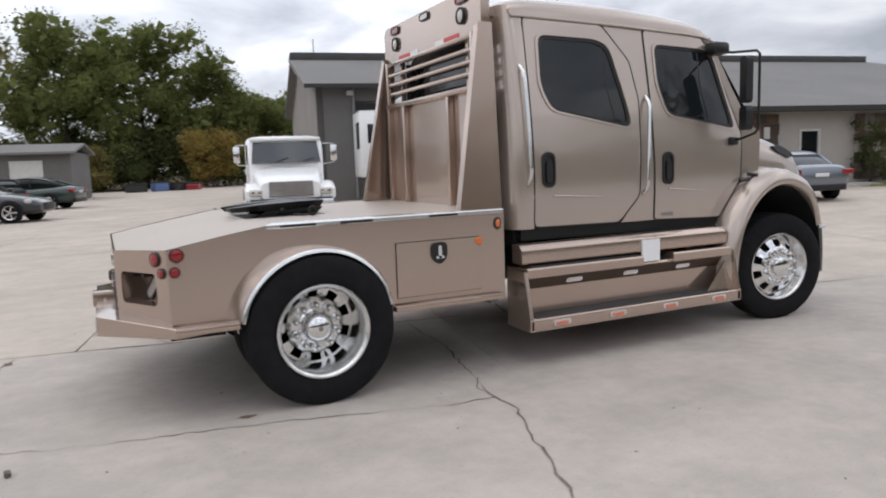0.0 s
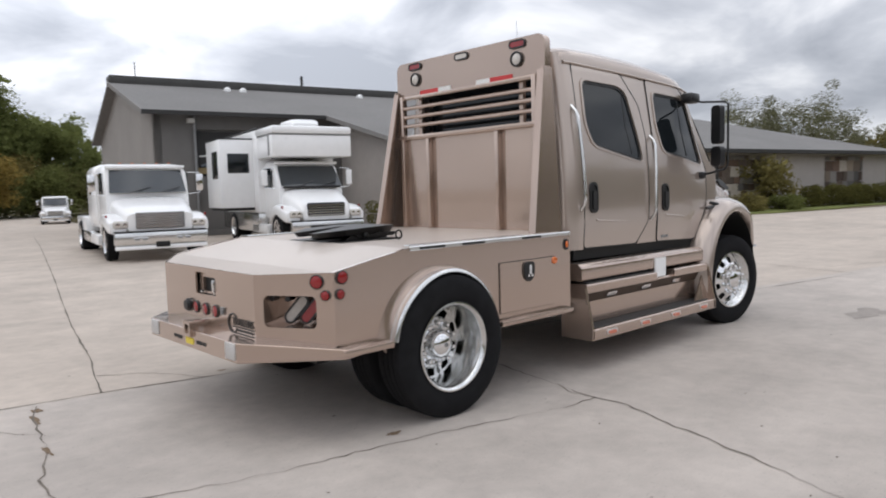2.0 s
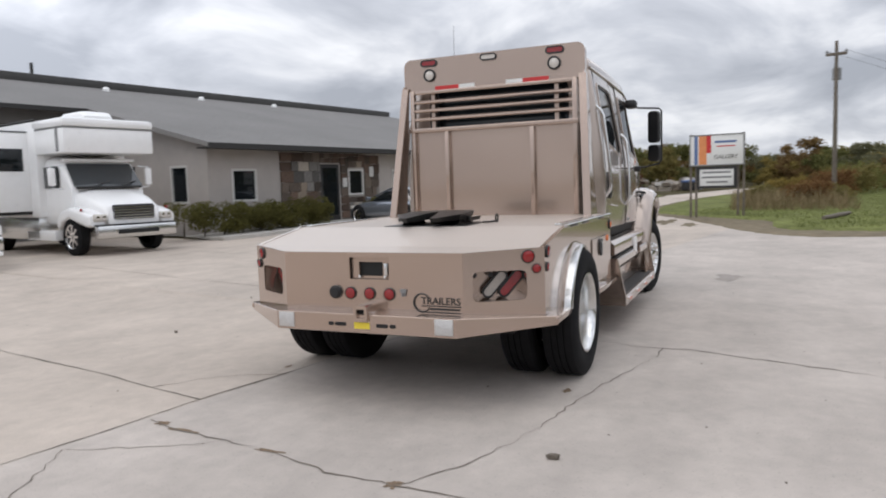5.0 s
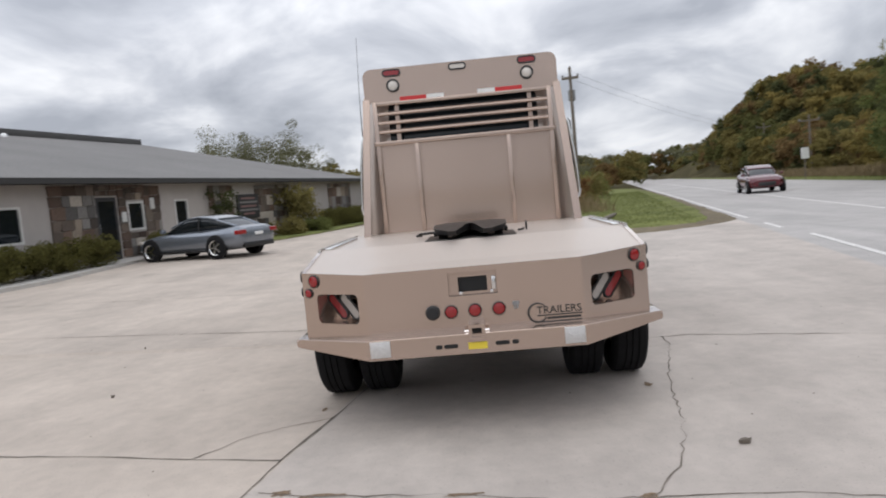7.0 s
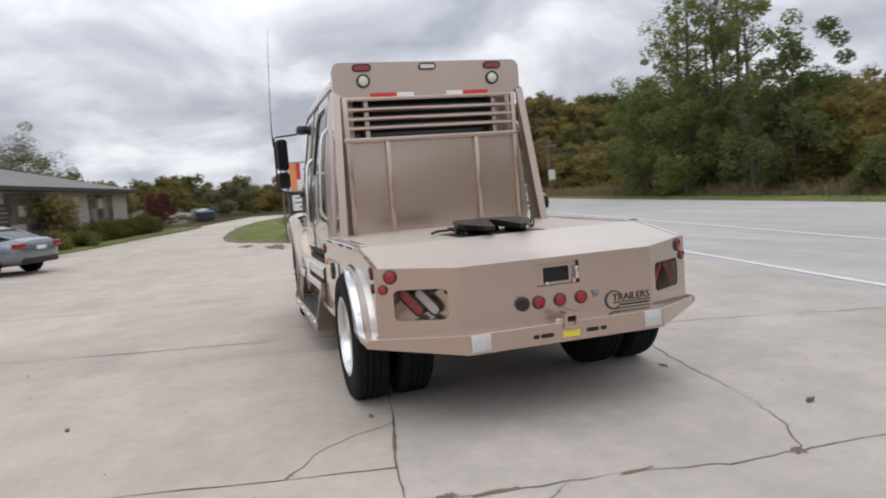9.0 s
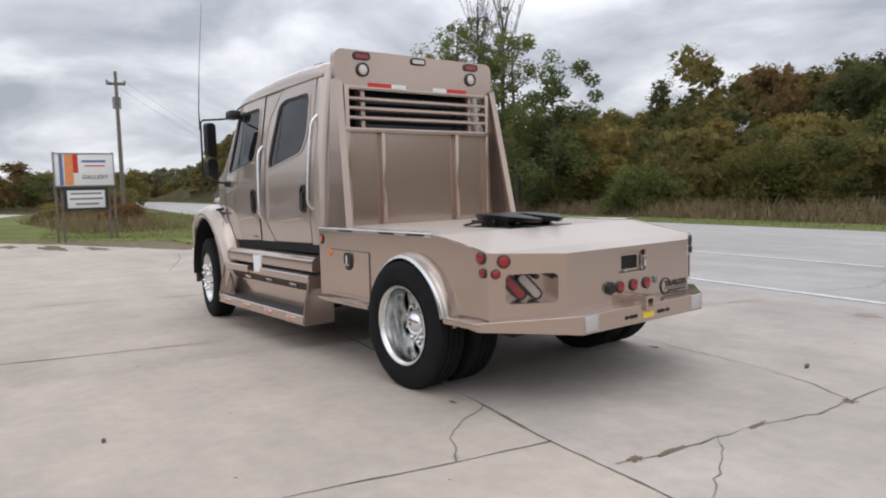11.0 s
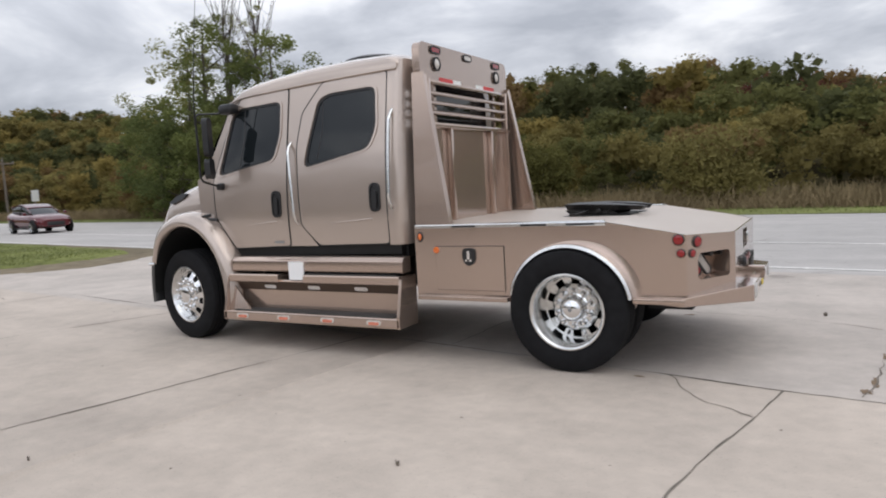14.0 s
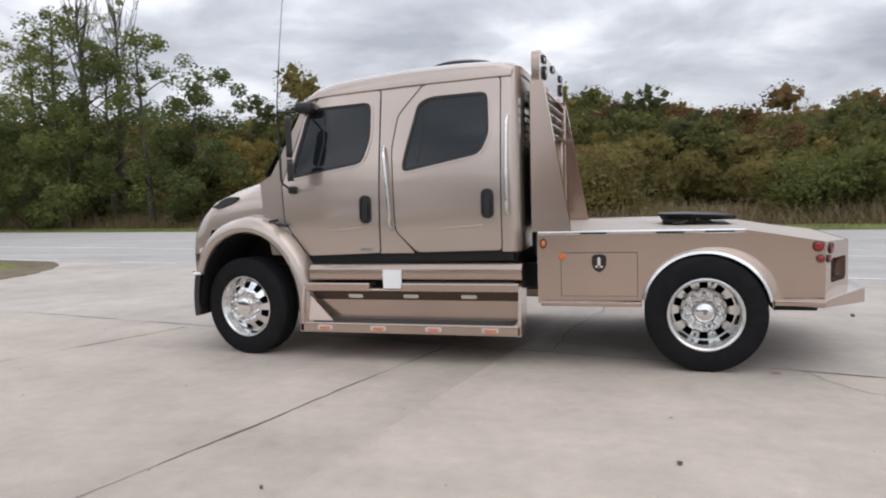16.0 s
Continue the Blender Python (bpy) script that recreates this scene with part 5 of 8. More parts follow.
for a, b in zip(rows_roof, rows_roof[1:]):
    for k in range(24):
        bm.faces.new((a[k], a[k + 1], b[k + 1], b[k]))
bm.faces.new(rows_roof[0])
bmesh.ops.recalc_face_normals(bm, faces=bm.faces[:])
roof = part("cab_roof", bm, CAB_PAINT, cab, smooth=45)
for sg in (1, -1):
    part("drip_rail", tube([(x, sg * (cab_y(min(x, 3.5), ze) + 0.008), ze - 0.004) for x, ze, zt in ROOF[2:-1]], 0.011, 8), CAB_PAINT, roof)
part("roof_vent", lathe([(0, 0.34), (0.02, 0.335), (0.045, 0.26), (0.05, 0.0)], 28, "z", (2.15, 0.35, 2.668)), BLACK, roof, "low black roof vent")
part("antenna_whip", tube([(3.70, 1.318, 2.16), (3.69, 1.325, 2.36), (3.65, 1.31, 2.8), (3.58, 1.27, 3.5)], 0.006, 6, [0.011, 0.006, 0.0035, 0.002]), STEEL, cab, "thin whip antenna")
# windscreen
bm = bmesh.new()
rows_ws = []
for t in (0, 0.5, 1.0):
    x, z = 3.66 + 0.42 * t, 2.40 - 0.70 * t
    w = cab_y(3.5, z) - 0.06
    rows_ws.append([bm.verts.new((x + 0.10 * (1 - (k / 6 - 1) ** 2), w * (k / 6 - 1), z)) for k in range(13)])
for a, b in zip(rows_ws, rows_ws[1:]):
    for k in range(12):
        bm.faces.new((a[k], a[k + 1], b[k + 1], b[k]))
bmesh.ops.recalc_face_normals(bm, faces=bm.faces[:])
part("windscreen", bm, GLASS, cab, "dark windscreen")
# seats and wheel inside
for x, y in ((3.0, 0.45), (3.0, -0.45), (2.1, 0.0)):
    wide = 0.25 if y else 0.75
    part("seat", box(x - 0.28, x - 0.12, y - wide, y + wide, 1.2, 1.98, 0.05), BLACK, cab)

# ---- hood and fenders ----
bm = bmesh.new()
HOOD = [(3.86, 0.88, 1.725), (4.05, 0.88, 1.715), (4.3, 0.88, 1.68), (4.55, 0.86, 1.615), (4.8, 0.83, 1.52), (4.98, 0.80, 1.42), (5.09, 0.76, 1.30), (5.15, 0.72, 1.12), (5.16, 0.70, 0.76)]
rows_h = []
for x, w, zt in HOOD:
    line = []
    for k in range(21):
        a = math.pi * k / 20
        c, s = math.cos(a), math.sin(a)
        base = min(1.19 if 3.7 < x < 4.85 else 0.95, zt - 0.12)
        line.append((x - 0.05 * abs(c) ** 3 * (x > 4.95), w * math.copysign(abs(c) ** 0.42, c), base + (zt - base) * abs(s) ** 0.5))
    rows_h.append([bm.verts.new(p) for p in line])
for a, b in zip(rows_h, rows_h[1:]):
    for k in range(20):
        bm.faces.new((a[k], a[k + 1], b[k + 1], b[k]))
bmesh.ops.recalc_face_normals(bm, faces=bm.faces[:])
hood = part("hood", bm, CAB_PAINT, truck, smooth=50)
part("grille", box(5.12, 5.18, -0.5, 0.5, 0.78, 1.18, 0.02), CHROME, hood, "chrome grille")
for sg in (1, -1):
    bm = bmesh.new()
    rings = []
    n = 30
    for k in range(n + 1):
        th = radians(-6 + 161 * k / n)
        c, s = -math.cos(th), math.sin(th)
        front = ease(0.0, 1.0, c)
        pts = []
        for a, b, y in ((0.555, 0.70, 0.72), (0.560, 0.70, 1.12), (0.562, 0.705, 1.172), (0.585, 0.73, 1.19), (0.62, 0.77, 1.182), (0.66, 0.815, 1.15), (0.695, 0.85, 1.07), (0.71, 0.86, 0.95), (0.72, 0.87, 0.80), (0.72, 0.87, 0.70)):
            pts.append(bm.verts.new((4.22 + c * (a + 0.03 * front), sg * (y - 0.10 * front * (y > 0.9) * (c > 0.5) * (c - 0.5) * 2), 0.475 + s * b)))
        rings.append(pts)
    for a, b in zip(rings, rings[1:]):
        for k in range(9):
            bm.faces.new((a[k], b[k], b[k + 1], a[k + 1]))
    for r in (rings[0], rings[-1]):
        bm.faces.new(r)
    bmesh.ops.recalc_face_normals(bm, faces=bm.faces[:])
    f = part("front_fender", bm, CAB_PAINT, truck, smooth=50)
    bm = bmesh.new()
    liner = [[bm.verts.new((4.22 - math.cos(a) * 0.548, sg * y, 0.475 + math.sin(a) * 0.69)) for y in (1.13, 0.40)] for a in [math.pi * k / 24 for k in range(25)]]
    for a, b in zip(liner, liner[1:]):
        bm.faces.new((a[0], b[0], b[1], a[1]))
    bm.faces.new([r[1] for r in liner])
    part("wheel_well", bm, CHASSIS, f, smooth=40)
    part("hood_latch", tube([(3.92, sg * 1.02, 1.285), (3.98, sg * 1.075, 1.27), (4.04, sg * 1.06, 1.255), (3.80, sg * 1.05, 1.23)], 0.016, 8), BLACK, f, "black rubber hood latch")
    part("side_vent", prism(soften([(4.46, 1.515), (4.57, 1.52), (4.66, 1.49), (4.79, 1.415), (4.70, 1.41), (4.53, 1.455)], 0.02), lambda u, v, w, sg=sg: Vector((u, sg * (0.872 - (u - 4.4) * 0.10 - (v - 1.40) * 0.22 - w), v)), 0.05), BLACK, hood, "black hood side vent")
    part("headlamp", box(4.84, 4.95, sg * 0.66, sg * 0.88, 0.84, 1.02, 0.04), CLEAR, f, "clear headlamp")
    bm = bmesh.new()
    ends = []
    for k in range(7):
        th = radians(156 + 33 * k / 6)
        c, s = -math.cos(th), math.sin(th)
        ends.append([bm.verts.new((4.25 + c * a, sg * (y - 0.2 * max(0, c - 0.5) * (y > 0.9)), 0.475 + s * b)) for a, b, y in ((0.555, 0.70, 0.72), (0.56, 0.70, 1.15), (0.58, 0.72, 1.18), (0.65, 0.80, 1.16), (0.70, 0.84, 1.0), (0.70, 0.84, 0.72))])
    for a, b in zip(ends, ends[1:]):
        for k in range(6):
            bm.faces.new((a[k], b[k], b[(k + 1) % 6], a[(k + 1) % 6]))
    bm.faces.new(ends[0])
    bm.faces.new(ends[-1])
    bmesh.ops.recalc_face_normals(bm, faces=bm.faces[:])
    part("bumper_end", bm, BLACK, f, "black bumper end cap", smooth=40)
    part("bright_trim", tube([(4.76, sg * 1.10, 0.78), (4.86, sg * 1.09, 0.775), (4.93, sg * 1.0, 0.775)], 0.018, 8), CHROME, f)
part("front_bumper", box(4.86, 5.04, -0.74, 0.74, 0.44, 0.74, 0.05), CHROME, truck, "chrome front bumper")

# ---- running boards ----
for sg in (1, -1):
    def sect(pts, x0, x1, mat, name, parent, label=""):
        return part(name, prism(pts, lambda u, v, w: Vector((x0 + w, sg * u, v)), x1 - x0), mat, parent, label, smooth=15)
    steps = sect(soften([(1.00, 0.73), (1.125, 0.725), (1.135, 0.737), (1.135, 0.826), (1.095, 0.864), (1.00, 0.867)], 0.008, 2), 1.51, 3.55, PAINT, "running_board", truck, "champagne side step with marker lamps")
    for x0, x1, y1, zt in ((1.536, 2.62, 1.165, 0.70), (2.62, 2.935, 1.150, 0.648), (2.935, 3.585, 1.165, 0.70)):
        sect([(0.98, 0.623), (y1 - 0.01, 0.623), (y1, 0.63), (y1, zt - 0.012), (y1 - 0.01, zt), (0.98, zt)], x0, x1, PAINT, "upper_step", steps)
    sect([(0.98, 0.622), (1.10, 0.622), (1.065, 0.535), (0.98, 0.535)], 1.536, 3.58, BRONZE, "lamp_strip", steps, "dark bronze strip under the step")
    sect([(1.02, 0.35), (1.06, 0.35), (1.06, 0.534), (1.02, 0.534)], 1.53, 3.58, PAINT, "riser", steps)
    sect(soften([(0.95, 0.254), (1.23, 0.254), (1.235, 0.262), (1.235, 0.337), (1.225, 0.347), (0.95, 0.347)], 0.006, 2), 1.52, 3.62, PAINT, "lower_step", steps)
    sect([(1.065, 0.348), (1.21, 0.348), (1.21, 0.355), (1.065, 0.355)], 1.58, 3.50, TREAD, "step_tread", steps, "black grip tread")
    sect([(1.02, 0.701), (1.14, 0.701), (1.14, 0.711), (1.02, 0.711)], 1.58, 2.61, TREAD, "step_tread", steps, "black grip tread")
    for x0, x1, push in ((1.505, 1.535, 0), (3.585, 3.612, 1)):
        part("end_plate", prism([(0.93, 0.257), (1.235, 0.257), (1.235, 0.352), (1.165, 0.675), (0.93, 0.70)], lambda u, v, w, x0=x0, x1=x1: Vector((x0 + w, sg * u, v)), x1 - x0), PAINT, steps, smooth=10)
    part("front_gusset", prism([(3.30, 0.35), (3.60, 0.35), (3.60, 0.62)], lambda u, v, w: Vector((u, sg * (1.18 - (v - 0.35) * 0.25 - w), v)), 0.012), PAINT, steps, smooth=10)
    part("step_plate", prism(rounded(2.622, 2.80, 0.652, 0.822, 0.008), lambda u, v, w: Vector((u, sg * (1.150 - w), v)), 0.014), WHITE, steps, "pale square plate")
    for x in (1.78, 2.30, 2.83, 3.36):
        lm = part("step_lamp", prism(rounded(x - 0.078, x + 0.078, 0.283, 0.327, 0.021), lambda u, v, w: Vector((u, sg * (1.243 - w), v)), 0.010), CHROME, steps, "chrome marker lamp with amber lens")
        part("lens", prism(rounded(x - 0.052, x + 0.052, 0.286, 0.312, 0.012), lambda u, v, w: Vector((u, sg * (1.250 - w), v)), 0.010), PINK, lm)
    for x in (2.0, 2.55, 3.1):
        part("courtesy_lamp", prism(rounded(x - 0.075, x + 0.075, -0.02, 0.02, 0.018), lambda u, v, w: Vector((u, sg * (1.083 - w * 0.92 + v * 0.393), 0.578 + v * 0.92 + w * 0.393)), -0.014), CHROME, steps, "small chrome courtesy lamp")

# the true wheelbase: what lies ahead of the rear axle draws in a little, wheels keep their round
LENGTH = 0.976


def draw_in(ob):
    if ob.name.startswith("headache_rack"):
        return
    if ob.matrix_basis != Matrix.Identity(4):
        if ob.matrix_basis.translation.x > 0:
            ob.matrix_basis = Matrix.Translation((ob.matrix_basis.translation.x * (LENGTH - 1), 0, 0)) @ ob.matrix_basis
        return
    for v in ob.data.vertices:
        if v.co.x > 0:
            v.co.x *= LENGTH
    for child in ob.children:
        draw_in(child)


def press_down(ob):
    """Lower a part towards the bed."""
    if ob.matrix_basis != Matrix.Identity(4):
        ob.matrix_basis = Matrix.Translation((0, 0, (ob.matrix_basis.translation.z - 1.131) * -0.005)) @ ob.matrix_basis
        return
    for v in ob.data.vertices:
        v.co.z += (v.co.z - 1.131) * -0.005
    for child in ob.children:
        press_down(child)


for top in list(truck.children):
    draw_in(top)
press_down(rack)

# ---- the grey building: a low office wing and a taller hall under one long roof ----
SITE = Matrix.Translation(site(0.22, 0)) @ Matrix.Rotation(TURN_B, 4, "Z")
TRIM_GREY = material("grey_rake_trim", (0.20, 0.19, 0.18), 0.7, vary=0.1)
RIDGE = material("dark_ridge_metal", (0.06, 0.058, 0.055), 0.6, vary=0.15, scale=2)
hall = thing("office_building", "grey building with long shingle roof, stone piers and tall workshop", "building", m=SITE)
BASE = 0.28
EAVE, PITCH = 2.95, 0.255
RIDGE_D = 13.2


def roof_z(d):
    return EAVE + PITCH * (d + 0.6)


def wall_with_openings(name, s0, s1, z0, z1, openings, place, thick, mat, parent):
    """A wall cut into blocks round its openings (s0, s1, z0, z1)."""
    bm = bmesh.new()
    cuts = sorted({s0, s1, *[o[0] for o in openings], *[o[1] for o in openings]})
    for a, b in zip(cuts, cuts[1:]):
        hole = [o for o in openings if o[0] <= a + 1e-6 and o[1] >= b - 1e-6]
        spans = [(z0, z1)] if not hole else [(z0, hole[0][2]), (hole[0][3], z1)]
        for lo, hi in spans:
            if hi - lo < 0.01:
                continue
            vs = [bm.verts.new(place(u, v, w)) for u in (a, b) for w in (0, thick) for v in (lo, hi)]
            for f in ((0, 1, 3, 2), (4, 6, 7, 5), (0, 4, 5, 1), (2, 3, 7, 6), (0, 2, 6, 4), (1, 5, 7, 3)):
                bm.faces.new([vs[i] for i in f])
    bmesh.ops.recalc_face_normals(bm, faces=bm.faces[:])
    return part(name, bm, mat, parent, smooth=0)


def window(parent, s0, s1, z0, z1, place, mullion=False):
    """A window in its opening: frame, sill and dark pane."""
    w = part("window", skin([(s0, z0), (s1, z0), (s1, z1), (s0, z1)], [(s0 + 0.07, z0 + 0.07), (s1 - 0.07, z0 + 0.07), (s1 - 0.07, z1 - 0.07), (s0 + 0.07, z1 - 0.07)], lambda u, v, k: place(u, v, -0.03 - k), 0.10, 1, 4), FRAME, parent, "pale window frame with dark glass", smooth=10)
    part("pane", skin([(s0 + 0.05, z0 + 0.05), (s1 - 0.05, z0 + 0.05), (s1 - 0.05, z1 - 0.05), (s0 + 0.05, z1 - 0.05)], None, lambda u, v, k: place(u, v, 0.03 - k), 0.01, 1, 4), GLASS, w, smooth=0)
    return w


front = lambda u, v, w: Vector((u, w, v))
OPEN = [(-2.47, -1.45, 1.13, 2.20), (1.55, 2.55, BASE, 2.38), (3.04, 3.92, 1.20, 2.20), (5.74, 6.60, 1.20, 2.20)]
front_wall = wall_with_openings("wall", -3.35, 26.8, BASE - 0.2, EAVE + 0.02, OPEN, front, 0.22, SIDING, hall)
for o in (OPEN[0], OPEN[2], OPEN[3]):
    window(front_wall, *o, front)
door = part("door", box(1.56, 2.54, 0.0, 0.06, BASE - 0.1, 2.37, 0.005), FASCIA, front_wall, "dark glazed entrance door")
part("door_glass", box(1.68, 2.42, -0.008, 0.004, BASE + 0.2, 2.24), GLASS, door)
part("door_handle", tube([(1.62, 0.0, 1.2), (1.62, -0.04, 1.22), (1.62, -0.04, 1.5), (1.62, 0.0, 1.52)], 0.012, 6), CHROME, door)
# side wall of the wing, with its window
side_place = lambda u, v, w: Vector((-3.35 + w, u, v))
bm = bmesh.new()
side_wall = wall_with_openings("wall", 0.22, 5.7, BASE - 0.2, EAVE + 0.02, [(1.0, 1.9, 1.12, 2.35)], side_place, 0.2, SIDING, hall)
window(side_wall, 1.0, 1.9, 1.12, 2.35, side_place)
part("gable_infill", prism([(-0.5, EAVE + 0.0), (5.7, EAVE + 0.0), (5.7, roof_z(5.7) - 0.02), (-0.5, roof_z(-0.5) - 0.02)], lambda u, v, w: Vector((-3.35 + w, u, v)), 0.2), SIDING, hall, smooth=0)
# tall workshop front
hall_front = lambda u, v, w: Vector((u, 5.7 + w, v))
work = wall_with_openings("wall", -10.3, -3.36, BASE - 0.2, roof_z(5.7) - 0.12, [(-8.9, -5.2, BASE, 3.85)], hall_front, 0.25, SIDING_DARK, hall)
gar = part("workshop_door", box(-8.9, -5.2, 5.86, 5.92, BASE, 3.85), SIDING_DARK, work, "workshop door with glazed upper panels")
for k in range(4):
    for r in range(2):
        part("pane", box(-8.8 + k * 0.92, -8.0 + k * 0.92, 5.845, 5.862, 2.2 + r * 0.82, 2.9 + r * 0.82), GLASS, gar)
STREAK_GREY = material("banner_slate", (0.16, 0.18, 0.21), 0.6, vary=0.3, scale=4)
# flat dark sheet before the panes, crossed by pale and slate streaks
streak_sheet = part("printed_banner", box(-8.86, -6.9, 5.825, 5.835, 2.55, 3.78), FASCIA, gar, "dark panel with pale streaks")
streaks = random.Random(5)
for k in range(13):
    u, v = streaks.uniform(-8.7, -7.3), streaks.uniform(2.65, 3.55)
    ln, w = streaks.uniform(0.25, 0.6), streaks.uniform(0.03, 0.09)
    tilt = streaks.uniform(-0.45, 0.1)
    bm = box(-ln / 2, ln / 2, 5.815, 5.824, -w, w)
    bm.transform(Matrix.Translation((u + 0.05, 0, v)) @ Matrix.Rotation(tilt, 4, "Y"))
    part("banner_streak", bm, (FRAME, FRAME, STREAK_GREY)[k % 3], streak_sheet)
part("yellow_band", box(-8.86, -7.4, 5.82, 5.83, 2.28, 2.5), STRAW, gar, "dull yellow band under the dark panel")
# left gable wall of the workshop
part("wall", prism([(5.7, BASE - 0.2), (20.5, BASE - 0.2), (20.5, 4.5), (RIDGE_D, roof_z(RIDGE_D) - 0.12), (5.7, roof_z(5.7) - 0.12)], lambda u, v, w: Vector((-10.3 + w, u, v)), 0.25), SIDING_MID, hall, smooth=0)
part("wall", box(-10.2, 26.8, 20.3, 20.5, BASE - 0.2, 4.5), SIDING, hall, smooth=0)
part("wall", box(26.6, 26.8, 0.22, 20.3, BASE - 0.2, EAVE), SIDING, hall, smooth=0)


def slab(name, corners, thick, mat, parent):
    bm = bmesh.new()
    a = [bm.verts.new(c) for c in corners]
    b = [bm.verts.new((c[0], c[1], c[2] - thick)) for c in corners]
    bm.faces.new(a)
    bm.faces.new(b[::-1])
    for k in range(len(a)):
        j = (k + 1) % len(a)
        bm.faces.new((a[k], b[k], b[j], a[j]))
    bmesh.ops.recalc_face_normals(bm, faces=bm.faces[:])
    return part(name, bm, mat, parent, smooth=0)


HIP_S, END_S = 21.6, 27.4
rz = roof_z(RIDGE_D)
slab("roof", [(-3.75, -0.6, EAVE), (END_S, -0.6, EAVE), (HIP_S, RIDGE_D, rz), (-4.15, RIDGE_D, rz), (-4.15, 5.2, roof_z(5.2))], 0.10, ROOFING, hall)
slab("roof", [(-10.7, 5.15, roof_z(5.15)), (-4.152, 5.15, roof_z(5.15)), (-4.152, RIDGE_D, rz), (-10.7, RIDGE_D, rz)], 0.10, ROOFING, hall)
slab("roof", [(-10.7, RIDGE_D + 0.01, rz), (HIP_S, RIDGE_D + 0.01, rz), (END_S, 21.0, EAVE + 1.4), (-10.7, 21.0, EAVE + 1.4)], 0.10, ROOFING, hall)
slab("roof", [(END_S, -0.6, EAVE), (END_S, 21.0, EAVE), (HIP_S + 0.01, RIDGE_D, rz)], 0.10, ROOFING, hall)
part("fascia", box(-3.8, END_S, -0.66, -0.60, EAVE - 0.16, EAVE + 0.015), FASCIA, hall, "dark gutter and fascia")
part("fascia", box(-10.75, -4.1, 5.07, 5.13, roof_z(5.1) - 0.13, roof_z(5.1) + 0.015), FASCIA, hall, "dark gutter and fascia")
part("soffit", box(-3.7, END_S, -0.6, -0.002, EAVE - 0.14, EAVE - 0.10), FASCIA, hall)
part("rake_board", prism([(-0.66, EAVE - 0.12), (5.1, roof_z(5.1) - 0.14), (5.1, roof_z(5.1) + 0.02), (-0.66, EAVE + 0.03)], lambda u, v, w: Vector((-3.80 - 0.4 * (u + 0.66) / 5.8 + w, u, v)), 0.045), TRIM_GREY, hall, smooth=0)
part("rake_board", prism([(5.1, roof_z(5.1) - 0.16), (RIDGE_D, rz - 0.16), (RIDGE_D, rz + 0.02), (5.1, roof_z(5.1) + 0.02)], lambda u, v, w: Vector((-10.76 + w, u, v)), 0.045), TRIM_GREY, hall, smooth=0)
part("ridge_vent", box(-10.7, HIP_S, RIDGE_D - 0.5, RIDGE_D + 0.5, rz - 0.15, rz + 0.22, 0.02), RIDGE, hall, "dark raised ridge vent")
for s in (-6.0, -5.3, 0.5, 5.5, 10.3):
    part("roof_light", lathe([(0, 0.16), (0.12, 0.15), (0.2, 0.08), (0.21, 0.0)], 12, "z", (s, RIDGE_D - 1.3, roof_z(RIDGE_D - 1.3) - 0.04)), WHITE, hall, "small pale roof vent")
part("vent_pipe", tube([(-2.0, RIDGE_D, rz), (-2.0, RIDGE_D, rz + 0.75)], 0.07, 8), FASCIA, hall)
part("mast", tube([(-9.6, RIDGE_D, rz), (-9.6, RIDGE_D, rz + 0.9)], 0.025, 6), GREY_TRIM, hall)
part("down_pipe", tube([(-8.95, 5.62, BASE), (-8.95, 5.62, 4.4)], 0.05, 8), GREY_TRIM, hall)
part("wall_lamp", box(-9.2, -8.95, 5.5, 5.7, 4.05, 4.22, 0.03), FRAME, hall, "pale wall lamp")

# entrance sign with unreadable rows
SIGN_ROSE = material("faded_rose_rows", (0.22, 0.12, 0.11), 0.7, vary=0.3, scale=14)
SIGN_DIM = material("faded_grey_rows", (0.20, 0.19, 0.18), 0.7, vary=0.3, scale=14)
sign = thing("notice_board", "dark notice board with faded rose and grey rows beside the entrance", "sign", m=SITE)
part("board", box(10.25, 12.15, -0.10, -0.02, 1.18, 2.28, 0.01), FASCIA, sign)
for k, (z, mat, a, b) in enumerate(((2.10, SIGN_ROSE, 10.55, 11.8), (1.92, SIGN_DIM, 10.4, 12.0), (1.74, SIGN_ROSE, 10.5, 11.9), (1.57, SIGN_DIM, 10.4, 12.0), (1.40, SIGN_ROSE, 10.7, 11.7))):
    part("row", box(a, b, -0.106, -0.10, z - 0.04, z + 0.04), mat, sign)

for s0, s1, z0, z1, label in ((2.66, 2.90, 1.52, 1.86, "white paper notice on the stone by the entrance"), (4.22, 4.46, 1.90, 2.30, "pale plaque on the stone by the window")):
    note = thing("notice", label, "notice", m=SITE)
    part("sheet", box(s0, s1, -0.085, -0.07, z0, z1, 0.003), FRAME, note)

# kerb and walk in front of the wing
bm = bmesh.new()
edge = [(-4.4, -1.95), (-2.8, -2.15), (-0.4, -1.75), (2.0, -1.35), (3.2, -1.3), (8.0, -1.3)]
rise = [height(*site(s, d).xy) + 0.10 for s, d in edge]
a = [bm.verts.new((s, d, z)) for (s, d), z in zip(edge, rise)]
b = [bm.verts.new((s, d - 0.012, BASE - 0.22)) for s, d in edge]
c = [bm.verts.new((s, -0.002, z)) for (s, d), z in zip(edge, rise)]
for k in range(len(edge) - 1):
    bm.faces.new((a[k], b[k], b[k + 1], a[k + 1]))
    bm.faces.new((a[k], a[k + 1], c[k + 1], c[k]))
bm.faces.new((a[0], c[0], b[0]))
walkway = part("walkway", bm, KERB, None, smooth=0)
walkway.matrix_basis = SITE
tagged(walkway, "pale concrete kerb and walk along the building", "kerb", kind="structure")


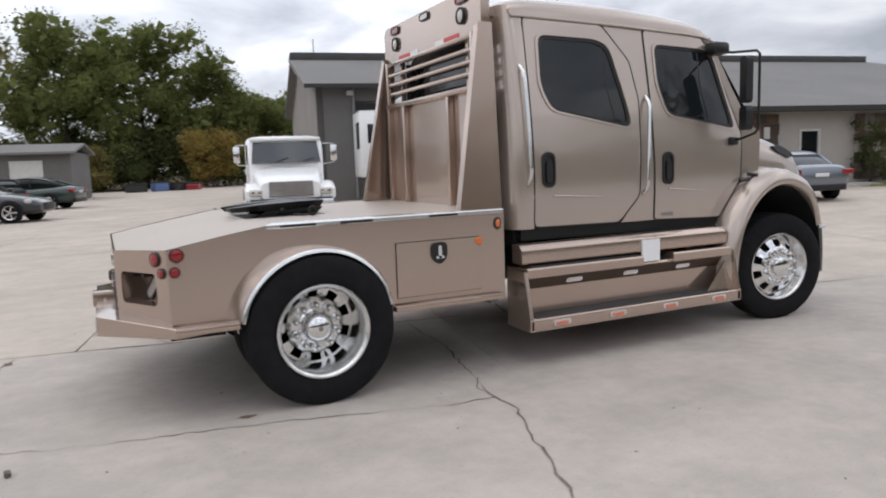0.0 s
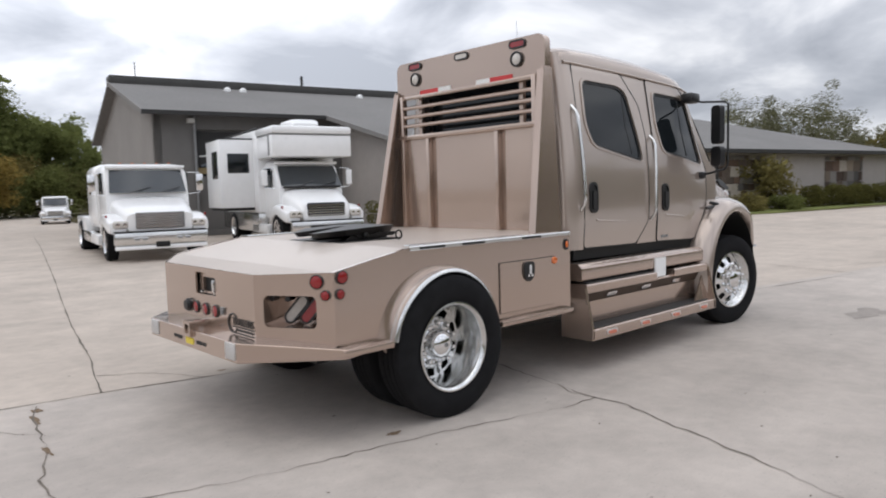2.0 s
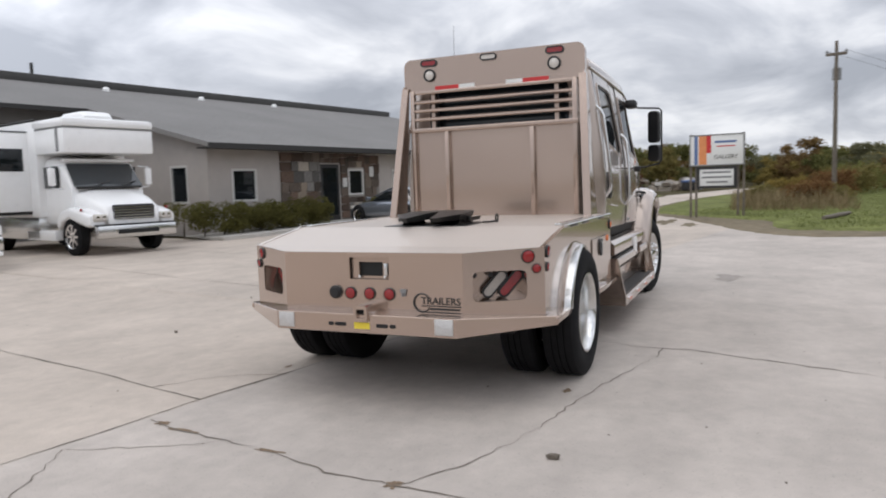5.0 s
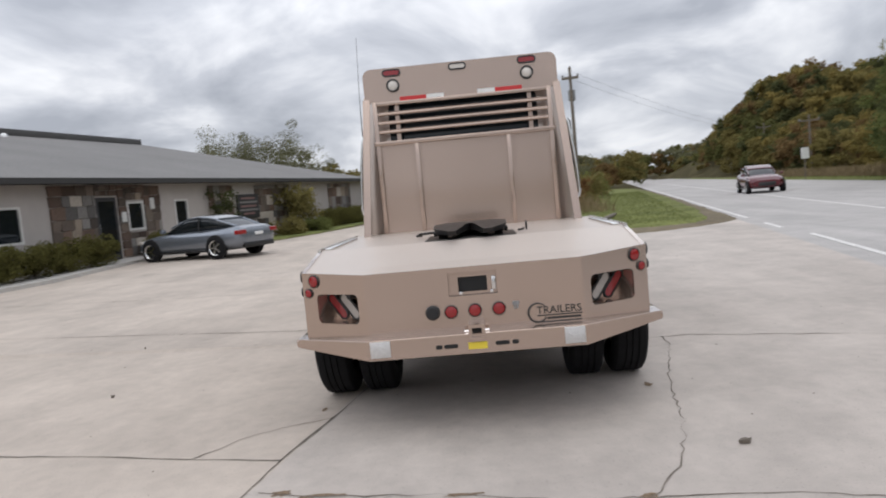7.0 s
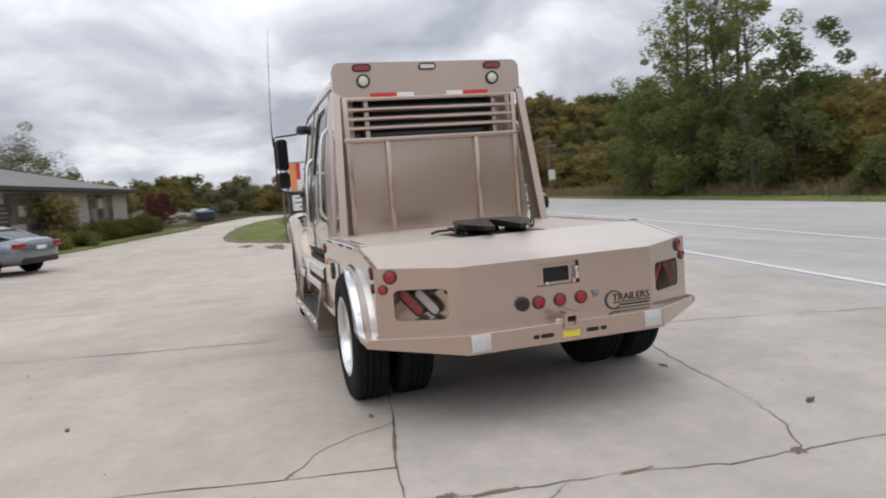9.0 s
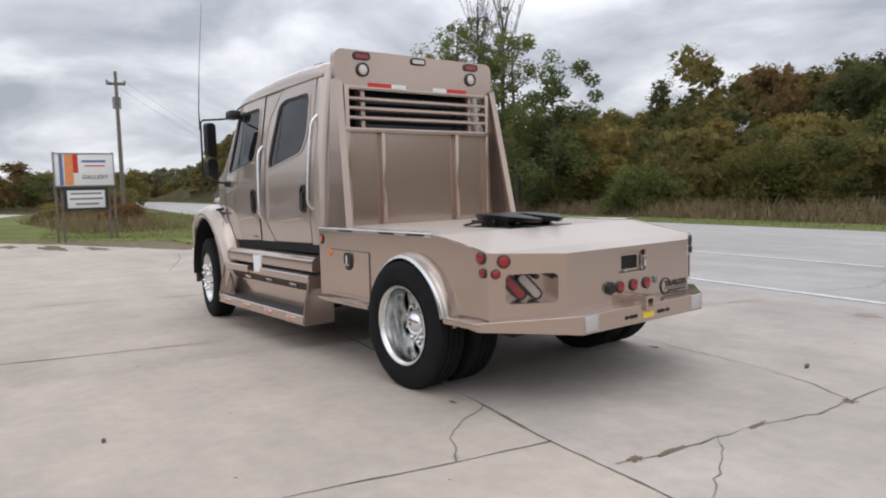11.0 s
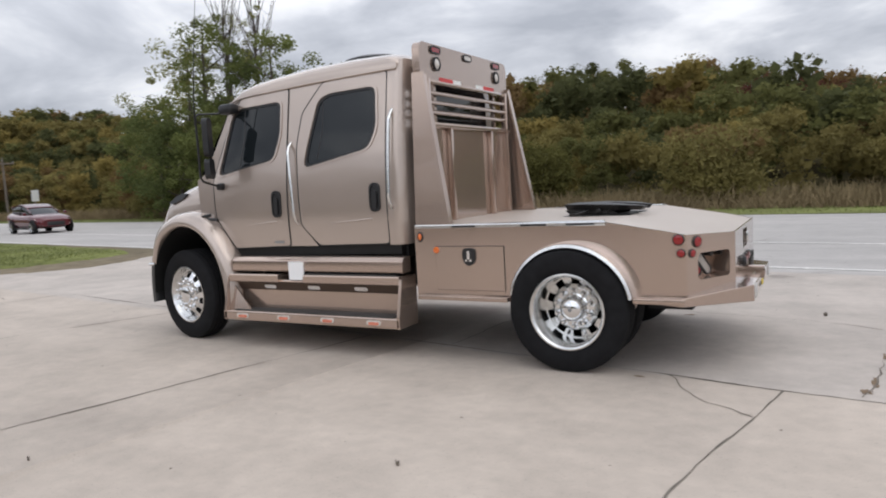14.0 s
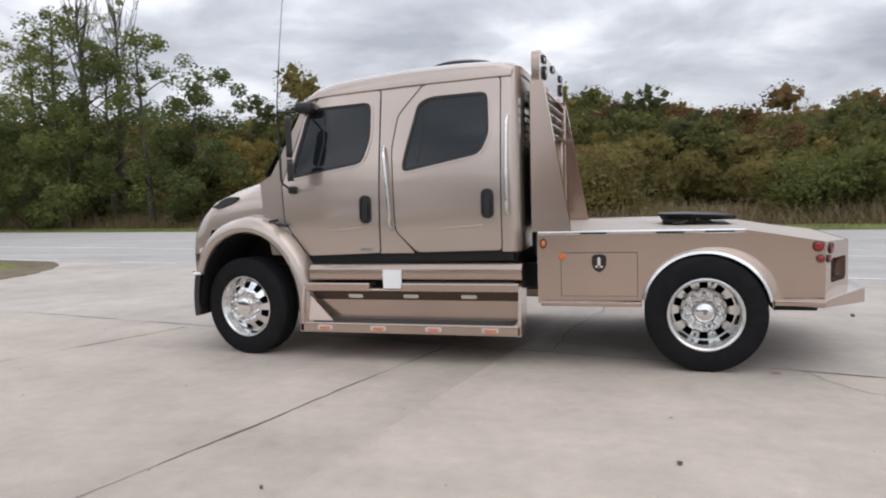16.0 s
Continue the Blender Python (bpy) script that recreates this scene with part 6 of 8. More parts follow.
# ---- other vehicles ----
def hull(name, stations, mat, parent, label="", power=0.5, smooth=40):
    """A body lofted along x from (x, half width, bottom, top) stations with rounded shoulders."""
    bm = bmesh.new()
    rings = []
    for x, w, zb, zt in stations:
        ring = []
        for k in range(20):
            a = 2 * math.pi * (k + 0.5) / 20
            c, s = math.cos(a), math.sin(a)
            ring.append(bm.verts.new((x, w * math.copysign(abs(c) ** power, c), (zb + zt) / 2 + (zt - zb) / 2 * math.copysign(abs(s) ** power, s))))
        rings.append(ring)
    for a, b in zip(rings, rings[1:]):
        for k in range(20):
            bm.faces.new((a[k], a[(k + 1) % 20], b[(k + 1) % 20], b[k]))
    bm.faces.new(rings[0])
    bm.faces.new(rings[-1])
    bmesh.ops.recalc_face_normals(bm, faces=bm.faces[:])
    return part(name, bm, mat, parent, label, smooth=smooth)


def road_wheel(parent, x, y, r, w, rim_mat=ALLOY, spokes=5):
    sg = 1 if y > 0 else -1
    t = part("wheel", lathe([(-w / 2, r * 0.66), (-w / 2, r * 0.9), (-w * 0.4, r), (w * 0.4, r), (w / 2, r * 0.9), (w / 2, r * 0.66)], 32, "y", cap=False), RUBBER, parent, "black tyre")
    t.matrix_basis = pose(x, y, r) @ Matrix.Diagonal((1, sg, 1, 1))
    rim = lathe([(w * 0.44, r * 0.68), (w * 0.5, r * 0.66), (w * 0.42, r * 0.60), (w * 0.1, r * 0.58)], 28, "y", cap=False)
    for k in range(spokes):
        a = 2 * math.pi * k / spokes
        m = Matrix.Rotation(a, 4, "Y")
        add_box(rim, 0, r * 0.62, w * 0.34, w * 0.42, -r * 0.07, r * 0.07, 0, m)
    part("rim", rim, rim_mat, t)
    part("brake", lathe([(w * 0.30, r * 0.6), (w * 0.30, 0.0)], 20, "y"), CHASSIS, t)
    return t


def car(name, label, m, paint, length=4.6, width=1.78, tall=1.40, style="coupe"):
    """A passenger car; x forward, the rear axle over the origin."""
    e = thing(name, label, "car", m=m)
    k, w = length / 4.6, width / 2
    if style == "coupe":
        st = [(-0.98, 0.58, 0.46, 0.78), (-0.93, 0.76, 0.36, 0.92), (-0.78, 0.85, 0.27, 0.985), (-0.4, 0.885, 0.24, 0.99), (0.1, 0.895, 0.22, 0.965), (0.6, 0.885, 0.21, 0.945), (1.4, 0.875, 0.21, 0.93), (2.1, 0.88, 0.21, 0.91), (2.55, 0.89, 0.21, 0.885), (2.9, 0.88, 0.22, 0.835), (3.2, 0.84, 0.24, 0.77), (3.42, 0.75, 0.27, 0.69), (3.55, 0.60, 0.32, 0.60)]
        cabin = [(-0.66, 0.50, 0.92, 0.99), (-0.30, 0.59, 0.92, 1.13), (0.12, 0.635, 0.9, 1.275), (0.5, 0.655, 0.88, 1.36), (0.9, 0.665, 0.88, 1.395), (1.25, 0.665, 0.88, 1.375), (1.6, 0.66, 0.86, 1.28), (2.0, 0.655, 0.84, 1.11), (2.42, 0.62, 0.82, 0.91)]
    else:
        st = [(-0.72, 0.72, 0.40, 0.95), (-0.66, 0.84, 0.30, 1.08), (-0.4, 0.88, 0.24, 1.06), (0.6, 0.885, 0.22, 1.0), (1.6, 0.88, 0.22, 0.98), (2.4, 0.88, 0.22, 0.95), (2.9, 0.86, 0.24, 0.88), (3.2, 0.80, 0.26, 0.78), (3.4, 0.62, 0.34, 0.66)]
        cabin = [(-0.62, 0.62, 0.95, 1.25), (-0.4, 0.66, 0.93, 1.42), (0.3, 0.67, 0.92, 1.47), (1.0, 0.67, 0.92, 1.45), (1.5, 0.66, 0.90, 1.30), (2.1, 0.66, 0.88, 1.04), (2.3, 0.60, 0.86, 0.96)]
    sc = tall / (1.40 if style == "coupe" else 1.47)
    st = [(x * k, y * w / 0.89, a * sc, b * sc) for x, y, a, b in st]
    cabin = [(x * k, y * w / 0.89, a * sc, b * sc) for x, y, a, b in cabin]
    body = hull("body", st, paint, e, power=0.5)
    hull("greenhouse", [(x, y * 0.995, a, b - 0.035) for x, y, a, b in cabin], GLASS, e, "dark car glass", 0.45)
    top = [c for c in cabin if c[3] > 1.26 * sc]
    hull("roof", [(x, y * 0.93, b - 0.09, b) for x, y, a, b in top], paint, e, power=0.5)
    for sg in (1, -1):
        part("roof_pillar", tube([(cabin[0][0] + 0.05, sg * cabin[0][1], cabin[0][3] - 0.02), (top[0][0], sg * top[0][1] * 0.93, top[0][3] - 0.05)], 0.035, 8), paint, e)
        part("roof_pillar", tube([(cabin[-2][0], sg * cabin[-2][1], cabin[-2][3] - 0.04), (top[-1][0], sg * top[-1][1] * 0.93, top[-1][3] - 0.05)], 0.028, 8), paint, e)
        mid = top[len(top) // 2][0]
        part("door_post", tube([(mid - 0.15, sg * 0.76 * w / 0.89, 0.92 * sc), (mid - 0.1, sg * 0.65 * w / 0.89, 1.36 * sc)], 0.025, 6), CHASSIS, e)
        part("tail_lamp", box(st[1][0] - 0.06, st[1][0] + 0.16, sg * w * 0.62, sg * w * 0.965, 0.72 * sc, 0.86 * sc, 0.02), RED, e, "red tail lamp")
        part("headlamp", box(st[-3][0] - 0.05, st[-3][0] + 0.14, sg * w * 0.60, sg * w * 0.93, 0.60 * sc, 0.72 * sc, 0.03), CLEAR, e, "clear headlamp")
        part("door_mirror", box(2.0 * k, 2.14 * k, sg * (w - 0.02), sg * (w + 0.14), 0.92 * sc, 1.05 * sc, 0.03), paint, e)
        part("sill_trim", box(0.35, 2.4 * k, sg * (w - 0.06), sg * (w - 0.005), 0.22, 0.29, 0.01), BLACK, e)
        for x in (0.0, 2.76 * k):
            part("arch_gap", lathe([(-0.04, 0.375), (0.006, 0.375), (0.008, 0.30)], 28, "y", (0, 0, 0), cap=False), CHASSIS, e).matrix_basis = pose(x, sg * (w - 0.002), 0.34) @ Matrix.Diagonal((1, sg, 1, 1))
            road_wheel(e, x, sg * (w - 0.06), 0.33, 0.22)
    part("plate", box(st[0][0] - 0.03, st[0][0] + 0.02, -0.17, 0.17, 0.66 * sc, 0.76 * sc, 0.005), WHITE_TAPE, e, "pale number plate")
    part("rear_diffuser", box(st[0][0] - 0.02, st[0][0] + 0.12, -w * 0.75, w * 0.75, 0.27, 0.42, 0.03), BLACK, e)
    part("grille", box(st[-2][0], st[-1][0] + 0.01, -0.42, 0.42, 0.36, 0.58, 0.03), BLACK, e)
    return e


SILVER_BLUE = material("grey_blue_car_paint", (0.20, 0.222, 0.255), 0.28, 0.6, 0.8, 0.03, 400)
CAR_RED = material("red_car_paint", (0.10, 0.007, 0.013), 0.25, 0.3, 0.8, 0.03, 400)
CAR_DARK = material("dark_car_paint", (0.03, 0.032, 0.036), 0.28, 0.4, 0.8, 0.03, 400)


def facing(x, y, z, hx, hy):
    return pose(x, y, z, 0, 0, math.degrees(math.atan2(hy, hx)))


# grey coupe before the entrance: its near rear wheel and front wheel fix its place
hd = Vector((0.375, 0.927)).normalized()
side = Vector((hd.y, -hd.x))
base = Vector((14.9, 7.72)) - Vector((-hd.y, hd.x)) * 0.80
coupe = car("coupe", "grey-blue two-door coupe parked facing the entrance", facing(base.x, base.y, height(base.x, base.y), hd.x, hd.y), SILVER_BLUE, 4.35, 1.74, 1.31)
hatch = car("hatchback", "dark red hatchback on the road", facing(35.0, -15.6, -0.0, -UX, -UY), CAR_RED, 4.3, 1.8, 1.48, "hatch")


def cab_truck(e, paint, kind):
    """The conventional cab of a medium truck: x forward, the front axle over the origin."""
    if kind == "square":
        hood_st = [(-0.55, 0.95, 0.75, 1.62), (0.0, 0.92, 0.72, 1.55), (0.5, 0.86, 0.70, 1.42), (0.9, 0.80, 0.68, 1.30), (1.0, 0.76, 0.70, 1.22)]
        cabin = [(-2.0, 1.02, 0.75, 2.45), (-1.9, 1.05, 0.72, 2.52), (-0.95, 1.05, 0.72, 2.50), (-0.62, 1.03, 0.74, 2.42), (-0.35, 1.0, 0.76, 1.75)]
    else:
        hood_st = [(-0.5, 0.93, 0.75, 1.72), (0.0, 0.90, 0.72, 1.62), (0.5, 0.84, 0.70, 1.45), (0.85, 0.76, 0.68, 1.28), (0.98, 0.68, 0.70, 1.1)]
        cabin = [(-1.9, 1.0, 0.75, 2.42), (-1.8, 1.03, 0.72, 2.5), (-1.0, 1.03, 0.72, 2.5), (-0.6, 1.0, 0.74, 2.38), (-0.15, 0.97, 0.76, 1.75)]
    hull("hood", hood_st, paint, e, power=0.45)
    hull("cab", cabin, paint, e, power=0.25)
    x0, x1 = (-0.64, -0.33) if kind == "square" else (-0.62, -0.13)
    z0, z1 = 1.72, 2.32
    bm = bmesh.new()
    rows_w = [[bm.verts.new((x1 + (x0 - x1) * t + 0.05 + 0.06 * (1 - (k / 4 - 1) ** 2), (0.93 - 0.06 * t) * (k / 4 - 1), z0 + (z1 - z0) * t)) for k in range(9)] for t in (0, 0.5, 1)]
    for a, b in zip(rows_w, rows_w[1:]):
        for k in range(8):
            bm.faces.new((a[k], a[k + 1], b[k + 1], b[k]))
    part("windscreen", bm, WINDSCREEN, e, "grey-green windscreen")
    part("visor", box(x0 - 0.02, x0 + 0.14, -0.96, 0.96, 2.36, 2.44, 0.02), paint, e)
    gx = hood_st[-1][0]
    if kind == "square":
        g = part("grille", box(gx - 0.02, gx + 0.05, -0.56, 0.56, 0.82, 1.22, 0.02), GREY_TRIM, e, "grey mesh grille")
        for k in range(7):
            part("grille_bar", box(gx + 0.05, gx + 0.058, -0.54, 0.54, 0.85 + k * 0.052, 0.87 + k * 0.052), CHROME, g)
    else:
        g = part("grille", box(gx - 0.05, gx + 0.03, -0.56, 0.56, 0.86, 1.24, 0.05), BLACK, e, "dark grille with chrome bars")
        for k in range(5):
            part("grille_bar", box(gx + 0.03, gx + 0.045, -0.54, 0.54, 0.885 + k * 0.068, 0.915 + k * 0.068), CHROME, g)
    part("bumper", box(gx - 0.02, gx + 0.18, -1.07, 1.07, 0.42, 0.74, 0.05), ALLOY, e, "polished bumper")
    part("bumper_gap", box(gx - 0.02, gx + 0.12, -1.05, 1.05, 0.742, 0.765), CHASSIS, e)
    if kind == "square":
        part("bumper_lip", box(gx - 0.02, gx + 0.17, -1.05, 1.05, 0.31, 0.415, 0.03), paint, e)
        part("tow_opening", box(gx + 0.165, gx + 0.186, -0.16, 0.16, 0.36, 0.50, 0.02), CHASSIS, e)
        for y in (-0.58, -0.40, 0.40, 0.58):
            fog = part("fog_lamp", box(gx + 0.175, gx + 0.19, y - 0.075, y + 0.075, 0.53, 0.61, 0.01), CHROME, e)
            part("lens", box(gx + 0.188, gx + 0.194, y - 0.055, y + 0.055, 0.545, 0.595), GREY_TRIM, fog)
    else:
        part("bumper_opening", box(gx + 0.172, gx + 0.186, -0.55, 0.55, 0.52, 0.63, 0.01), CHASSIS, e)
        part("cowl_panel", box(x1 - 0.02, x1 + 0.14, -0.86, 0.86, 1.66, 1.725, 0.02), BLACK, e, "black cowl under the windscreen")
    for y in (-0.45, 0.28):
        wipe = [(x1 + 0.16 + (x0 - x1) * f * 0.35, y + 0.5 * f, 1.72 + 0.14 * f) for f in (0, 0.5, 1.0)]
        part("wiper", tube(wipe, 0.011, 6), BLACK, e)
    for sg in (1, -1):
        fend = hull("fender", [(-0.62, 0.2, 0.62, 0.95), (-0.4, 0.22, 0.80, 1.12), (0, 0.23, 0.92, 1.20), (0.45, 0.23, 0.78, 1.16), (0.8, 0.22, 0.70, 1.06), (gx - 0.02, 0.18, 0.72, 1.0)], paint, e, power=0.45)
        fend.matrix_basis = pose(0, sg * 0.95, 0)
        lamp = part("headlamp", box(gx - 0.12, gx + 0.02, sg * 0.72, sg * 1.06, 0.84, 1.02, 0.04), CLEAR, e, "clear headlamp")
        for y in (0.80, 0.96):
            part("reflector", lathe([(0, 0.055), (0.012, 0.05), (0.016, 0.0)], 14, "x", (gx + 0.016, sg * y, 0.93)), CHROME, lamp)
        part("turn_lamp", box(gx - 0.42, gx - 0.34, sg * 1.13, sg * 1.175, 1.10, 1.17, 0.015), RED, e, "small red side marker")
        part("side_window", box(-1.35, -0.62, sg * 1.035, sg * 1.062, 1.70, 2.25, 0.01), GLASS, e, "dark side window")
        part("mirror_housing", box(-0.45, -0.37, sg * 1.22, sg * 1.40, 1.75, 2.2, 0.03), paint if kind != "square" else CHROME, e)
        part("mirror_arm", tube([(-0.42, sg * 1.02, 2.25), (-0.41, sg * 1.31, 2.24), (-0.41, sg * 1.31, 1.7), (-0.40, sg * 1.02, 1.66)], 0.014, 6), CHROME, e)
        part("running_board", box(-2.2, -0.7, sg * 0.95, sg * 1.2, 0.36, 0.62, 0.02), paint, e)
        road_wheel(e, 0, sg * 1.0, 0.47, 0.27, CHROME, 8)


wt_m = facing(3.09, 12.32, 0.07, -0.175, -0.985) @ Matrix.Diagonal((0.935, 0.925, 0.895, 1))
hauler = thing("white_hauler_truck", "white conventional hauler truck with a sleeper cab, parked by the workshop", "truck", m=wt_m)
cab_truck(hauler, WHITE, "square")
hull("sleeper", [(-3.6, 1.05, 0.75, 2.45), (-3.5, 1.08, 0.72, 2.55), (-2.1, 1.08, 0.72, 2.55), (-2.0, 1.05, 0.75, 2.5)], WHITE, hauler, power=0.25)
for k in range(5):
    part("roof_marker", box(-0.78, -0.71, -0.61 + k * 0.3, -0.56 + k * 0.3, 2.50, 2.525, 0.008), AMBER, hauler)
part("rear_bed", box(-6.0, -3.65, -1.15, 1.15, 0.62, 1.05, 0.03), WHITE, hauler)
for sg in (1, -1):
    part("side_window", box(-3.0, -2.4, sg * 1.07, sg * 1.09, 1.7, 2.15, 0.01), GLASS, hauler)
    road_wheel(hauler, -4.9, sg * 0.95, 0.47, 0.5, CHROME, 8)
    part("tank_fairing", box(-4.2, -2.3, sg * 1.0, sg * 1.18, 0.34, 0.66, 0.05), ALLOY, hauler)

rv = thing("motorhome", "white truck-based motorhome with an overhead bunk and a slide-out", "motorhome", m=facing(7.42, 12.15, 0.07, -0.206, -0.979) @ Matrix.Diagonal((0.94, 0.94, 0.945, 1)))
cab_truck(rv, WHITE, "round")
bunk = part("bunk", box(-1.5, 0.10, -1.2, 1.2, 2.56, 3.18, 0.035), WHITE, rv)
part("bunk_roof", box(-1.5, 0.14, -1.23, 1.23, 3.195, 3.43, 0.09), WHITE, bunk)
part("bunk_seam", box(-1.49, 0.11, -1.205, 1.205, 3.17, 3.20), GREY_TRIM, bunk)
for y in (-1.206, 1.196):
    part("bunk_corner_strip", box(-0.30, -0.16, y, y + 0.010, 2.60, 3.17), GREY_TRIM, bunk, "dark strip behind the bunk's front corner")
body = part("living_box", box(-5.8, -1.35, -1.22, 1.22, 0.95, 3.42, 0.06), WHITE, rv)
part("lower_skirt", box(-5.8, -1.5, -1.2, 1.2, 0.38, 0.96, 0.03), ALLOY, rv, "mottled lower skirt")
so = part("slide_out", box(-3.5, -1.75, -2.22, -1.1, 1.12, 3.16, 0.03), WHITE, rv, "white slide-out room")
for x0, x1, z0, z1 in ((-2.75, -2.05, 2.0, 2.82),):
    part("window", box(x0, x1, -2.228, -2.215, z0, z1, 0.008), GLASS, so, "dark rounded window")
part("window", box(-1.756, -1.742, -2.0, -1.36, 2.16, 2.74, 0.005), GLASS, so, "dark narrow window")
part("slide_seal", box(-3.52, -1.74, -2.23, -1.1, 3.165, 3.19), BLACK, so)
part("slide_floor", box(-3.46, -1.78, -2.12, -1.1, 1.04, 1.118), CHASSIS, so)
hull("roof_unit", [(-1.6, 0.4, 3.42, 3.6), (-1.4, 0.45, 3.42, 3.68), (-0.6, 0.45, 3.42, 3.68), (-0.4, 0.38, 3.42, 3.55)], WHITE, rv)
hull("roof_unit", [(-4.4, 0.34, 3.42, 3.55), (-4.2, 0.36, 3.42, 3.58), (-3.7, 0.36, 3.42, 3.58), (-3.5, 0.32, 3.42, 3.5)], WHITE, rv)
part("roof_rail", tube([(-5.7, -1.15, 3.46), (-1.4, -1.15, 3.46)], 0.03, 8), FASCIA, rv)
for sg in (1, -1):
    road_wheel(rv, -4.4, sg * 0.98, 0.47, 0.5, CHROME, 8)


# ---- plants ----
def leaf_mass(centres, radii, rng, squash=0.8, n=22):
    """The close inner foliage of the clumps: broader sprays at all angles, which let little sky through."""
    out = []
    for c, r in zip(centres, radii):
        d = rng.normal(size=(n, 3))
        d /= np.linalg.norm(d, axis=1)[:, None]
        p = np.asarray(c) + d * (r * rng.uniform(0.2, 1.0, n))[:, None] * (1, 1, squash)
        a, b = rng.normal(size=(n, 3)), rng.normal(size=(n, 3))
        a /= np.linalg.norm(a, axis=1)[:, None]
        b = np.cross(a, b)
        b /= np.linalg.norm(b, axis=1)[:, None] + 1e-9
        k = r * rng.uniform(0.16, 0.42, (n, 1))
        quad = np.stack([p - a * k, p - b * k * rng.uniform(0.4, 1.0, (n, 1)), p + a * k * rng.uniform(0.5, 1.0, (n, 1)), p + b * k * rng.uniform(0.4, 1.0, (n, 1))], 1)
        out.append(quad.reshape(-1, 3))
    return np.concatenate(out)


def leaf_cloud(centres, radii, per, size, rng, squash=0.8):
    """Small two-sided leaf quads scattered over clumps; returns vertices and faces as arrays."""
    out_v = []
    for c, r in zip(centres, radii):
        n = per
        d = rng.normal(size=(n, 3))
        d /= np.linalg.norm(d, axis=1)[:, None]
        p = np.asarray(c) + d * (r * rng.uniform(0.45, 1.0, n) ** 0.6)[:, None] * (1, 1, squash)
        a = rng.normal(size=(n, 3))
        a /= np.linalg.norm(a, axis=1)[:, None]
        b = np.cross(a, d + rng.normal(size=(n, 3)) * 0.5)
        b /= np.linalg.norm(b, axis=1)[:, None] + 1e-9
        s = size * rng.uniform(0.6, 1.35, n)[:, None]
        quad = np.stack([p - a * s, p - b * s * 0.6, p + a * s, p + b * s * 0.6], 1)
        out_v.append(quad.reshape(-1, 3))
    v = np.concatenate(out_v)
    return v


def quads_mesh(name, v, mat):
    mesh = bpy.data.meshes.new(name)
    n = len(v) // 4
    mesh.vertices.add(len(v))
    mesh.vertices.foreach_set("co", v.astype(np.float32).ravel())
    mesh.loops.add(4 * n)
    mesh.loops.foreach_set("vertex_index", np.arange(4 * n, dtype=np.int32))
    mesh.polygons.add(n)
    mesh.polygons.foreach_set("loop_start", np.arange(0, 4 * n, 4, dtype=np.int32))
    mesh.update(calc_edges=True)
    for m in mat if isinstance(mat, (list, tuple)) else (mat,):
        mesh.materials.append(m)
    return mesh


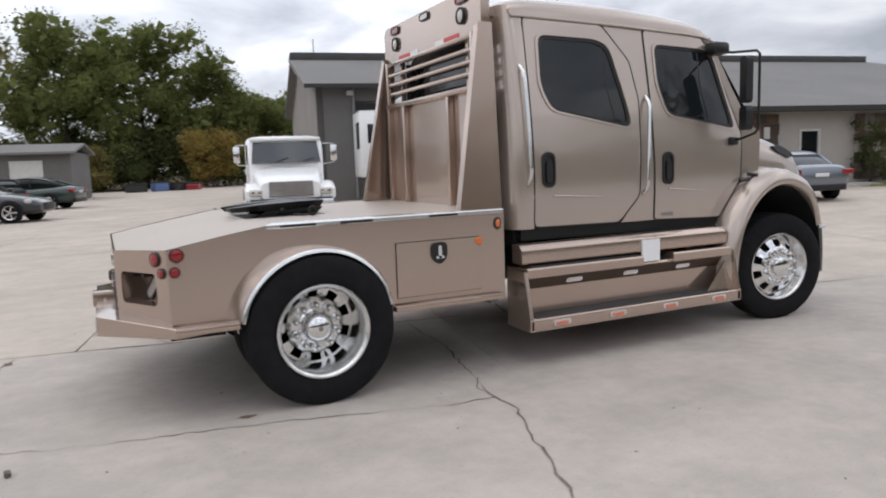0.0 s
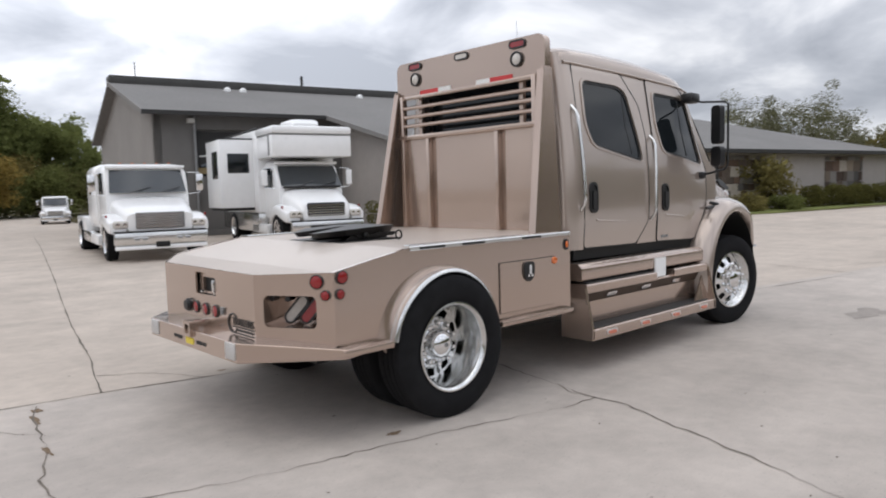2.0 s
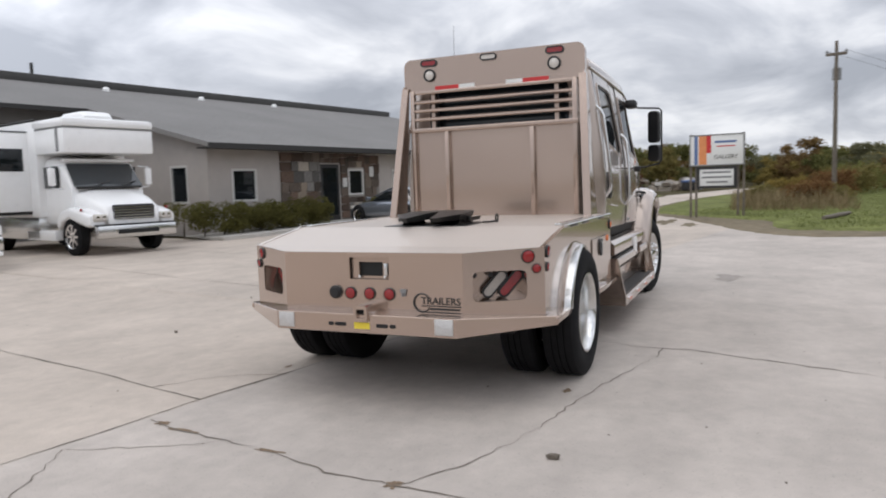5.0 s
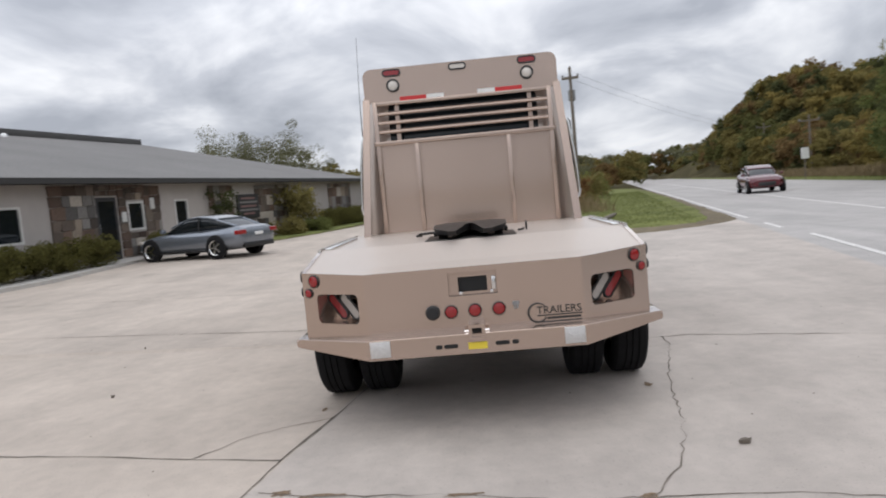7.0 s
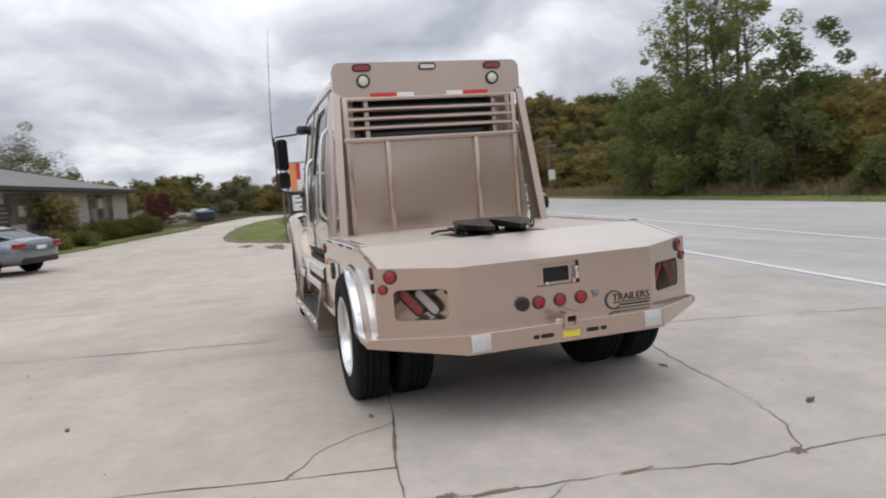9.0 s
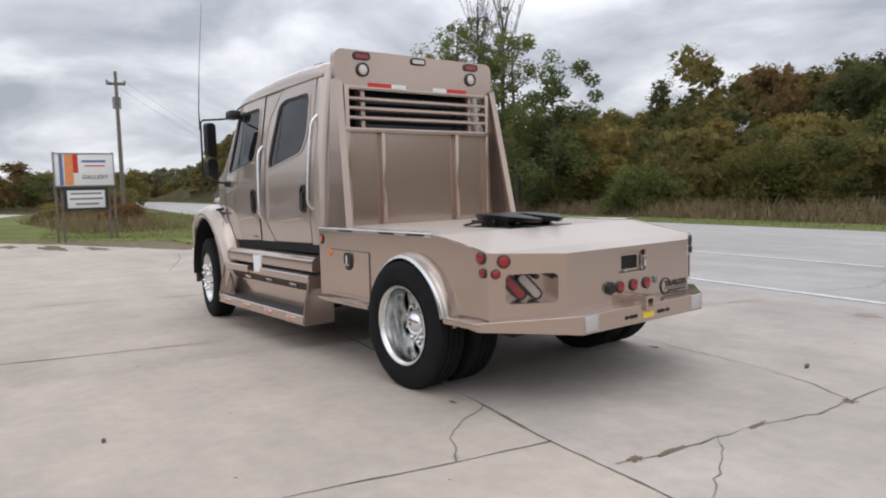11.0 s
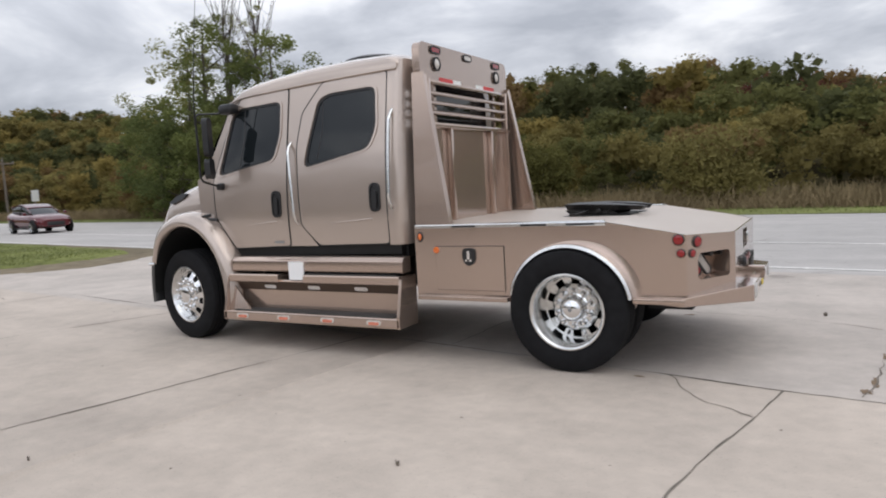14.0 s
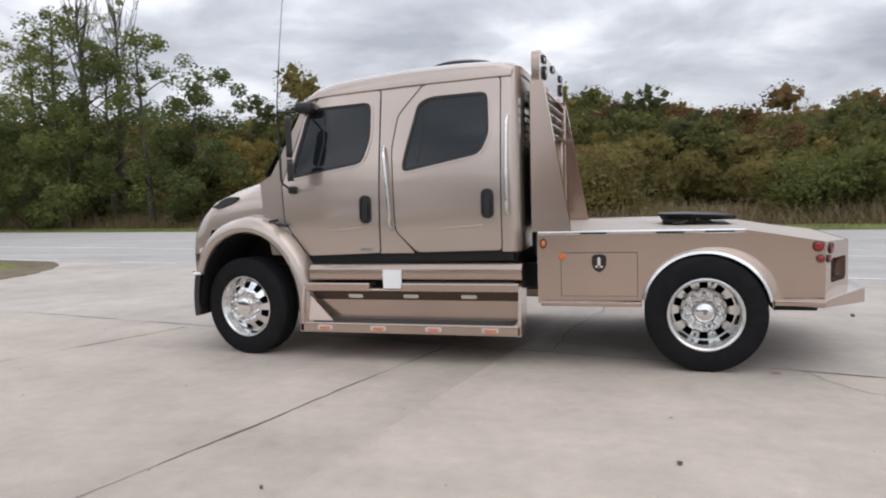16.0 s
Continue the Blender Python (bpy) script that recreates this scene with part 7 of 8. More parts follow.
def tree(name, label, x, y, tall, crown, seed, leaf, z=None, clumps=60, per=70, size=0.17, bare=0.25, lean=0.0, group="", thin=0.7, mass=0.0, twigs=0):
    """A tapered trunk with limbs, and a crown of leaf clumps about their ends."""
    rng = np.random.default_rng(seed)
    e = thing(name, label, "tree", group, m=pose(x, y, height(x, y) + hill(x, y) - 0.1 if z is None else z, 0, 0, float(rng.uniform(0, 360))))
    bm = bmesh.new()
    top = np.array([lean * tall, 0, tall * 0.86])
    r0 = 0.018 * tall
    axis = [np.array([lean * tall * t + 0.15 * math.sin(3 * t + seed), 0.15 * math.cos(2 * t + seed), tall * 0.86 * t]) for t in np.linspace(0, 1, 7)]
    add_tube(bm, [tuple(p) for p in axis], r0, 8, [r0 * (1 - 0.85 * t) for t in np.linspace(0, 1, 7)])
    centres, radii = [], []
    limbs = 11
    for k in range(limbs):
        t = bare + (0.97 - bare) * k / (limbs - 1)
        a = k * 2.4 + rng.uniform(-0.4, 0.4)
        o = np.array([np.interp(t, np.linspace(0, 1, 7), [p[i] for p in axis]) for i in range(3)])
        reach = crown * (0.35 + 0.75 * math.sin(math.pi * min(1, (t - bare) / (1 - bare) * 0.75 + 0.2))) * rng.uniform(0.75, 1.15)
        tip = o + np.array([math.cos(a) * reach, math.sin(a) * reach, reach * rng.uniform(0.25, 0.7)])
        mid = (o + tip) / 2 + np.array([0, 0, reach * 0.1])
        rr = r0 * 0.4 * (1 - 0.6 * t)
        add_tube(bm, [tuple(o), tuple(mid), tuple(tip)], rr, 6, [rr, rr * 0.6, rr * 0.15])
        for j in range(max(1, clumps // limbs)):
            f = rng.uniform(0.35, 1.1)
            centres.append(o + (tip - o) * f + rng.normal(size=3) * crown * 0.2)
            radii.append(crown * rng.uniform(0.16, 0.46) * thin / 0.7)
    for k in range(twigs):
        t = rng.uniform(0.55, 1.0)
        o = np.array([np.interp(t, np.linspace(0, 1, 7), [p[i] for p in axis]) for i in range(3)])
        a, up = rng.uniform(0, 6.28), tall * rng.uniform(0.12, 0.34)
        out = up * rng.uniform(0.15, 0.5)
        tip = o + np.array([math.cos(a) * out, math.sin(a) * out, up])
        mid = (o + tip) / 2 + rng.normal(size=3) * 0.12
        add_tube(bm, [tuple(o), tuple(mid), tuple(tip)], 0.03, 4, [0.032, 0.022, 0.008])
        for j in range(3):
            q = mid + (tip - mid) * rng.uniform(0, 0.7)
            add_tube(bm, [tuple(q), tuple(q + np.array([rng.normal(0, 0.35), rng.normal(0, 0.35), rng.uniform(0.4, 1.0)]))], 0.012, 3, [0.014, 0.006])
    part("trunk", bm, BARK, e, smooth=60)
    v = leaf_cloud(centres, radii, per, size, rng)
    if mass:
        v = np.concatenate([v, leaf_mass(centres, [r * mass for r in radii], rng)])
    ob = new("crown", quads_mesh("crown", v, leaf))
    ob.parent = e
    return e


def bush(name, label, x, y, w, tall, seed, leaf, per=60, size=0.06, z=None, category="bush", group=""):
    rng = np.random.default_rng(seed)
    e = thing(name, label, category, group, m=pose(x, y, (height(x, y) if z is None else z)))
    n = 26
    centres = [(rng.uniform(-w, w) * 0.6, rng.uniform(-w, w) * 0.6, tall * rng.uniform(0.2, 0.8)) for _ in range(n)]
    radii = [min(w, tall) * rng.uniform(0.28, 0.5) for _ in range(n)]
    for k in range(5):
        a = k * 1.3
        bm = tube([(0, 0, -0.05), (math.cos(a) * w * 0.25, math.sin(a) * w * 0.25, tall * 0.4), (math.cos(a) * w * 0.5, math.sin(a) * w * 0.5, tall * 0.75)], 0.02, 5, [0.03, 0.018, 0.006])
        part("stem", bm, BARK, e)
    ob = new("foliage", quads_mesh("foliage", np.concatenate([leaf_cloud(centres, radii, per, size, rng), leaf_mass(centres, [r * 0.62 for r in radii], rng)]), leaf))
    ob.parent = e
    return e


def hedge(label, s0, s1, d, deep, tall, seed, leaf=LEAF[6]):
    rng = np.random.default_rng(seed)
    e = thing("hedge", label, "hedge", m=SITE)
    n = int((s1 - s0) / 0.05)
    centres = [(rng.uniform(s0, s1), d + rng.uniform(-deep, deep) * 0.35, BASE + tall * rng.uniform(0.08, 0.76)) for _ in range(n)]
    radii = [rng.uniform(0.22, 0.36) for _ in range(n)]
    for k in range(max(2, int((s1 - s0) / 0.7))):
        s = s0 + 0.3 + 0.7 * k
        part("stem", tube([(s, d, BASE - 0.1), (s + 0.05, d, BASE + tall * 0.7)], 0.03, 5, [0.03, 0.01]), BARK, e)
    ob = new("foliage", quads_mesh("foliage", leaf_cloud(centres, radii, 210, 0.034, rng), leaf))
    ob.parent = e
    return e


hedge("clipped olive-green hedge before the windows", -5.3, 0.55, -0.95, 1.1, 1.0, 3)
hedge("small rounded hedge by the entrance", 3.2, 4.7, -0.75, 0.8, 0.8, 4)
hedge("long low hedge along the wing", 16.8, 28.2, -1.2, 1.0, 1.12, 5)
bush("vine", "yellowing climber against the stone pier", *site(15.2, -0.5).xy, 1.6, 2.6, 6, LEAF[1], 80, 0.07, category="vine")
bush("vine", "rusty climber on the dark stone", *site(8.7, -0.35).xy, 0.8, 2.7, 9, LEAF[3], 60, 0.045, category="vine")
cone = bush("shrub", "upright rusty maroon shrub at the end of the wing", *site(32.0, -0.5).xy, 1.6, 3.1, 7, LEAF[5], 190, 0.06)
for ob in cone.children:
    for v in ob.data.vertices:
        pull = 1.25 - 0.95 * max(0.0, v.co.z) / 3.1
        v.co.x *= pull
        v.co.y *= pull
for k, (s, d, w, t, m) in enumerate(((12.3, -1.5, 1.0, 0.9, 1), (14.5, -1.8, 1.1, 0.7, 0), (9.3, -1.1, 0.8, 0.8, 6))):
    bush("bush", "loose green planting by the wall", *site(s, d).xy, w, t, 20 + k, LEAF[m], 90, 0.05)

# far trees behind the yard, at the left of the workshop
for k, (s, d, t, c, m) in enumerate(((-27.5, 46, 14.5, 4.6, 0), (-22.0, 50, 15.4, 4.8, 0), (-33.5, 44, 13.5, 4.4, 1), (-17.5, 54, 11.8, 4.2, 0), (-13.0, 55, 9.2, 3.6, 3), (-39, 45, 12.5, 4.2, 0), (-45, 48, 12, 4.2, 1), (-9.5, 58, 8.6, 3.4, 0), (-30, 56, 15, 4.6, 0), (-50, 44, 12, 4.2, 0))):
    p = site(s, d)
    airy = s < -29
    tree("tree", "tall olive-green tree at the back of the yard", p.x, p.y, t, c, 100 + k, TREE_LEAF[(0, 0, 1, 0)[k % 4]] if m != 1 else LEAF[1], clumps=77 if airy else 110, per=110 if airy else 150, size=0.125, bare=0.12, group="trees behind the yard", mass=0.35 if airy else 0.8, thin=0.6 if airy else 0.75)
for k, (s, d, w, t, m) in enumerate(((-15.7, 43, 2.6, 5.2, 2), (-26, 42, 3.0, 4.2, 1), (-31, 41, 3.5, 4.5, 3), (-23, 44, 3, 4, 3), (-15.5, 46, 3, 4, 3), (-12, 48, 3, 4.5, 0), (-36, 41, 3.5, 5, 3))):
    p = site(s, d)
    bush("bush", "large yellow-green bush at the back of the yard", p.x, p.y, w, t, 140 + k, LEAF[m], 300, 0.10)
for k, s in enumerate((-53, -47.5, -42, -36.5, -31, -25.5, -20, -14.5, -9.5)):
    p = site(s, 49 + 1.5 * (k % 3))
    bush("bush", "dark green thicket under the trees", p.x, p.y, 4.2, 5.2 + 0.6 * (k % 2), 170 + k, RIDGE_LEAF[(3, 1, 0)[k % 3]], 260, 0.12)

# roadside trees and the wooded ridge
for k, (x, y, t, c, m, low) in enumerate(((37.5, -29.0, 13.6, 2.7, 1, 0.30), (34.0, -27.5, 14.6, 2.8, 0, 0.25), (31.5, -27.0, 12.0, 2.7, 0, 0.10), (41.0, -29.8, 10.4, 2.8, 1, 0.10), (29.0, -26.0, 10.6, 2.4, 2, 0.08), (26.5, -25.6, 11.6, 2.4, 0, 0.12), (22.5, -24.8, 7.6, 2.6, 2, 0.06), (35.5, -26.0, 7.0, 2.9, 2, 0.04), (31.0, -24.9, 6.4, 2.7, 0, 0.04), (39.0, -27.6, 7.6, 2.8, 0, 0.04))):
    tree("tree", "tall green roadside tree with an open crown", x, y, t, c, 200 + k, TREE_LEAF[m], clumps=44 if t > 9.5 else 55, per=120 if t > 9.5 else 150, size=0.085, bare=low, group="roadside trees", thin=0.52 if t > 9.5 else 0.56, mass=0.4 if t > 9.5 else 0.6)
for x, y, t, k in ((33.0, -28.6, 15.0, 0), (29.6, -27.4, 14.2, 1)):
    tree("tree", "tall bare tree with fine pale twigs above the others", x, y, t, 1.6, 230 + k, TREE_LEAF[1], clumps=22, per=60, size=0.07, bare=0.3, group="roadside trees", thin=0.5, twigs=34)


def woods(name, label, spots, seed, leaves, face=(-UY * 0.7, UX * 0.7, 0.7), share=(0.23, 0.31, 0.17, 0.15, 0.14)):
    """A mass of trees too far to count, one object of clumped leaves with trunks."""
    rng = np.random.default_rng(seed)
    vs, which = [], []
    for x, y, z, t, c, per, size, low in spots:
        n = 16 if low < 0.15 else 14
        ang = rng.uniform(0, 6.28, n)
        rad = c * rng.uniform(0.1, 0.95, n) ** 0.7
        cz = z + t * (low + (0.88 - low) * rng.uniform(0, 1, n) ** 0.8)
        shrink = 1 - 0.55 * np.clip((cz - z) / t - 0.55, 0, 1)
        centres = np.stack([x + np.cos(ang) * rad * shrink, y + np.sin(ang) * rad * shrink, cz], 1)
        radii = c * rng.uniform(0.28, 0.5, n)
        radii = radii * 0.88
        v = leaf_cloud(centres, radii, per, size, rng)
        # only the sides that face the road or the sky bear leaves worth building
        mid = v.reshape(-1, 4, 3).mean(1)
        off = mid - np.repeat(centres, per, 0)
        keep = off @ np.array(face) > -0.12 * np.repeat(radii, per)
        v = v.reshape(-1, 4, 3)[keep].reshape(-1, 3)
        v = np.concatenate([v, leaf_mass(centres, radii * 0.82, rng, n=52)])
        vs.append(v)
        which += [int(rng.choice(len(leaves), p=share))] * (len(v) // 4)
    mesh = quads_mesh(name, np.concatenate(vs), leaves)
    mesh.polygons.foreach_set("material_index", np.array(which, dtype=np.int32))
    return tagged(new(name, mesh), label, "woods", kind="stuff")


rngw = np.random.default_rng(5)
spots, rusty = [], []
for s in np.arange(-80, 246, 4.6):
    for d in (-39, -44, -50, -58, -67, -77, -88, -100, -113) if s < 52 else (-40.5, -43, -45.5, -48, -51, -54, -58.5, -66, -76):
        ss, dd = s + rngw.uniform(-2, 2), d + rngw.uniform(-2.5, 2.5)
        p = site(ss, dd)
        near = d > -53
        if d < -84 and s > 55:
            continue
        t = rngw.uniform(2.6, 4.2) if d > -40 else rngw.uniform(3.8, 5.6) if d > -52 else rngw.uniform(6.0, 8.4) * (1.18 if rngw.uniform() < 0.12 and -10 < s < 60 else 1.0)
        t *= (1 + 0.45 * ease(45, 120, s) * near) * (0.80 + 0.20 * ease(-6, 24, s)) * (1 + 0.26 * ease(-4, 12, s) * (1 - ease(40, 62, s))) * (1 - 0.22 * ease(130, 190, s))
        broad = rngw.uniform(1.8, 2.7) * (1 + 0.4 * ease(45, 90, s)) if near else rngw.uniform(3.2, 4.6)
        if near and ss < 70:
            per, leaf_size = 210, 0.070
        else:
            per, leaf_size = (210 if ss < 60 else 84 if ss < 100 else 46), 0.095 + 0.155 * ease(50, 130, ss)
        (rusty if d < -75 and -30 < s < 4 else spots).append((p.x, p.y, height(p.x, p.y) + hill(p.x, p.y), t, broad, per, leaf_size, 0.08 if d > -60 else 0.2))
for s in np.arange(-45, 42, 4.6):
    for d in (-54, -63):
        p = site(s + rngw.uniform(-2, 2), d + rngw.uniform(-2, 2))
        spots.append((p.x, p.y, height(p.x, p.y) + hill(p.x, p.y), rngw.uniform(4.5, 6.0), rngw.uniform(2.8, 3.6), 110, 0.13, 0.06))
woods("woods", "autumn woods of green, olive and rust on the ridge", spots, 6, RIDGE_LEAF)
woods("woods", "rust-red autumn trees high on the ridge", rusty, 7, [RIDGE_LEAF[4], LEAF[4], RIDGE_LEAF[1], LEAF[5]], share=(0.4, 0.2, 0.3, 0.1))
spots = []
for s in np.arange(56, 330, 7):
    for d in (4, 12, 22, 36):
        p = site(s + rngw.uniform(-3, 3), d + rngw.uniform(-3, 3) + 4 - 14 * ease(80, 150, s))
        spots.append((p.x, p.y, height(p.x, p.y), rngw.uniform(4, 7.0), rngw.uniform(2.4, 3.6), 54, 0.17, 0.12))
for s in (262, 270, 279, 290, 304):
    for d in np.arange(-58, 4, 7.0):
        p = site(s + rngw.uniform(-3, 3), d + rngw.uniform(-3, 3))
        spots.append((p.x, p.y, height(p.x, p.y) + hill(p.x, p.y), rngw.uniform(8, 12.5), rngw.uniform(4, 5.5), 70, 0.36, 0.12))
for d in np.arange(-19, 6, 4.0):
    for s in (92, 103, 118):
        p = site(s + rngw.uniform(-3, 3), d)
        spots.append((p.x, p.y, 0, rngw.uniform(3.5, 6.5), rngw.uniform(2.4, 3.4), 80, 0.14, 0.12))
woods("far_woods", "low hazy treeline beyond the drive", spots, 8, [HAZE_LEAF, RIDGE_LEAF[1], RIDGE_LEAF[2], RIDGE_LEAF[0], RIDGE_LEAF[4]], (-UX * 0.6 + UY * 0.4, -UY * 0.6 - UX * 0.4, 0.6))


def weeds(name, label, spots, seed, mat, wide=0.022):
    """Upright dry stalks and blades, many to the metre."""
    rng = np.random.default_rng(seed)
    p = np.asarray(spots, float)
    n = len(p)
    a = rng.uniform(0, 6.28, n)
    h = p[:, 3] * rng.uniform(0.5, 1.2, n)
    w = wide * rng.uniform(0.5, 1.5, n)
    side = np.stack([np.cos(a), np.sin(a), 0 * a], 1) * w[:, None]
    tip = p[:, :3] + np.stack([rng.normal(0, 0.36, n) * h, rng.normal(0, 0.36, n) * h, h * rng.uniform(0.75, 1.0, n)], 1)
    quad = np.stack([p[:, :3] - side, p[:, :3] + side, tip + side * 0.5, tip - side * 0.5], 1)
    return tagged(new(name, quads_mesh(name, quad.reshape(-1, 3), mat)), label, "weeds", kind="stuff")


def scatter(s0, s1, d0, d1, count, tall, rng):
    out = []
    for _ in range(count):
        p = site(rng.uniform(s0, s1), rng.uniform(d0, d1))
        out.append((p.x, p.y, height(p.x, p.y) + hill(p.x, p.y) - 0.05, tall * rng.uniform(0.6, 1.1)))
    return out


weeds("tall_weeds", "tall dry straw-coloured weeds along the verge", scatter(-50, 80, -39, -34.2, 44000, 0.8, rngw) + scatter(-50, 80, -36, -33.8, 22000, 0.4, rngw), 41, STRAW, 0.013)
weeds("verge_blades", "short green grass of the verge", scatter(-40, 60, -33.9, -31, 20000, 0.13, rngw), 42, BLADE, 0.012)
isle = []
for _ in range(70000):
    x, y = rngw.uniform(14.5, 60), rngw.uniform(-15, 1.3)
    s_, d_ = site_of(x, y)
    if -18.6 < d_ < -11.0 + 0.03 * s_ and x > 15.2 and y < (-3.3 if x < 19.3 else -3.0 + 0.75 * (x - 19.3) if x < 24.5 else 1.3):
        isle.append((x, y, height(x, y) + 0.05, 0.065))
weeds("island_blades", "short green blades on the island", isle, 43, BLADE, 0.009)

log = thing("log", "weathered grey log lying on the island grass", "log")
part("log", tube([(18.6, -4.2, 0.13), (20.0, -4.75, 0.14), (21.6, -5.2, 0.13)], 0.07, 10, [0.06, 0.075, 0.05]), POLE, log)
weeds("island_weeds", "dry tan weeds in the island grass", [(x, y, height(x, y) + 0.04, rngw.uniform(0.35, 0.9)) for x, y in zip(rngw.uniform(25, 42, 4200), rngw.uniform(-6.0, -1.4, 4200))], 44, STRAW, 0.010)

# ---- the roadside sign, poles and the far end of the yard ----
board = thing("roadside_sign", "white roadside sign with orange panel over a letter board", "sign", m=pose(21.75, -1.08, 0.11, 0, 0, -94) @ Matrix.Diagonal((0.93, 0.93, 0.95, 1)))
# local x runs along the face
SX = 0.95
for x in (-SX, -SX + 0.2, SX - 0.2, SX):
    part("post", box(x - 0.04, x + 0.04, -0.04, 0.04, -0.15, 3.02 if abs(x) > 0.9 else 1.84, 0.01), POLE, board)
frame_top = part("upper_panel", box(-SX, SX, -0.13, -0.05, 1.86, 2.96, 0.015), WHITE_TAPE, board)
part("panel_frame", skin([(-SX - 0.03, 1.83), (SX + 0.03, 1.83), (SX + 0.03, 2.99), (-SX - 0.03, 2.99)], [(-SX + 0.01, 1.87), (SX - 0.01, 1.87), (SX - 0.01, 2.95), (-SX + 0.01, 2.95)], lambda u, v, w: Vector((u, -0.15 - w, v)), 0.10, 1, 4), GREY_TRIM, frame_top, smooth=10)
SIGN_BLUE = material("sign_blue", (0.10, 0.16, 0.33), 0.5)
SIGN_ORANGE = material("sign_orange", (0.72, 0.27, 0.10), 0.5)
for x0, x1, z0, z1, mat in ((-0.80, -0.68, 1.88, 2.94, SIGN_BLUE), (-0.64, -0.36, 1.88, 2.94, SIGN_ORANGE), (-0.36, -0.20, 2.30, 2.94, RED_TAPE), (-0.08, 0.70, 2.66, 2.74, SIGN_BLUE), (0.0, 0.66, 2.52, 2.56, RED_TAPE)):
    part("panel_colour", box(x0, x1, -0.137, -0.13, z0, z1), mat, frame_top)
lettering("GALLERY", 0.21, Matrix.Translation((0.33, -0.138, 2.08)) @ Matrix.Rotation(radians(90), 4, "X"), LETTER, frame_top)
low = part("letter_board", box(-0.66, 0.66, -0.13, -0.05, 1.04, 1.74, 0.01), WHITE_TAPE, board)
part("board_frame", skin([(-0.72, 0.99), (0.72, 0.99), (0.72, 1.80), (-0.72, 1.80)], [(-0.61, 1.08), (0.61, 1.08), (0.61, 1.70), (-0.61, 1.70)], lambda u, v, w: Vector((u, -0.15 - w, v)), 0.10, 1, 4), FASCIA, low, smooth=10)
for z, a, b in ((1.58, -0.5, 0.5), (1.40, -0.54, 0.54), (1.22, -0.36, 0.4)):
    part("letter_row", box(a, b, -0.135, -0.13, z - 0.035, z + 0.035), GREY_TRIM, low)


def utility_pole(x, y, tall, arm=2.2, extra=True):
    e = thing("utility_pole", "weathered wooden utility pole with a crossarm", "pole", "utility poles", m=pose(x, y, height(x, y) + hill(x, y), 0, 0, -10.7))
    part("pole", tube([(0, 0, -0.2), (0, 0, tall * 0.5), (0, 0, tall)], 0.11, 10, [0.13, 0.11, 0.08]), POLE, e)
    part("crossarm", box(-0.06, 0.06, -arm / 2, arm / 2, tall - 0.75, tall - 0.6, 0.01), POLE, e)
    for k in (-0.45, 0.0, 0.45):
        part("insulator", lathe([(0, 0.05), (0.06, 0.07), (0.14, 0.03), (0.16, 0.0)], 10, "z", (0, k * arm, tall - 0.6)), GREY_TRIM, e)
    if extra:
        part("transformer", lathe([(0, 0.18), (0.02, 0.22), (0.62, 0.22), (0.68, 0.1)], 14, "z", (0.34, 0, tall - 2.0)), GREY_TRIM, e, "grey transformer can")
    return e


utility_pole(38.0, -6.2, 8.4, 1.0)
utility_pole(76.0, -37.6, 6.6, extra=False)
utility_pole(112.0, -47.0, 7.5, extra=False)
rs = thing("road_sign", "small pale road sign on a thin post across the road", "sign", m=pose(51.0, -25.6, 0, 0, 0, 20))
part("post", box(-0.03, 0.03, -0.03, 0.03, -0.1, 2.5), POLE, rs)
part("plate", prism(rounded(-0.38, 0.38, 1.65, 2.5, 0.05), lambda u, v, w: Vector((-0.05 - w, u, v)), 0.02), WHITE_TAPE, rs)

# wires from pole to pole
bm = bmesh.new()
for off in (-0.9, 0.9):
    a, b = Vector((38.0, -6.2 + off * 0.5, 7.9)), Vector((112.0, -47.0 + off, 7.0))
    add_tube(bm, [tuple(a.lerp(b, t) - Vector((0, 0, 3.0 * t * (1 - t)))) for t in np.linspace(0, 1, 12)], 0.007, 4)
wire = part("power_lines", bm, STEEL, None)
tagged(wire, "thin dark power lines between the poles", "wire")

# low grey shed and the cars before it at the far end of the yard
shed = thing("shed", "long low grey shed with pale roller doors", "shed", m=pose(-2.1, 41.5, 0.25, 0, 0, 172))
part("wall", box(0, 16, -3.0, 3.0, -0.2, 2.55, 0.02), SIDING_DARK, shed)
slab("roof", [(-0.3, 3.5, 2.55), (16.3, 3.5, 2.55), (16.3, 0, 3.1), (-0.3, 0, 3.1)], 0.12, ROOFING, shed)
slab("roof", [(-0.3, -3.5, 2.55), (16.3, -3.5, 2.55), (16.3, -0.01, 3.1), (-0.3, -0.01, 3.1)], 0.12, ROOFING, shed)
for x in (1.4, 3.9, 6.4, 8.9):
    part("roller_door", box(x, x + 1.6, 2.99, 3.05, 0.0, 2.1, 0.01), FRAME, shed, "pale roller door")
CAR_GREEN = material("dark_green_car_paint", (0.03, 0.05, 0.045), 0.3, 0.3, 0.8, 0.03, 400)
for nm, lab, x, y, hx, hy, paint, style in (("estate_car", "black estate car with red tail lamps parked in the yard", -4.75, 25.6, -0.62, 0.78, CAR_DARK, "hatch"), ("saloon_car", "dark green car parked by the shed", -2.9, 29.6, -0.95, 0.3, CAR_GREEN, "coupe"), ("saloon_car", "dark grey car parked in the yard", -6.1, 21.6, 0.95, -0.3, CAR_DARK, "coupe")):
    car(nm, lab, facing(x, y, height(x, y), hx, hy), paint, style=style)
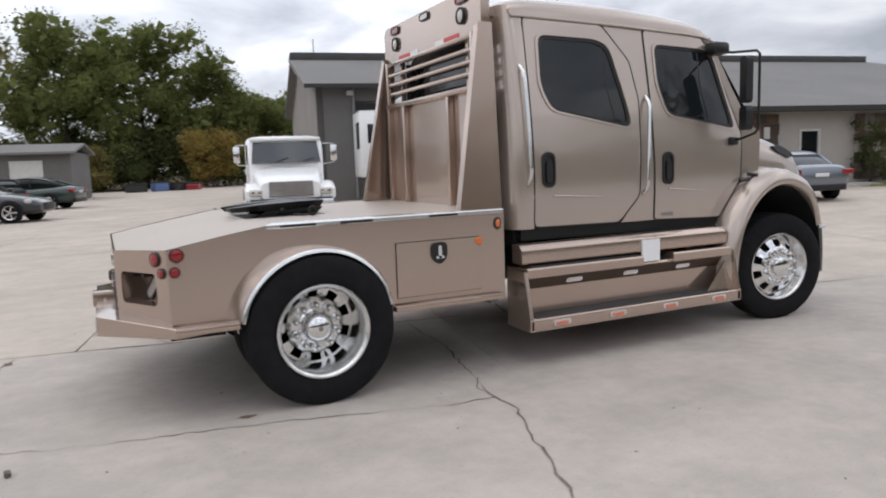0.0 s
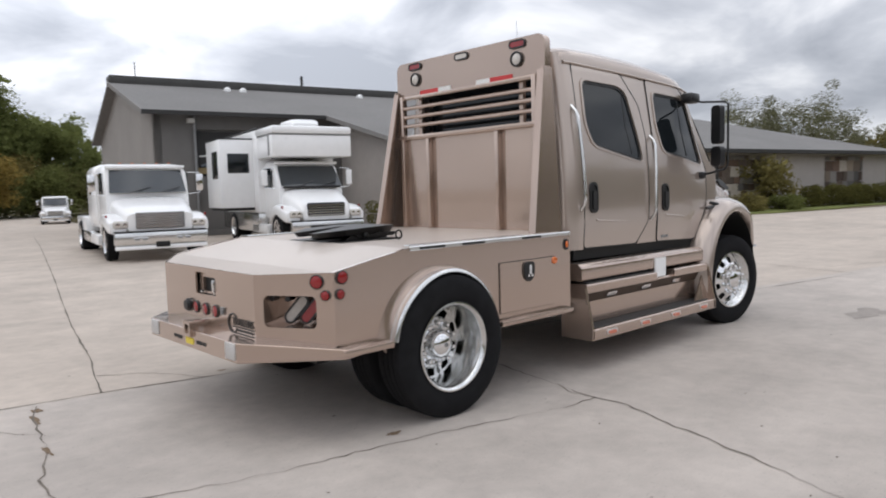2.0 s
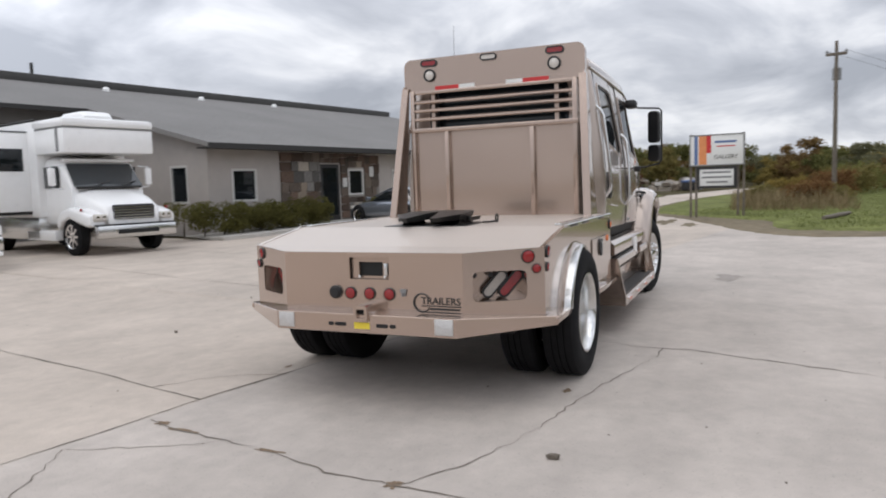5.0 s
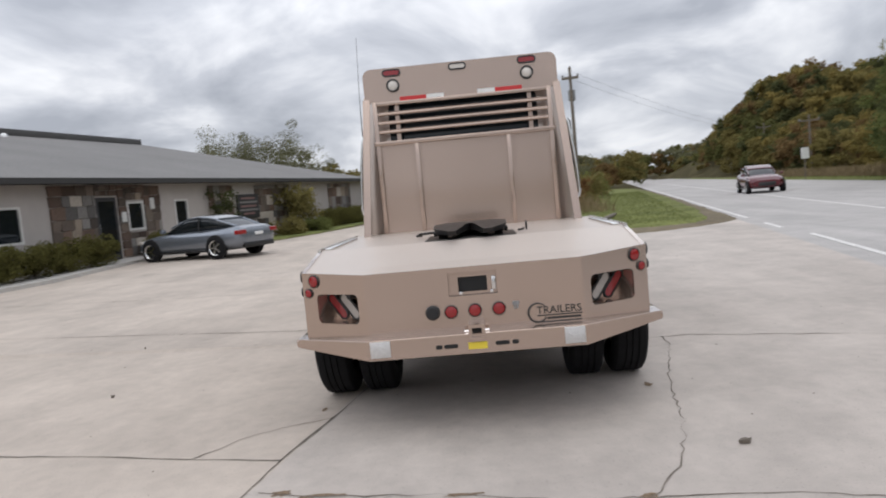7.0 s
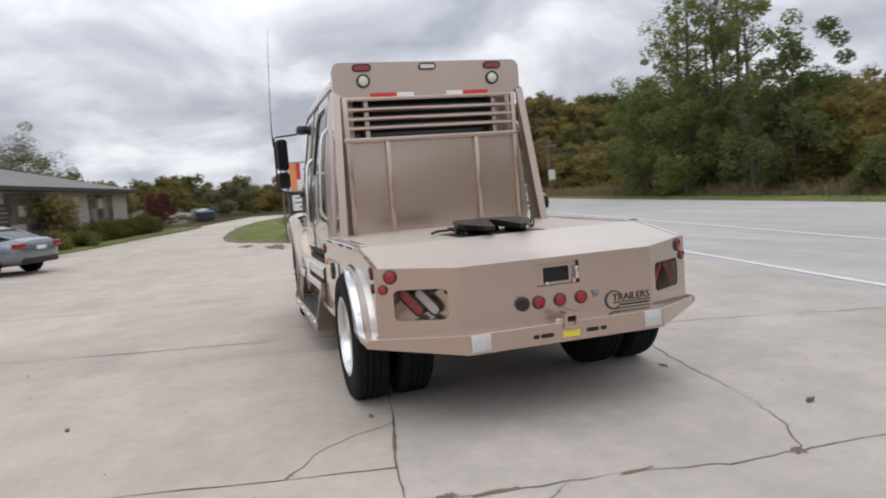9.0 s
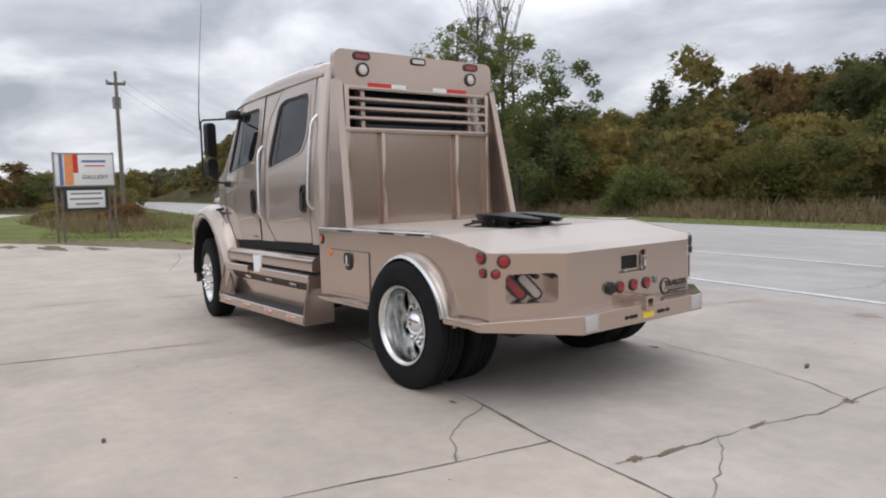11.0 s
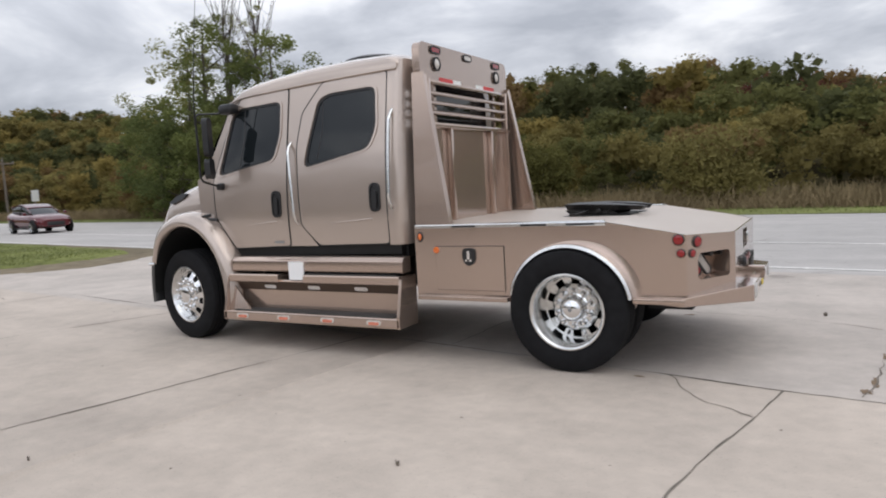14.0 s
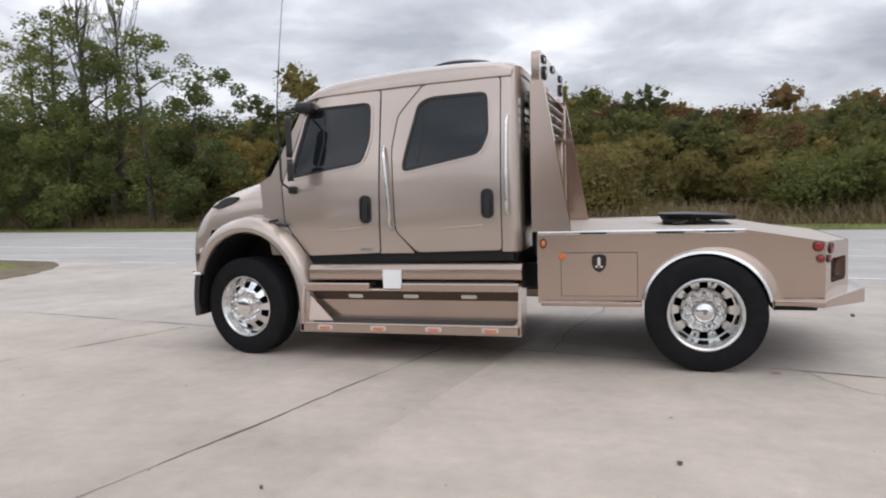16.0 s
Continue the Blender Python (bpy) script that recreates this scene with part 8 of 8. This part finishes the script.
for k, (x, y, w, t, mat) in enumerate(((1.2, 52.0, 1.0, 0.7, FASCIA), (2.9, 52.5, 0.7, 0.8, SIGN_BLUE), (4.4, 53.0, 0.9, 0.7, FASCIA), (5.4, 52.6, 0.6, 0.6, RED_DARK))):
    w, t = w * 0.75, t * 0.8
    b = thing("storage_bin", "dark storage bin at the back of the yard" if mat is not SIGN_BLUE else "blue covered bin at the back of the yard", "bin", m=pose(x, y, height(x, y), 0, 0, 20 * k))
    part("body", box(-w, w, -0.5, 0.5, 0, t, 0.06), mat, b)
    part("lid", box(-w - 0.04, w + 0.04, -0.55, 0.55, t, t + 0.08, 0.03), FASCIA, b)
far_truck = copy_thing(hauler, facing(8.3, 41.8, 0.07, -0.25, -0.97) @ Matrix.Diagonal((0.74, 0.74, 0.72, 1)))
tagged(far_truck, "small white truck parked far back in the yard", "truck")

# rubble heaps and stored things beyond the drive
rub = random.Random(9)
for k, (s, d, w, t) in enumerate(((57, 4.6, 2.0, 0.9), (61, 3.0, 2.4, 1.1), (65, 4.4, 2.6, 1.3), (68, 8.0, 3.0, 1.3), (70, 12.0, 3.4, 1.5))):
    p = site(s, d)
    b = thing("rubble_heap", "tan heap of broken rubble beside the drive", "rubble", "rubble heaps", m=pose(p.x, p.y, height(p.x, p.y), 0, 0, 37 * k))
    for j in range(16):
        f = rub.random()
        r = w * (1 - 0.85 * f) * rub.uniform(0.3, 1.0)
        a = rub.uniform(0, 6.28)
        q = rub.uniform(0.18, 0.42)
        bm = box(-q * 1.4, q * 1.4, -q, q, -q * 0.7, q * 0.7, 0.05)
        for v in bm.verts:
            v.co += Vector((rub.uniform(-0.08, 0.08), rub.uniform(-0.08, 0.08), rub.uniform(-0.06, 0.06)))
        bm.transform(Matrix.Translation((r * math.cos(a), r * math.sin(a), max(q * 0.5, t * f))) @ Matrix.Rotation(rub.uniform(0, 3), 4, "Z") @ Matrix.Rotation(rub.uniform(-0.5, 0.5), 4, "X"))
        part("block", bm, (KERB, STONE_TAN, STONE_LIGHT)[j % 3], b)
p = site(59.2, 2.4)
tarp = thing("covered_bin", "blue covered bin beside the rubble", "bin", m=pose(p.x, p.y, height(p.x, p.y), 0, 0, 15))
part("body", box(-1.3, 1.3, -0.7, 0.7, 0, 0.8, 0.06), FASCIA, tarp)
part("cover", box(-1.36, 1.36, -0.76, 0.76, 0.8, 1.05, 0.1), SIGN_BLUE, tarp, "blue tarpaulin cover")

# trees past the end of the wing
for k, (x, y, t, c) in enumerate(((60.0, 19.5, 8.2, 3.8), (66.0, 18.5, 6.6, 3.0), (56.5, 21.0, 7.6, 3.4))):
    tree("tree", "thin-leaved tree beyond the office wing", x, y, t, c, 260 + k, HAZE_LEAF, clumps=88, per=170, size=0.07, bare=0.3, group="trees beyond the wing", thin=0.62)
# autumn scrub on the island and by the sign
for k, (x, y, w, t, m) in enumerate(((45.0, -6.5, 2.0, 1.8, 4), (49.0, -8.0, 2.4, 2.2, 1), (42.0, -4.0, 1.6, 1.3, 2), (54.0, -9.0, 2.5, 2.4, 0), (60.0, -10.5, 2.5, 2.0, 4), (39.0, -2.5, 1.2, 0.9, 1), (32.0, -4.6, 1.3, 1.1, 4), (35.0, -5.6, 1.5, 1.0, 1))):
    bush("bush", "rust and olive scrub on the island", x, y, w, t, 280 + k, LEAF[m], 200, 0.05)
for k, (s, d, w, t, m) in enumerate(((8.0, -35.4, 2.0, 2.2, 0), (26.0, -35.6, 1.8, 2.0, 1), (14.0, -36.6, 2.2, 2.6, 6), (-6.0, -37.0, 2.4, 3.0, 1), (-14.0, -36.6, 2.2, 2.4, 0), (2.0, -37.0, 2.0, 3.2, 6), (34.0, -35.9, 2.0, 2.2, 1))):
    p = site(s, d)
    bush("bush", "yellow-green roadside bush among the weeds", p.x, p.y, w, t, 320 + k, LEAF[m], 280, 0.065)

# ---- stone veneer of the wing: each stone a block of its own ----
stone_meshes = []
rs_ = random.Random(77)
for k in range(10):
    bm = box(-0.5, 0.5, -0.5, 0.5, -0.5, 0.5)
    for v in bm.verts:
        v.co += Vector((rs_.uniform(-0.05, 0.05), rs_.uniform(-0.1, 0.1), rs_.uniform(-0.05, 0.05)))
    mesh = bpy.data.meshes.new("stone")
    bm.to_mesh(mesh)
    bm.free()
    mesh.materials.append((STONE, STONE, STONE_RUST, STONE_GREY, STONE_GREY, STONE_TAN, STONE, STONE_RUST, STONE_LIGHT, STONE_LIGHT)[k])
    stone_meshes.append(mesh)
for s0, s1, z0, z1, cell in ((-0.4, 1.5, BASE + 0.05, 2.78, 0.36), (1.5, 2.55, 2.42, 2.78, 0.2), (2.6, 3.0, BASE + 0.05, 2.78, 0.3), (3.0, 3.96, 2.26, 2.78, 0.25), (3.0, 3.96, BASE + 0.05, 1.14, 0.32), (3.96, 4.85, BASE + 0.05, 2.78, 0.34), (8.1, 10.0, 0.4, 2.7, 0.36), (12.0, 15.6, 0.4, 2.7, 0.42), (20.7, 24.2, 1.0, 2.7, 0.48)):
    z = z0
    while z < z1 - 0.05:
        h = min(z1 - z, cell * rs_.uniform(0.7, 1.2))
        s = s0
        while s < s1 - 0.05:
            w = min(s1 - s, cell * rs_.uniform(0.8, 1.6))
            if s1 - s - w < 0.1:
                w = s1 - s
            ob = new("stone", stone_meshes[rs_.choice((0, 1, 2, 7)) if z > 2.3 and s0 < 5 else rs_.randrange(8) if rs_.random() < 0.88 else 8 + rs_.randrange(2)])
            ob.matrix_basis = Matrix.Translation((s + w / 2, -0.02, z + h / 2)) @ Matrix.Diagonal((w - 0.012, 0.07 * rs_.uniform(0.7, 1.3), h - 0.012, 1))
            ob.parent = front_wall
            s += w
        z += h
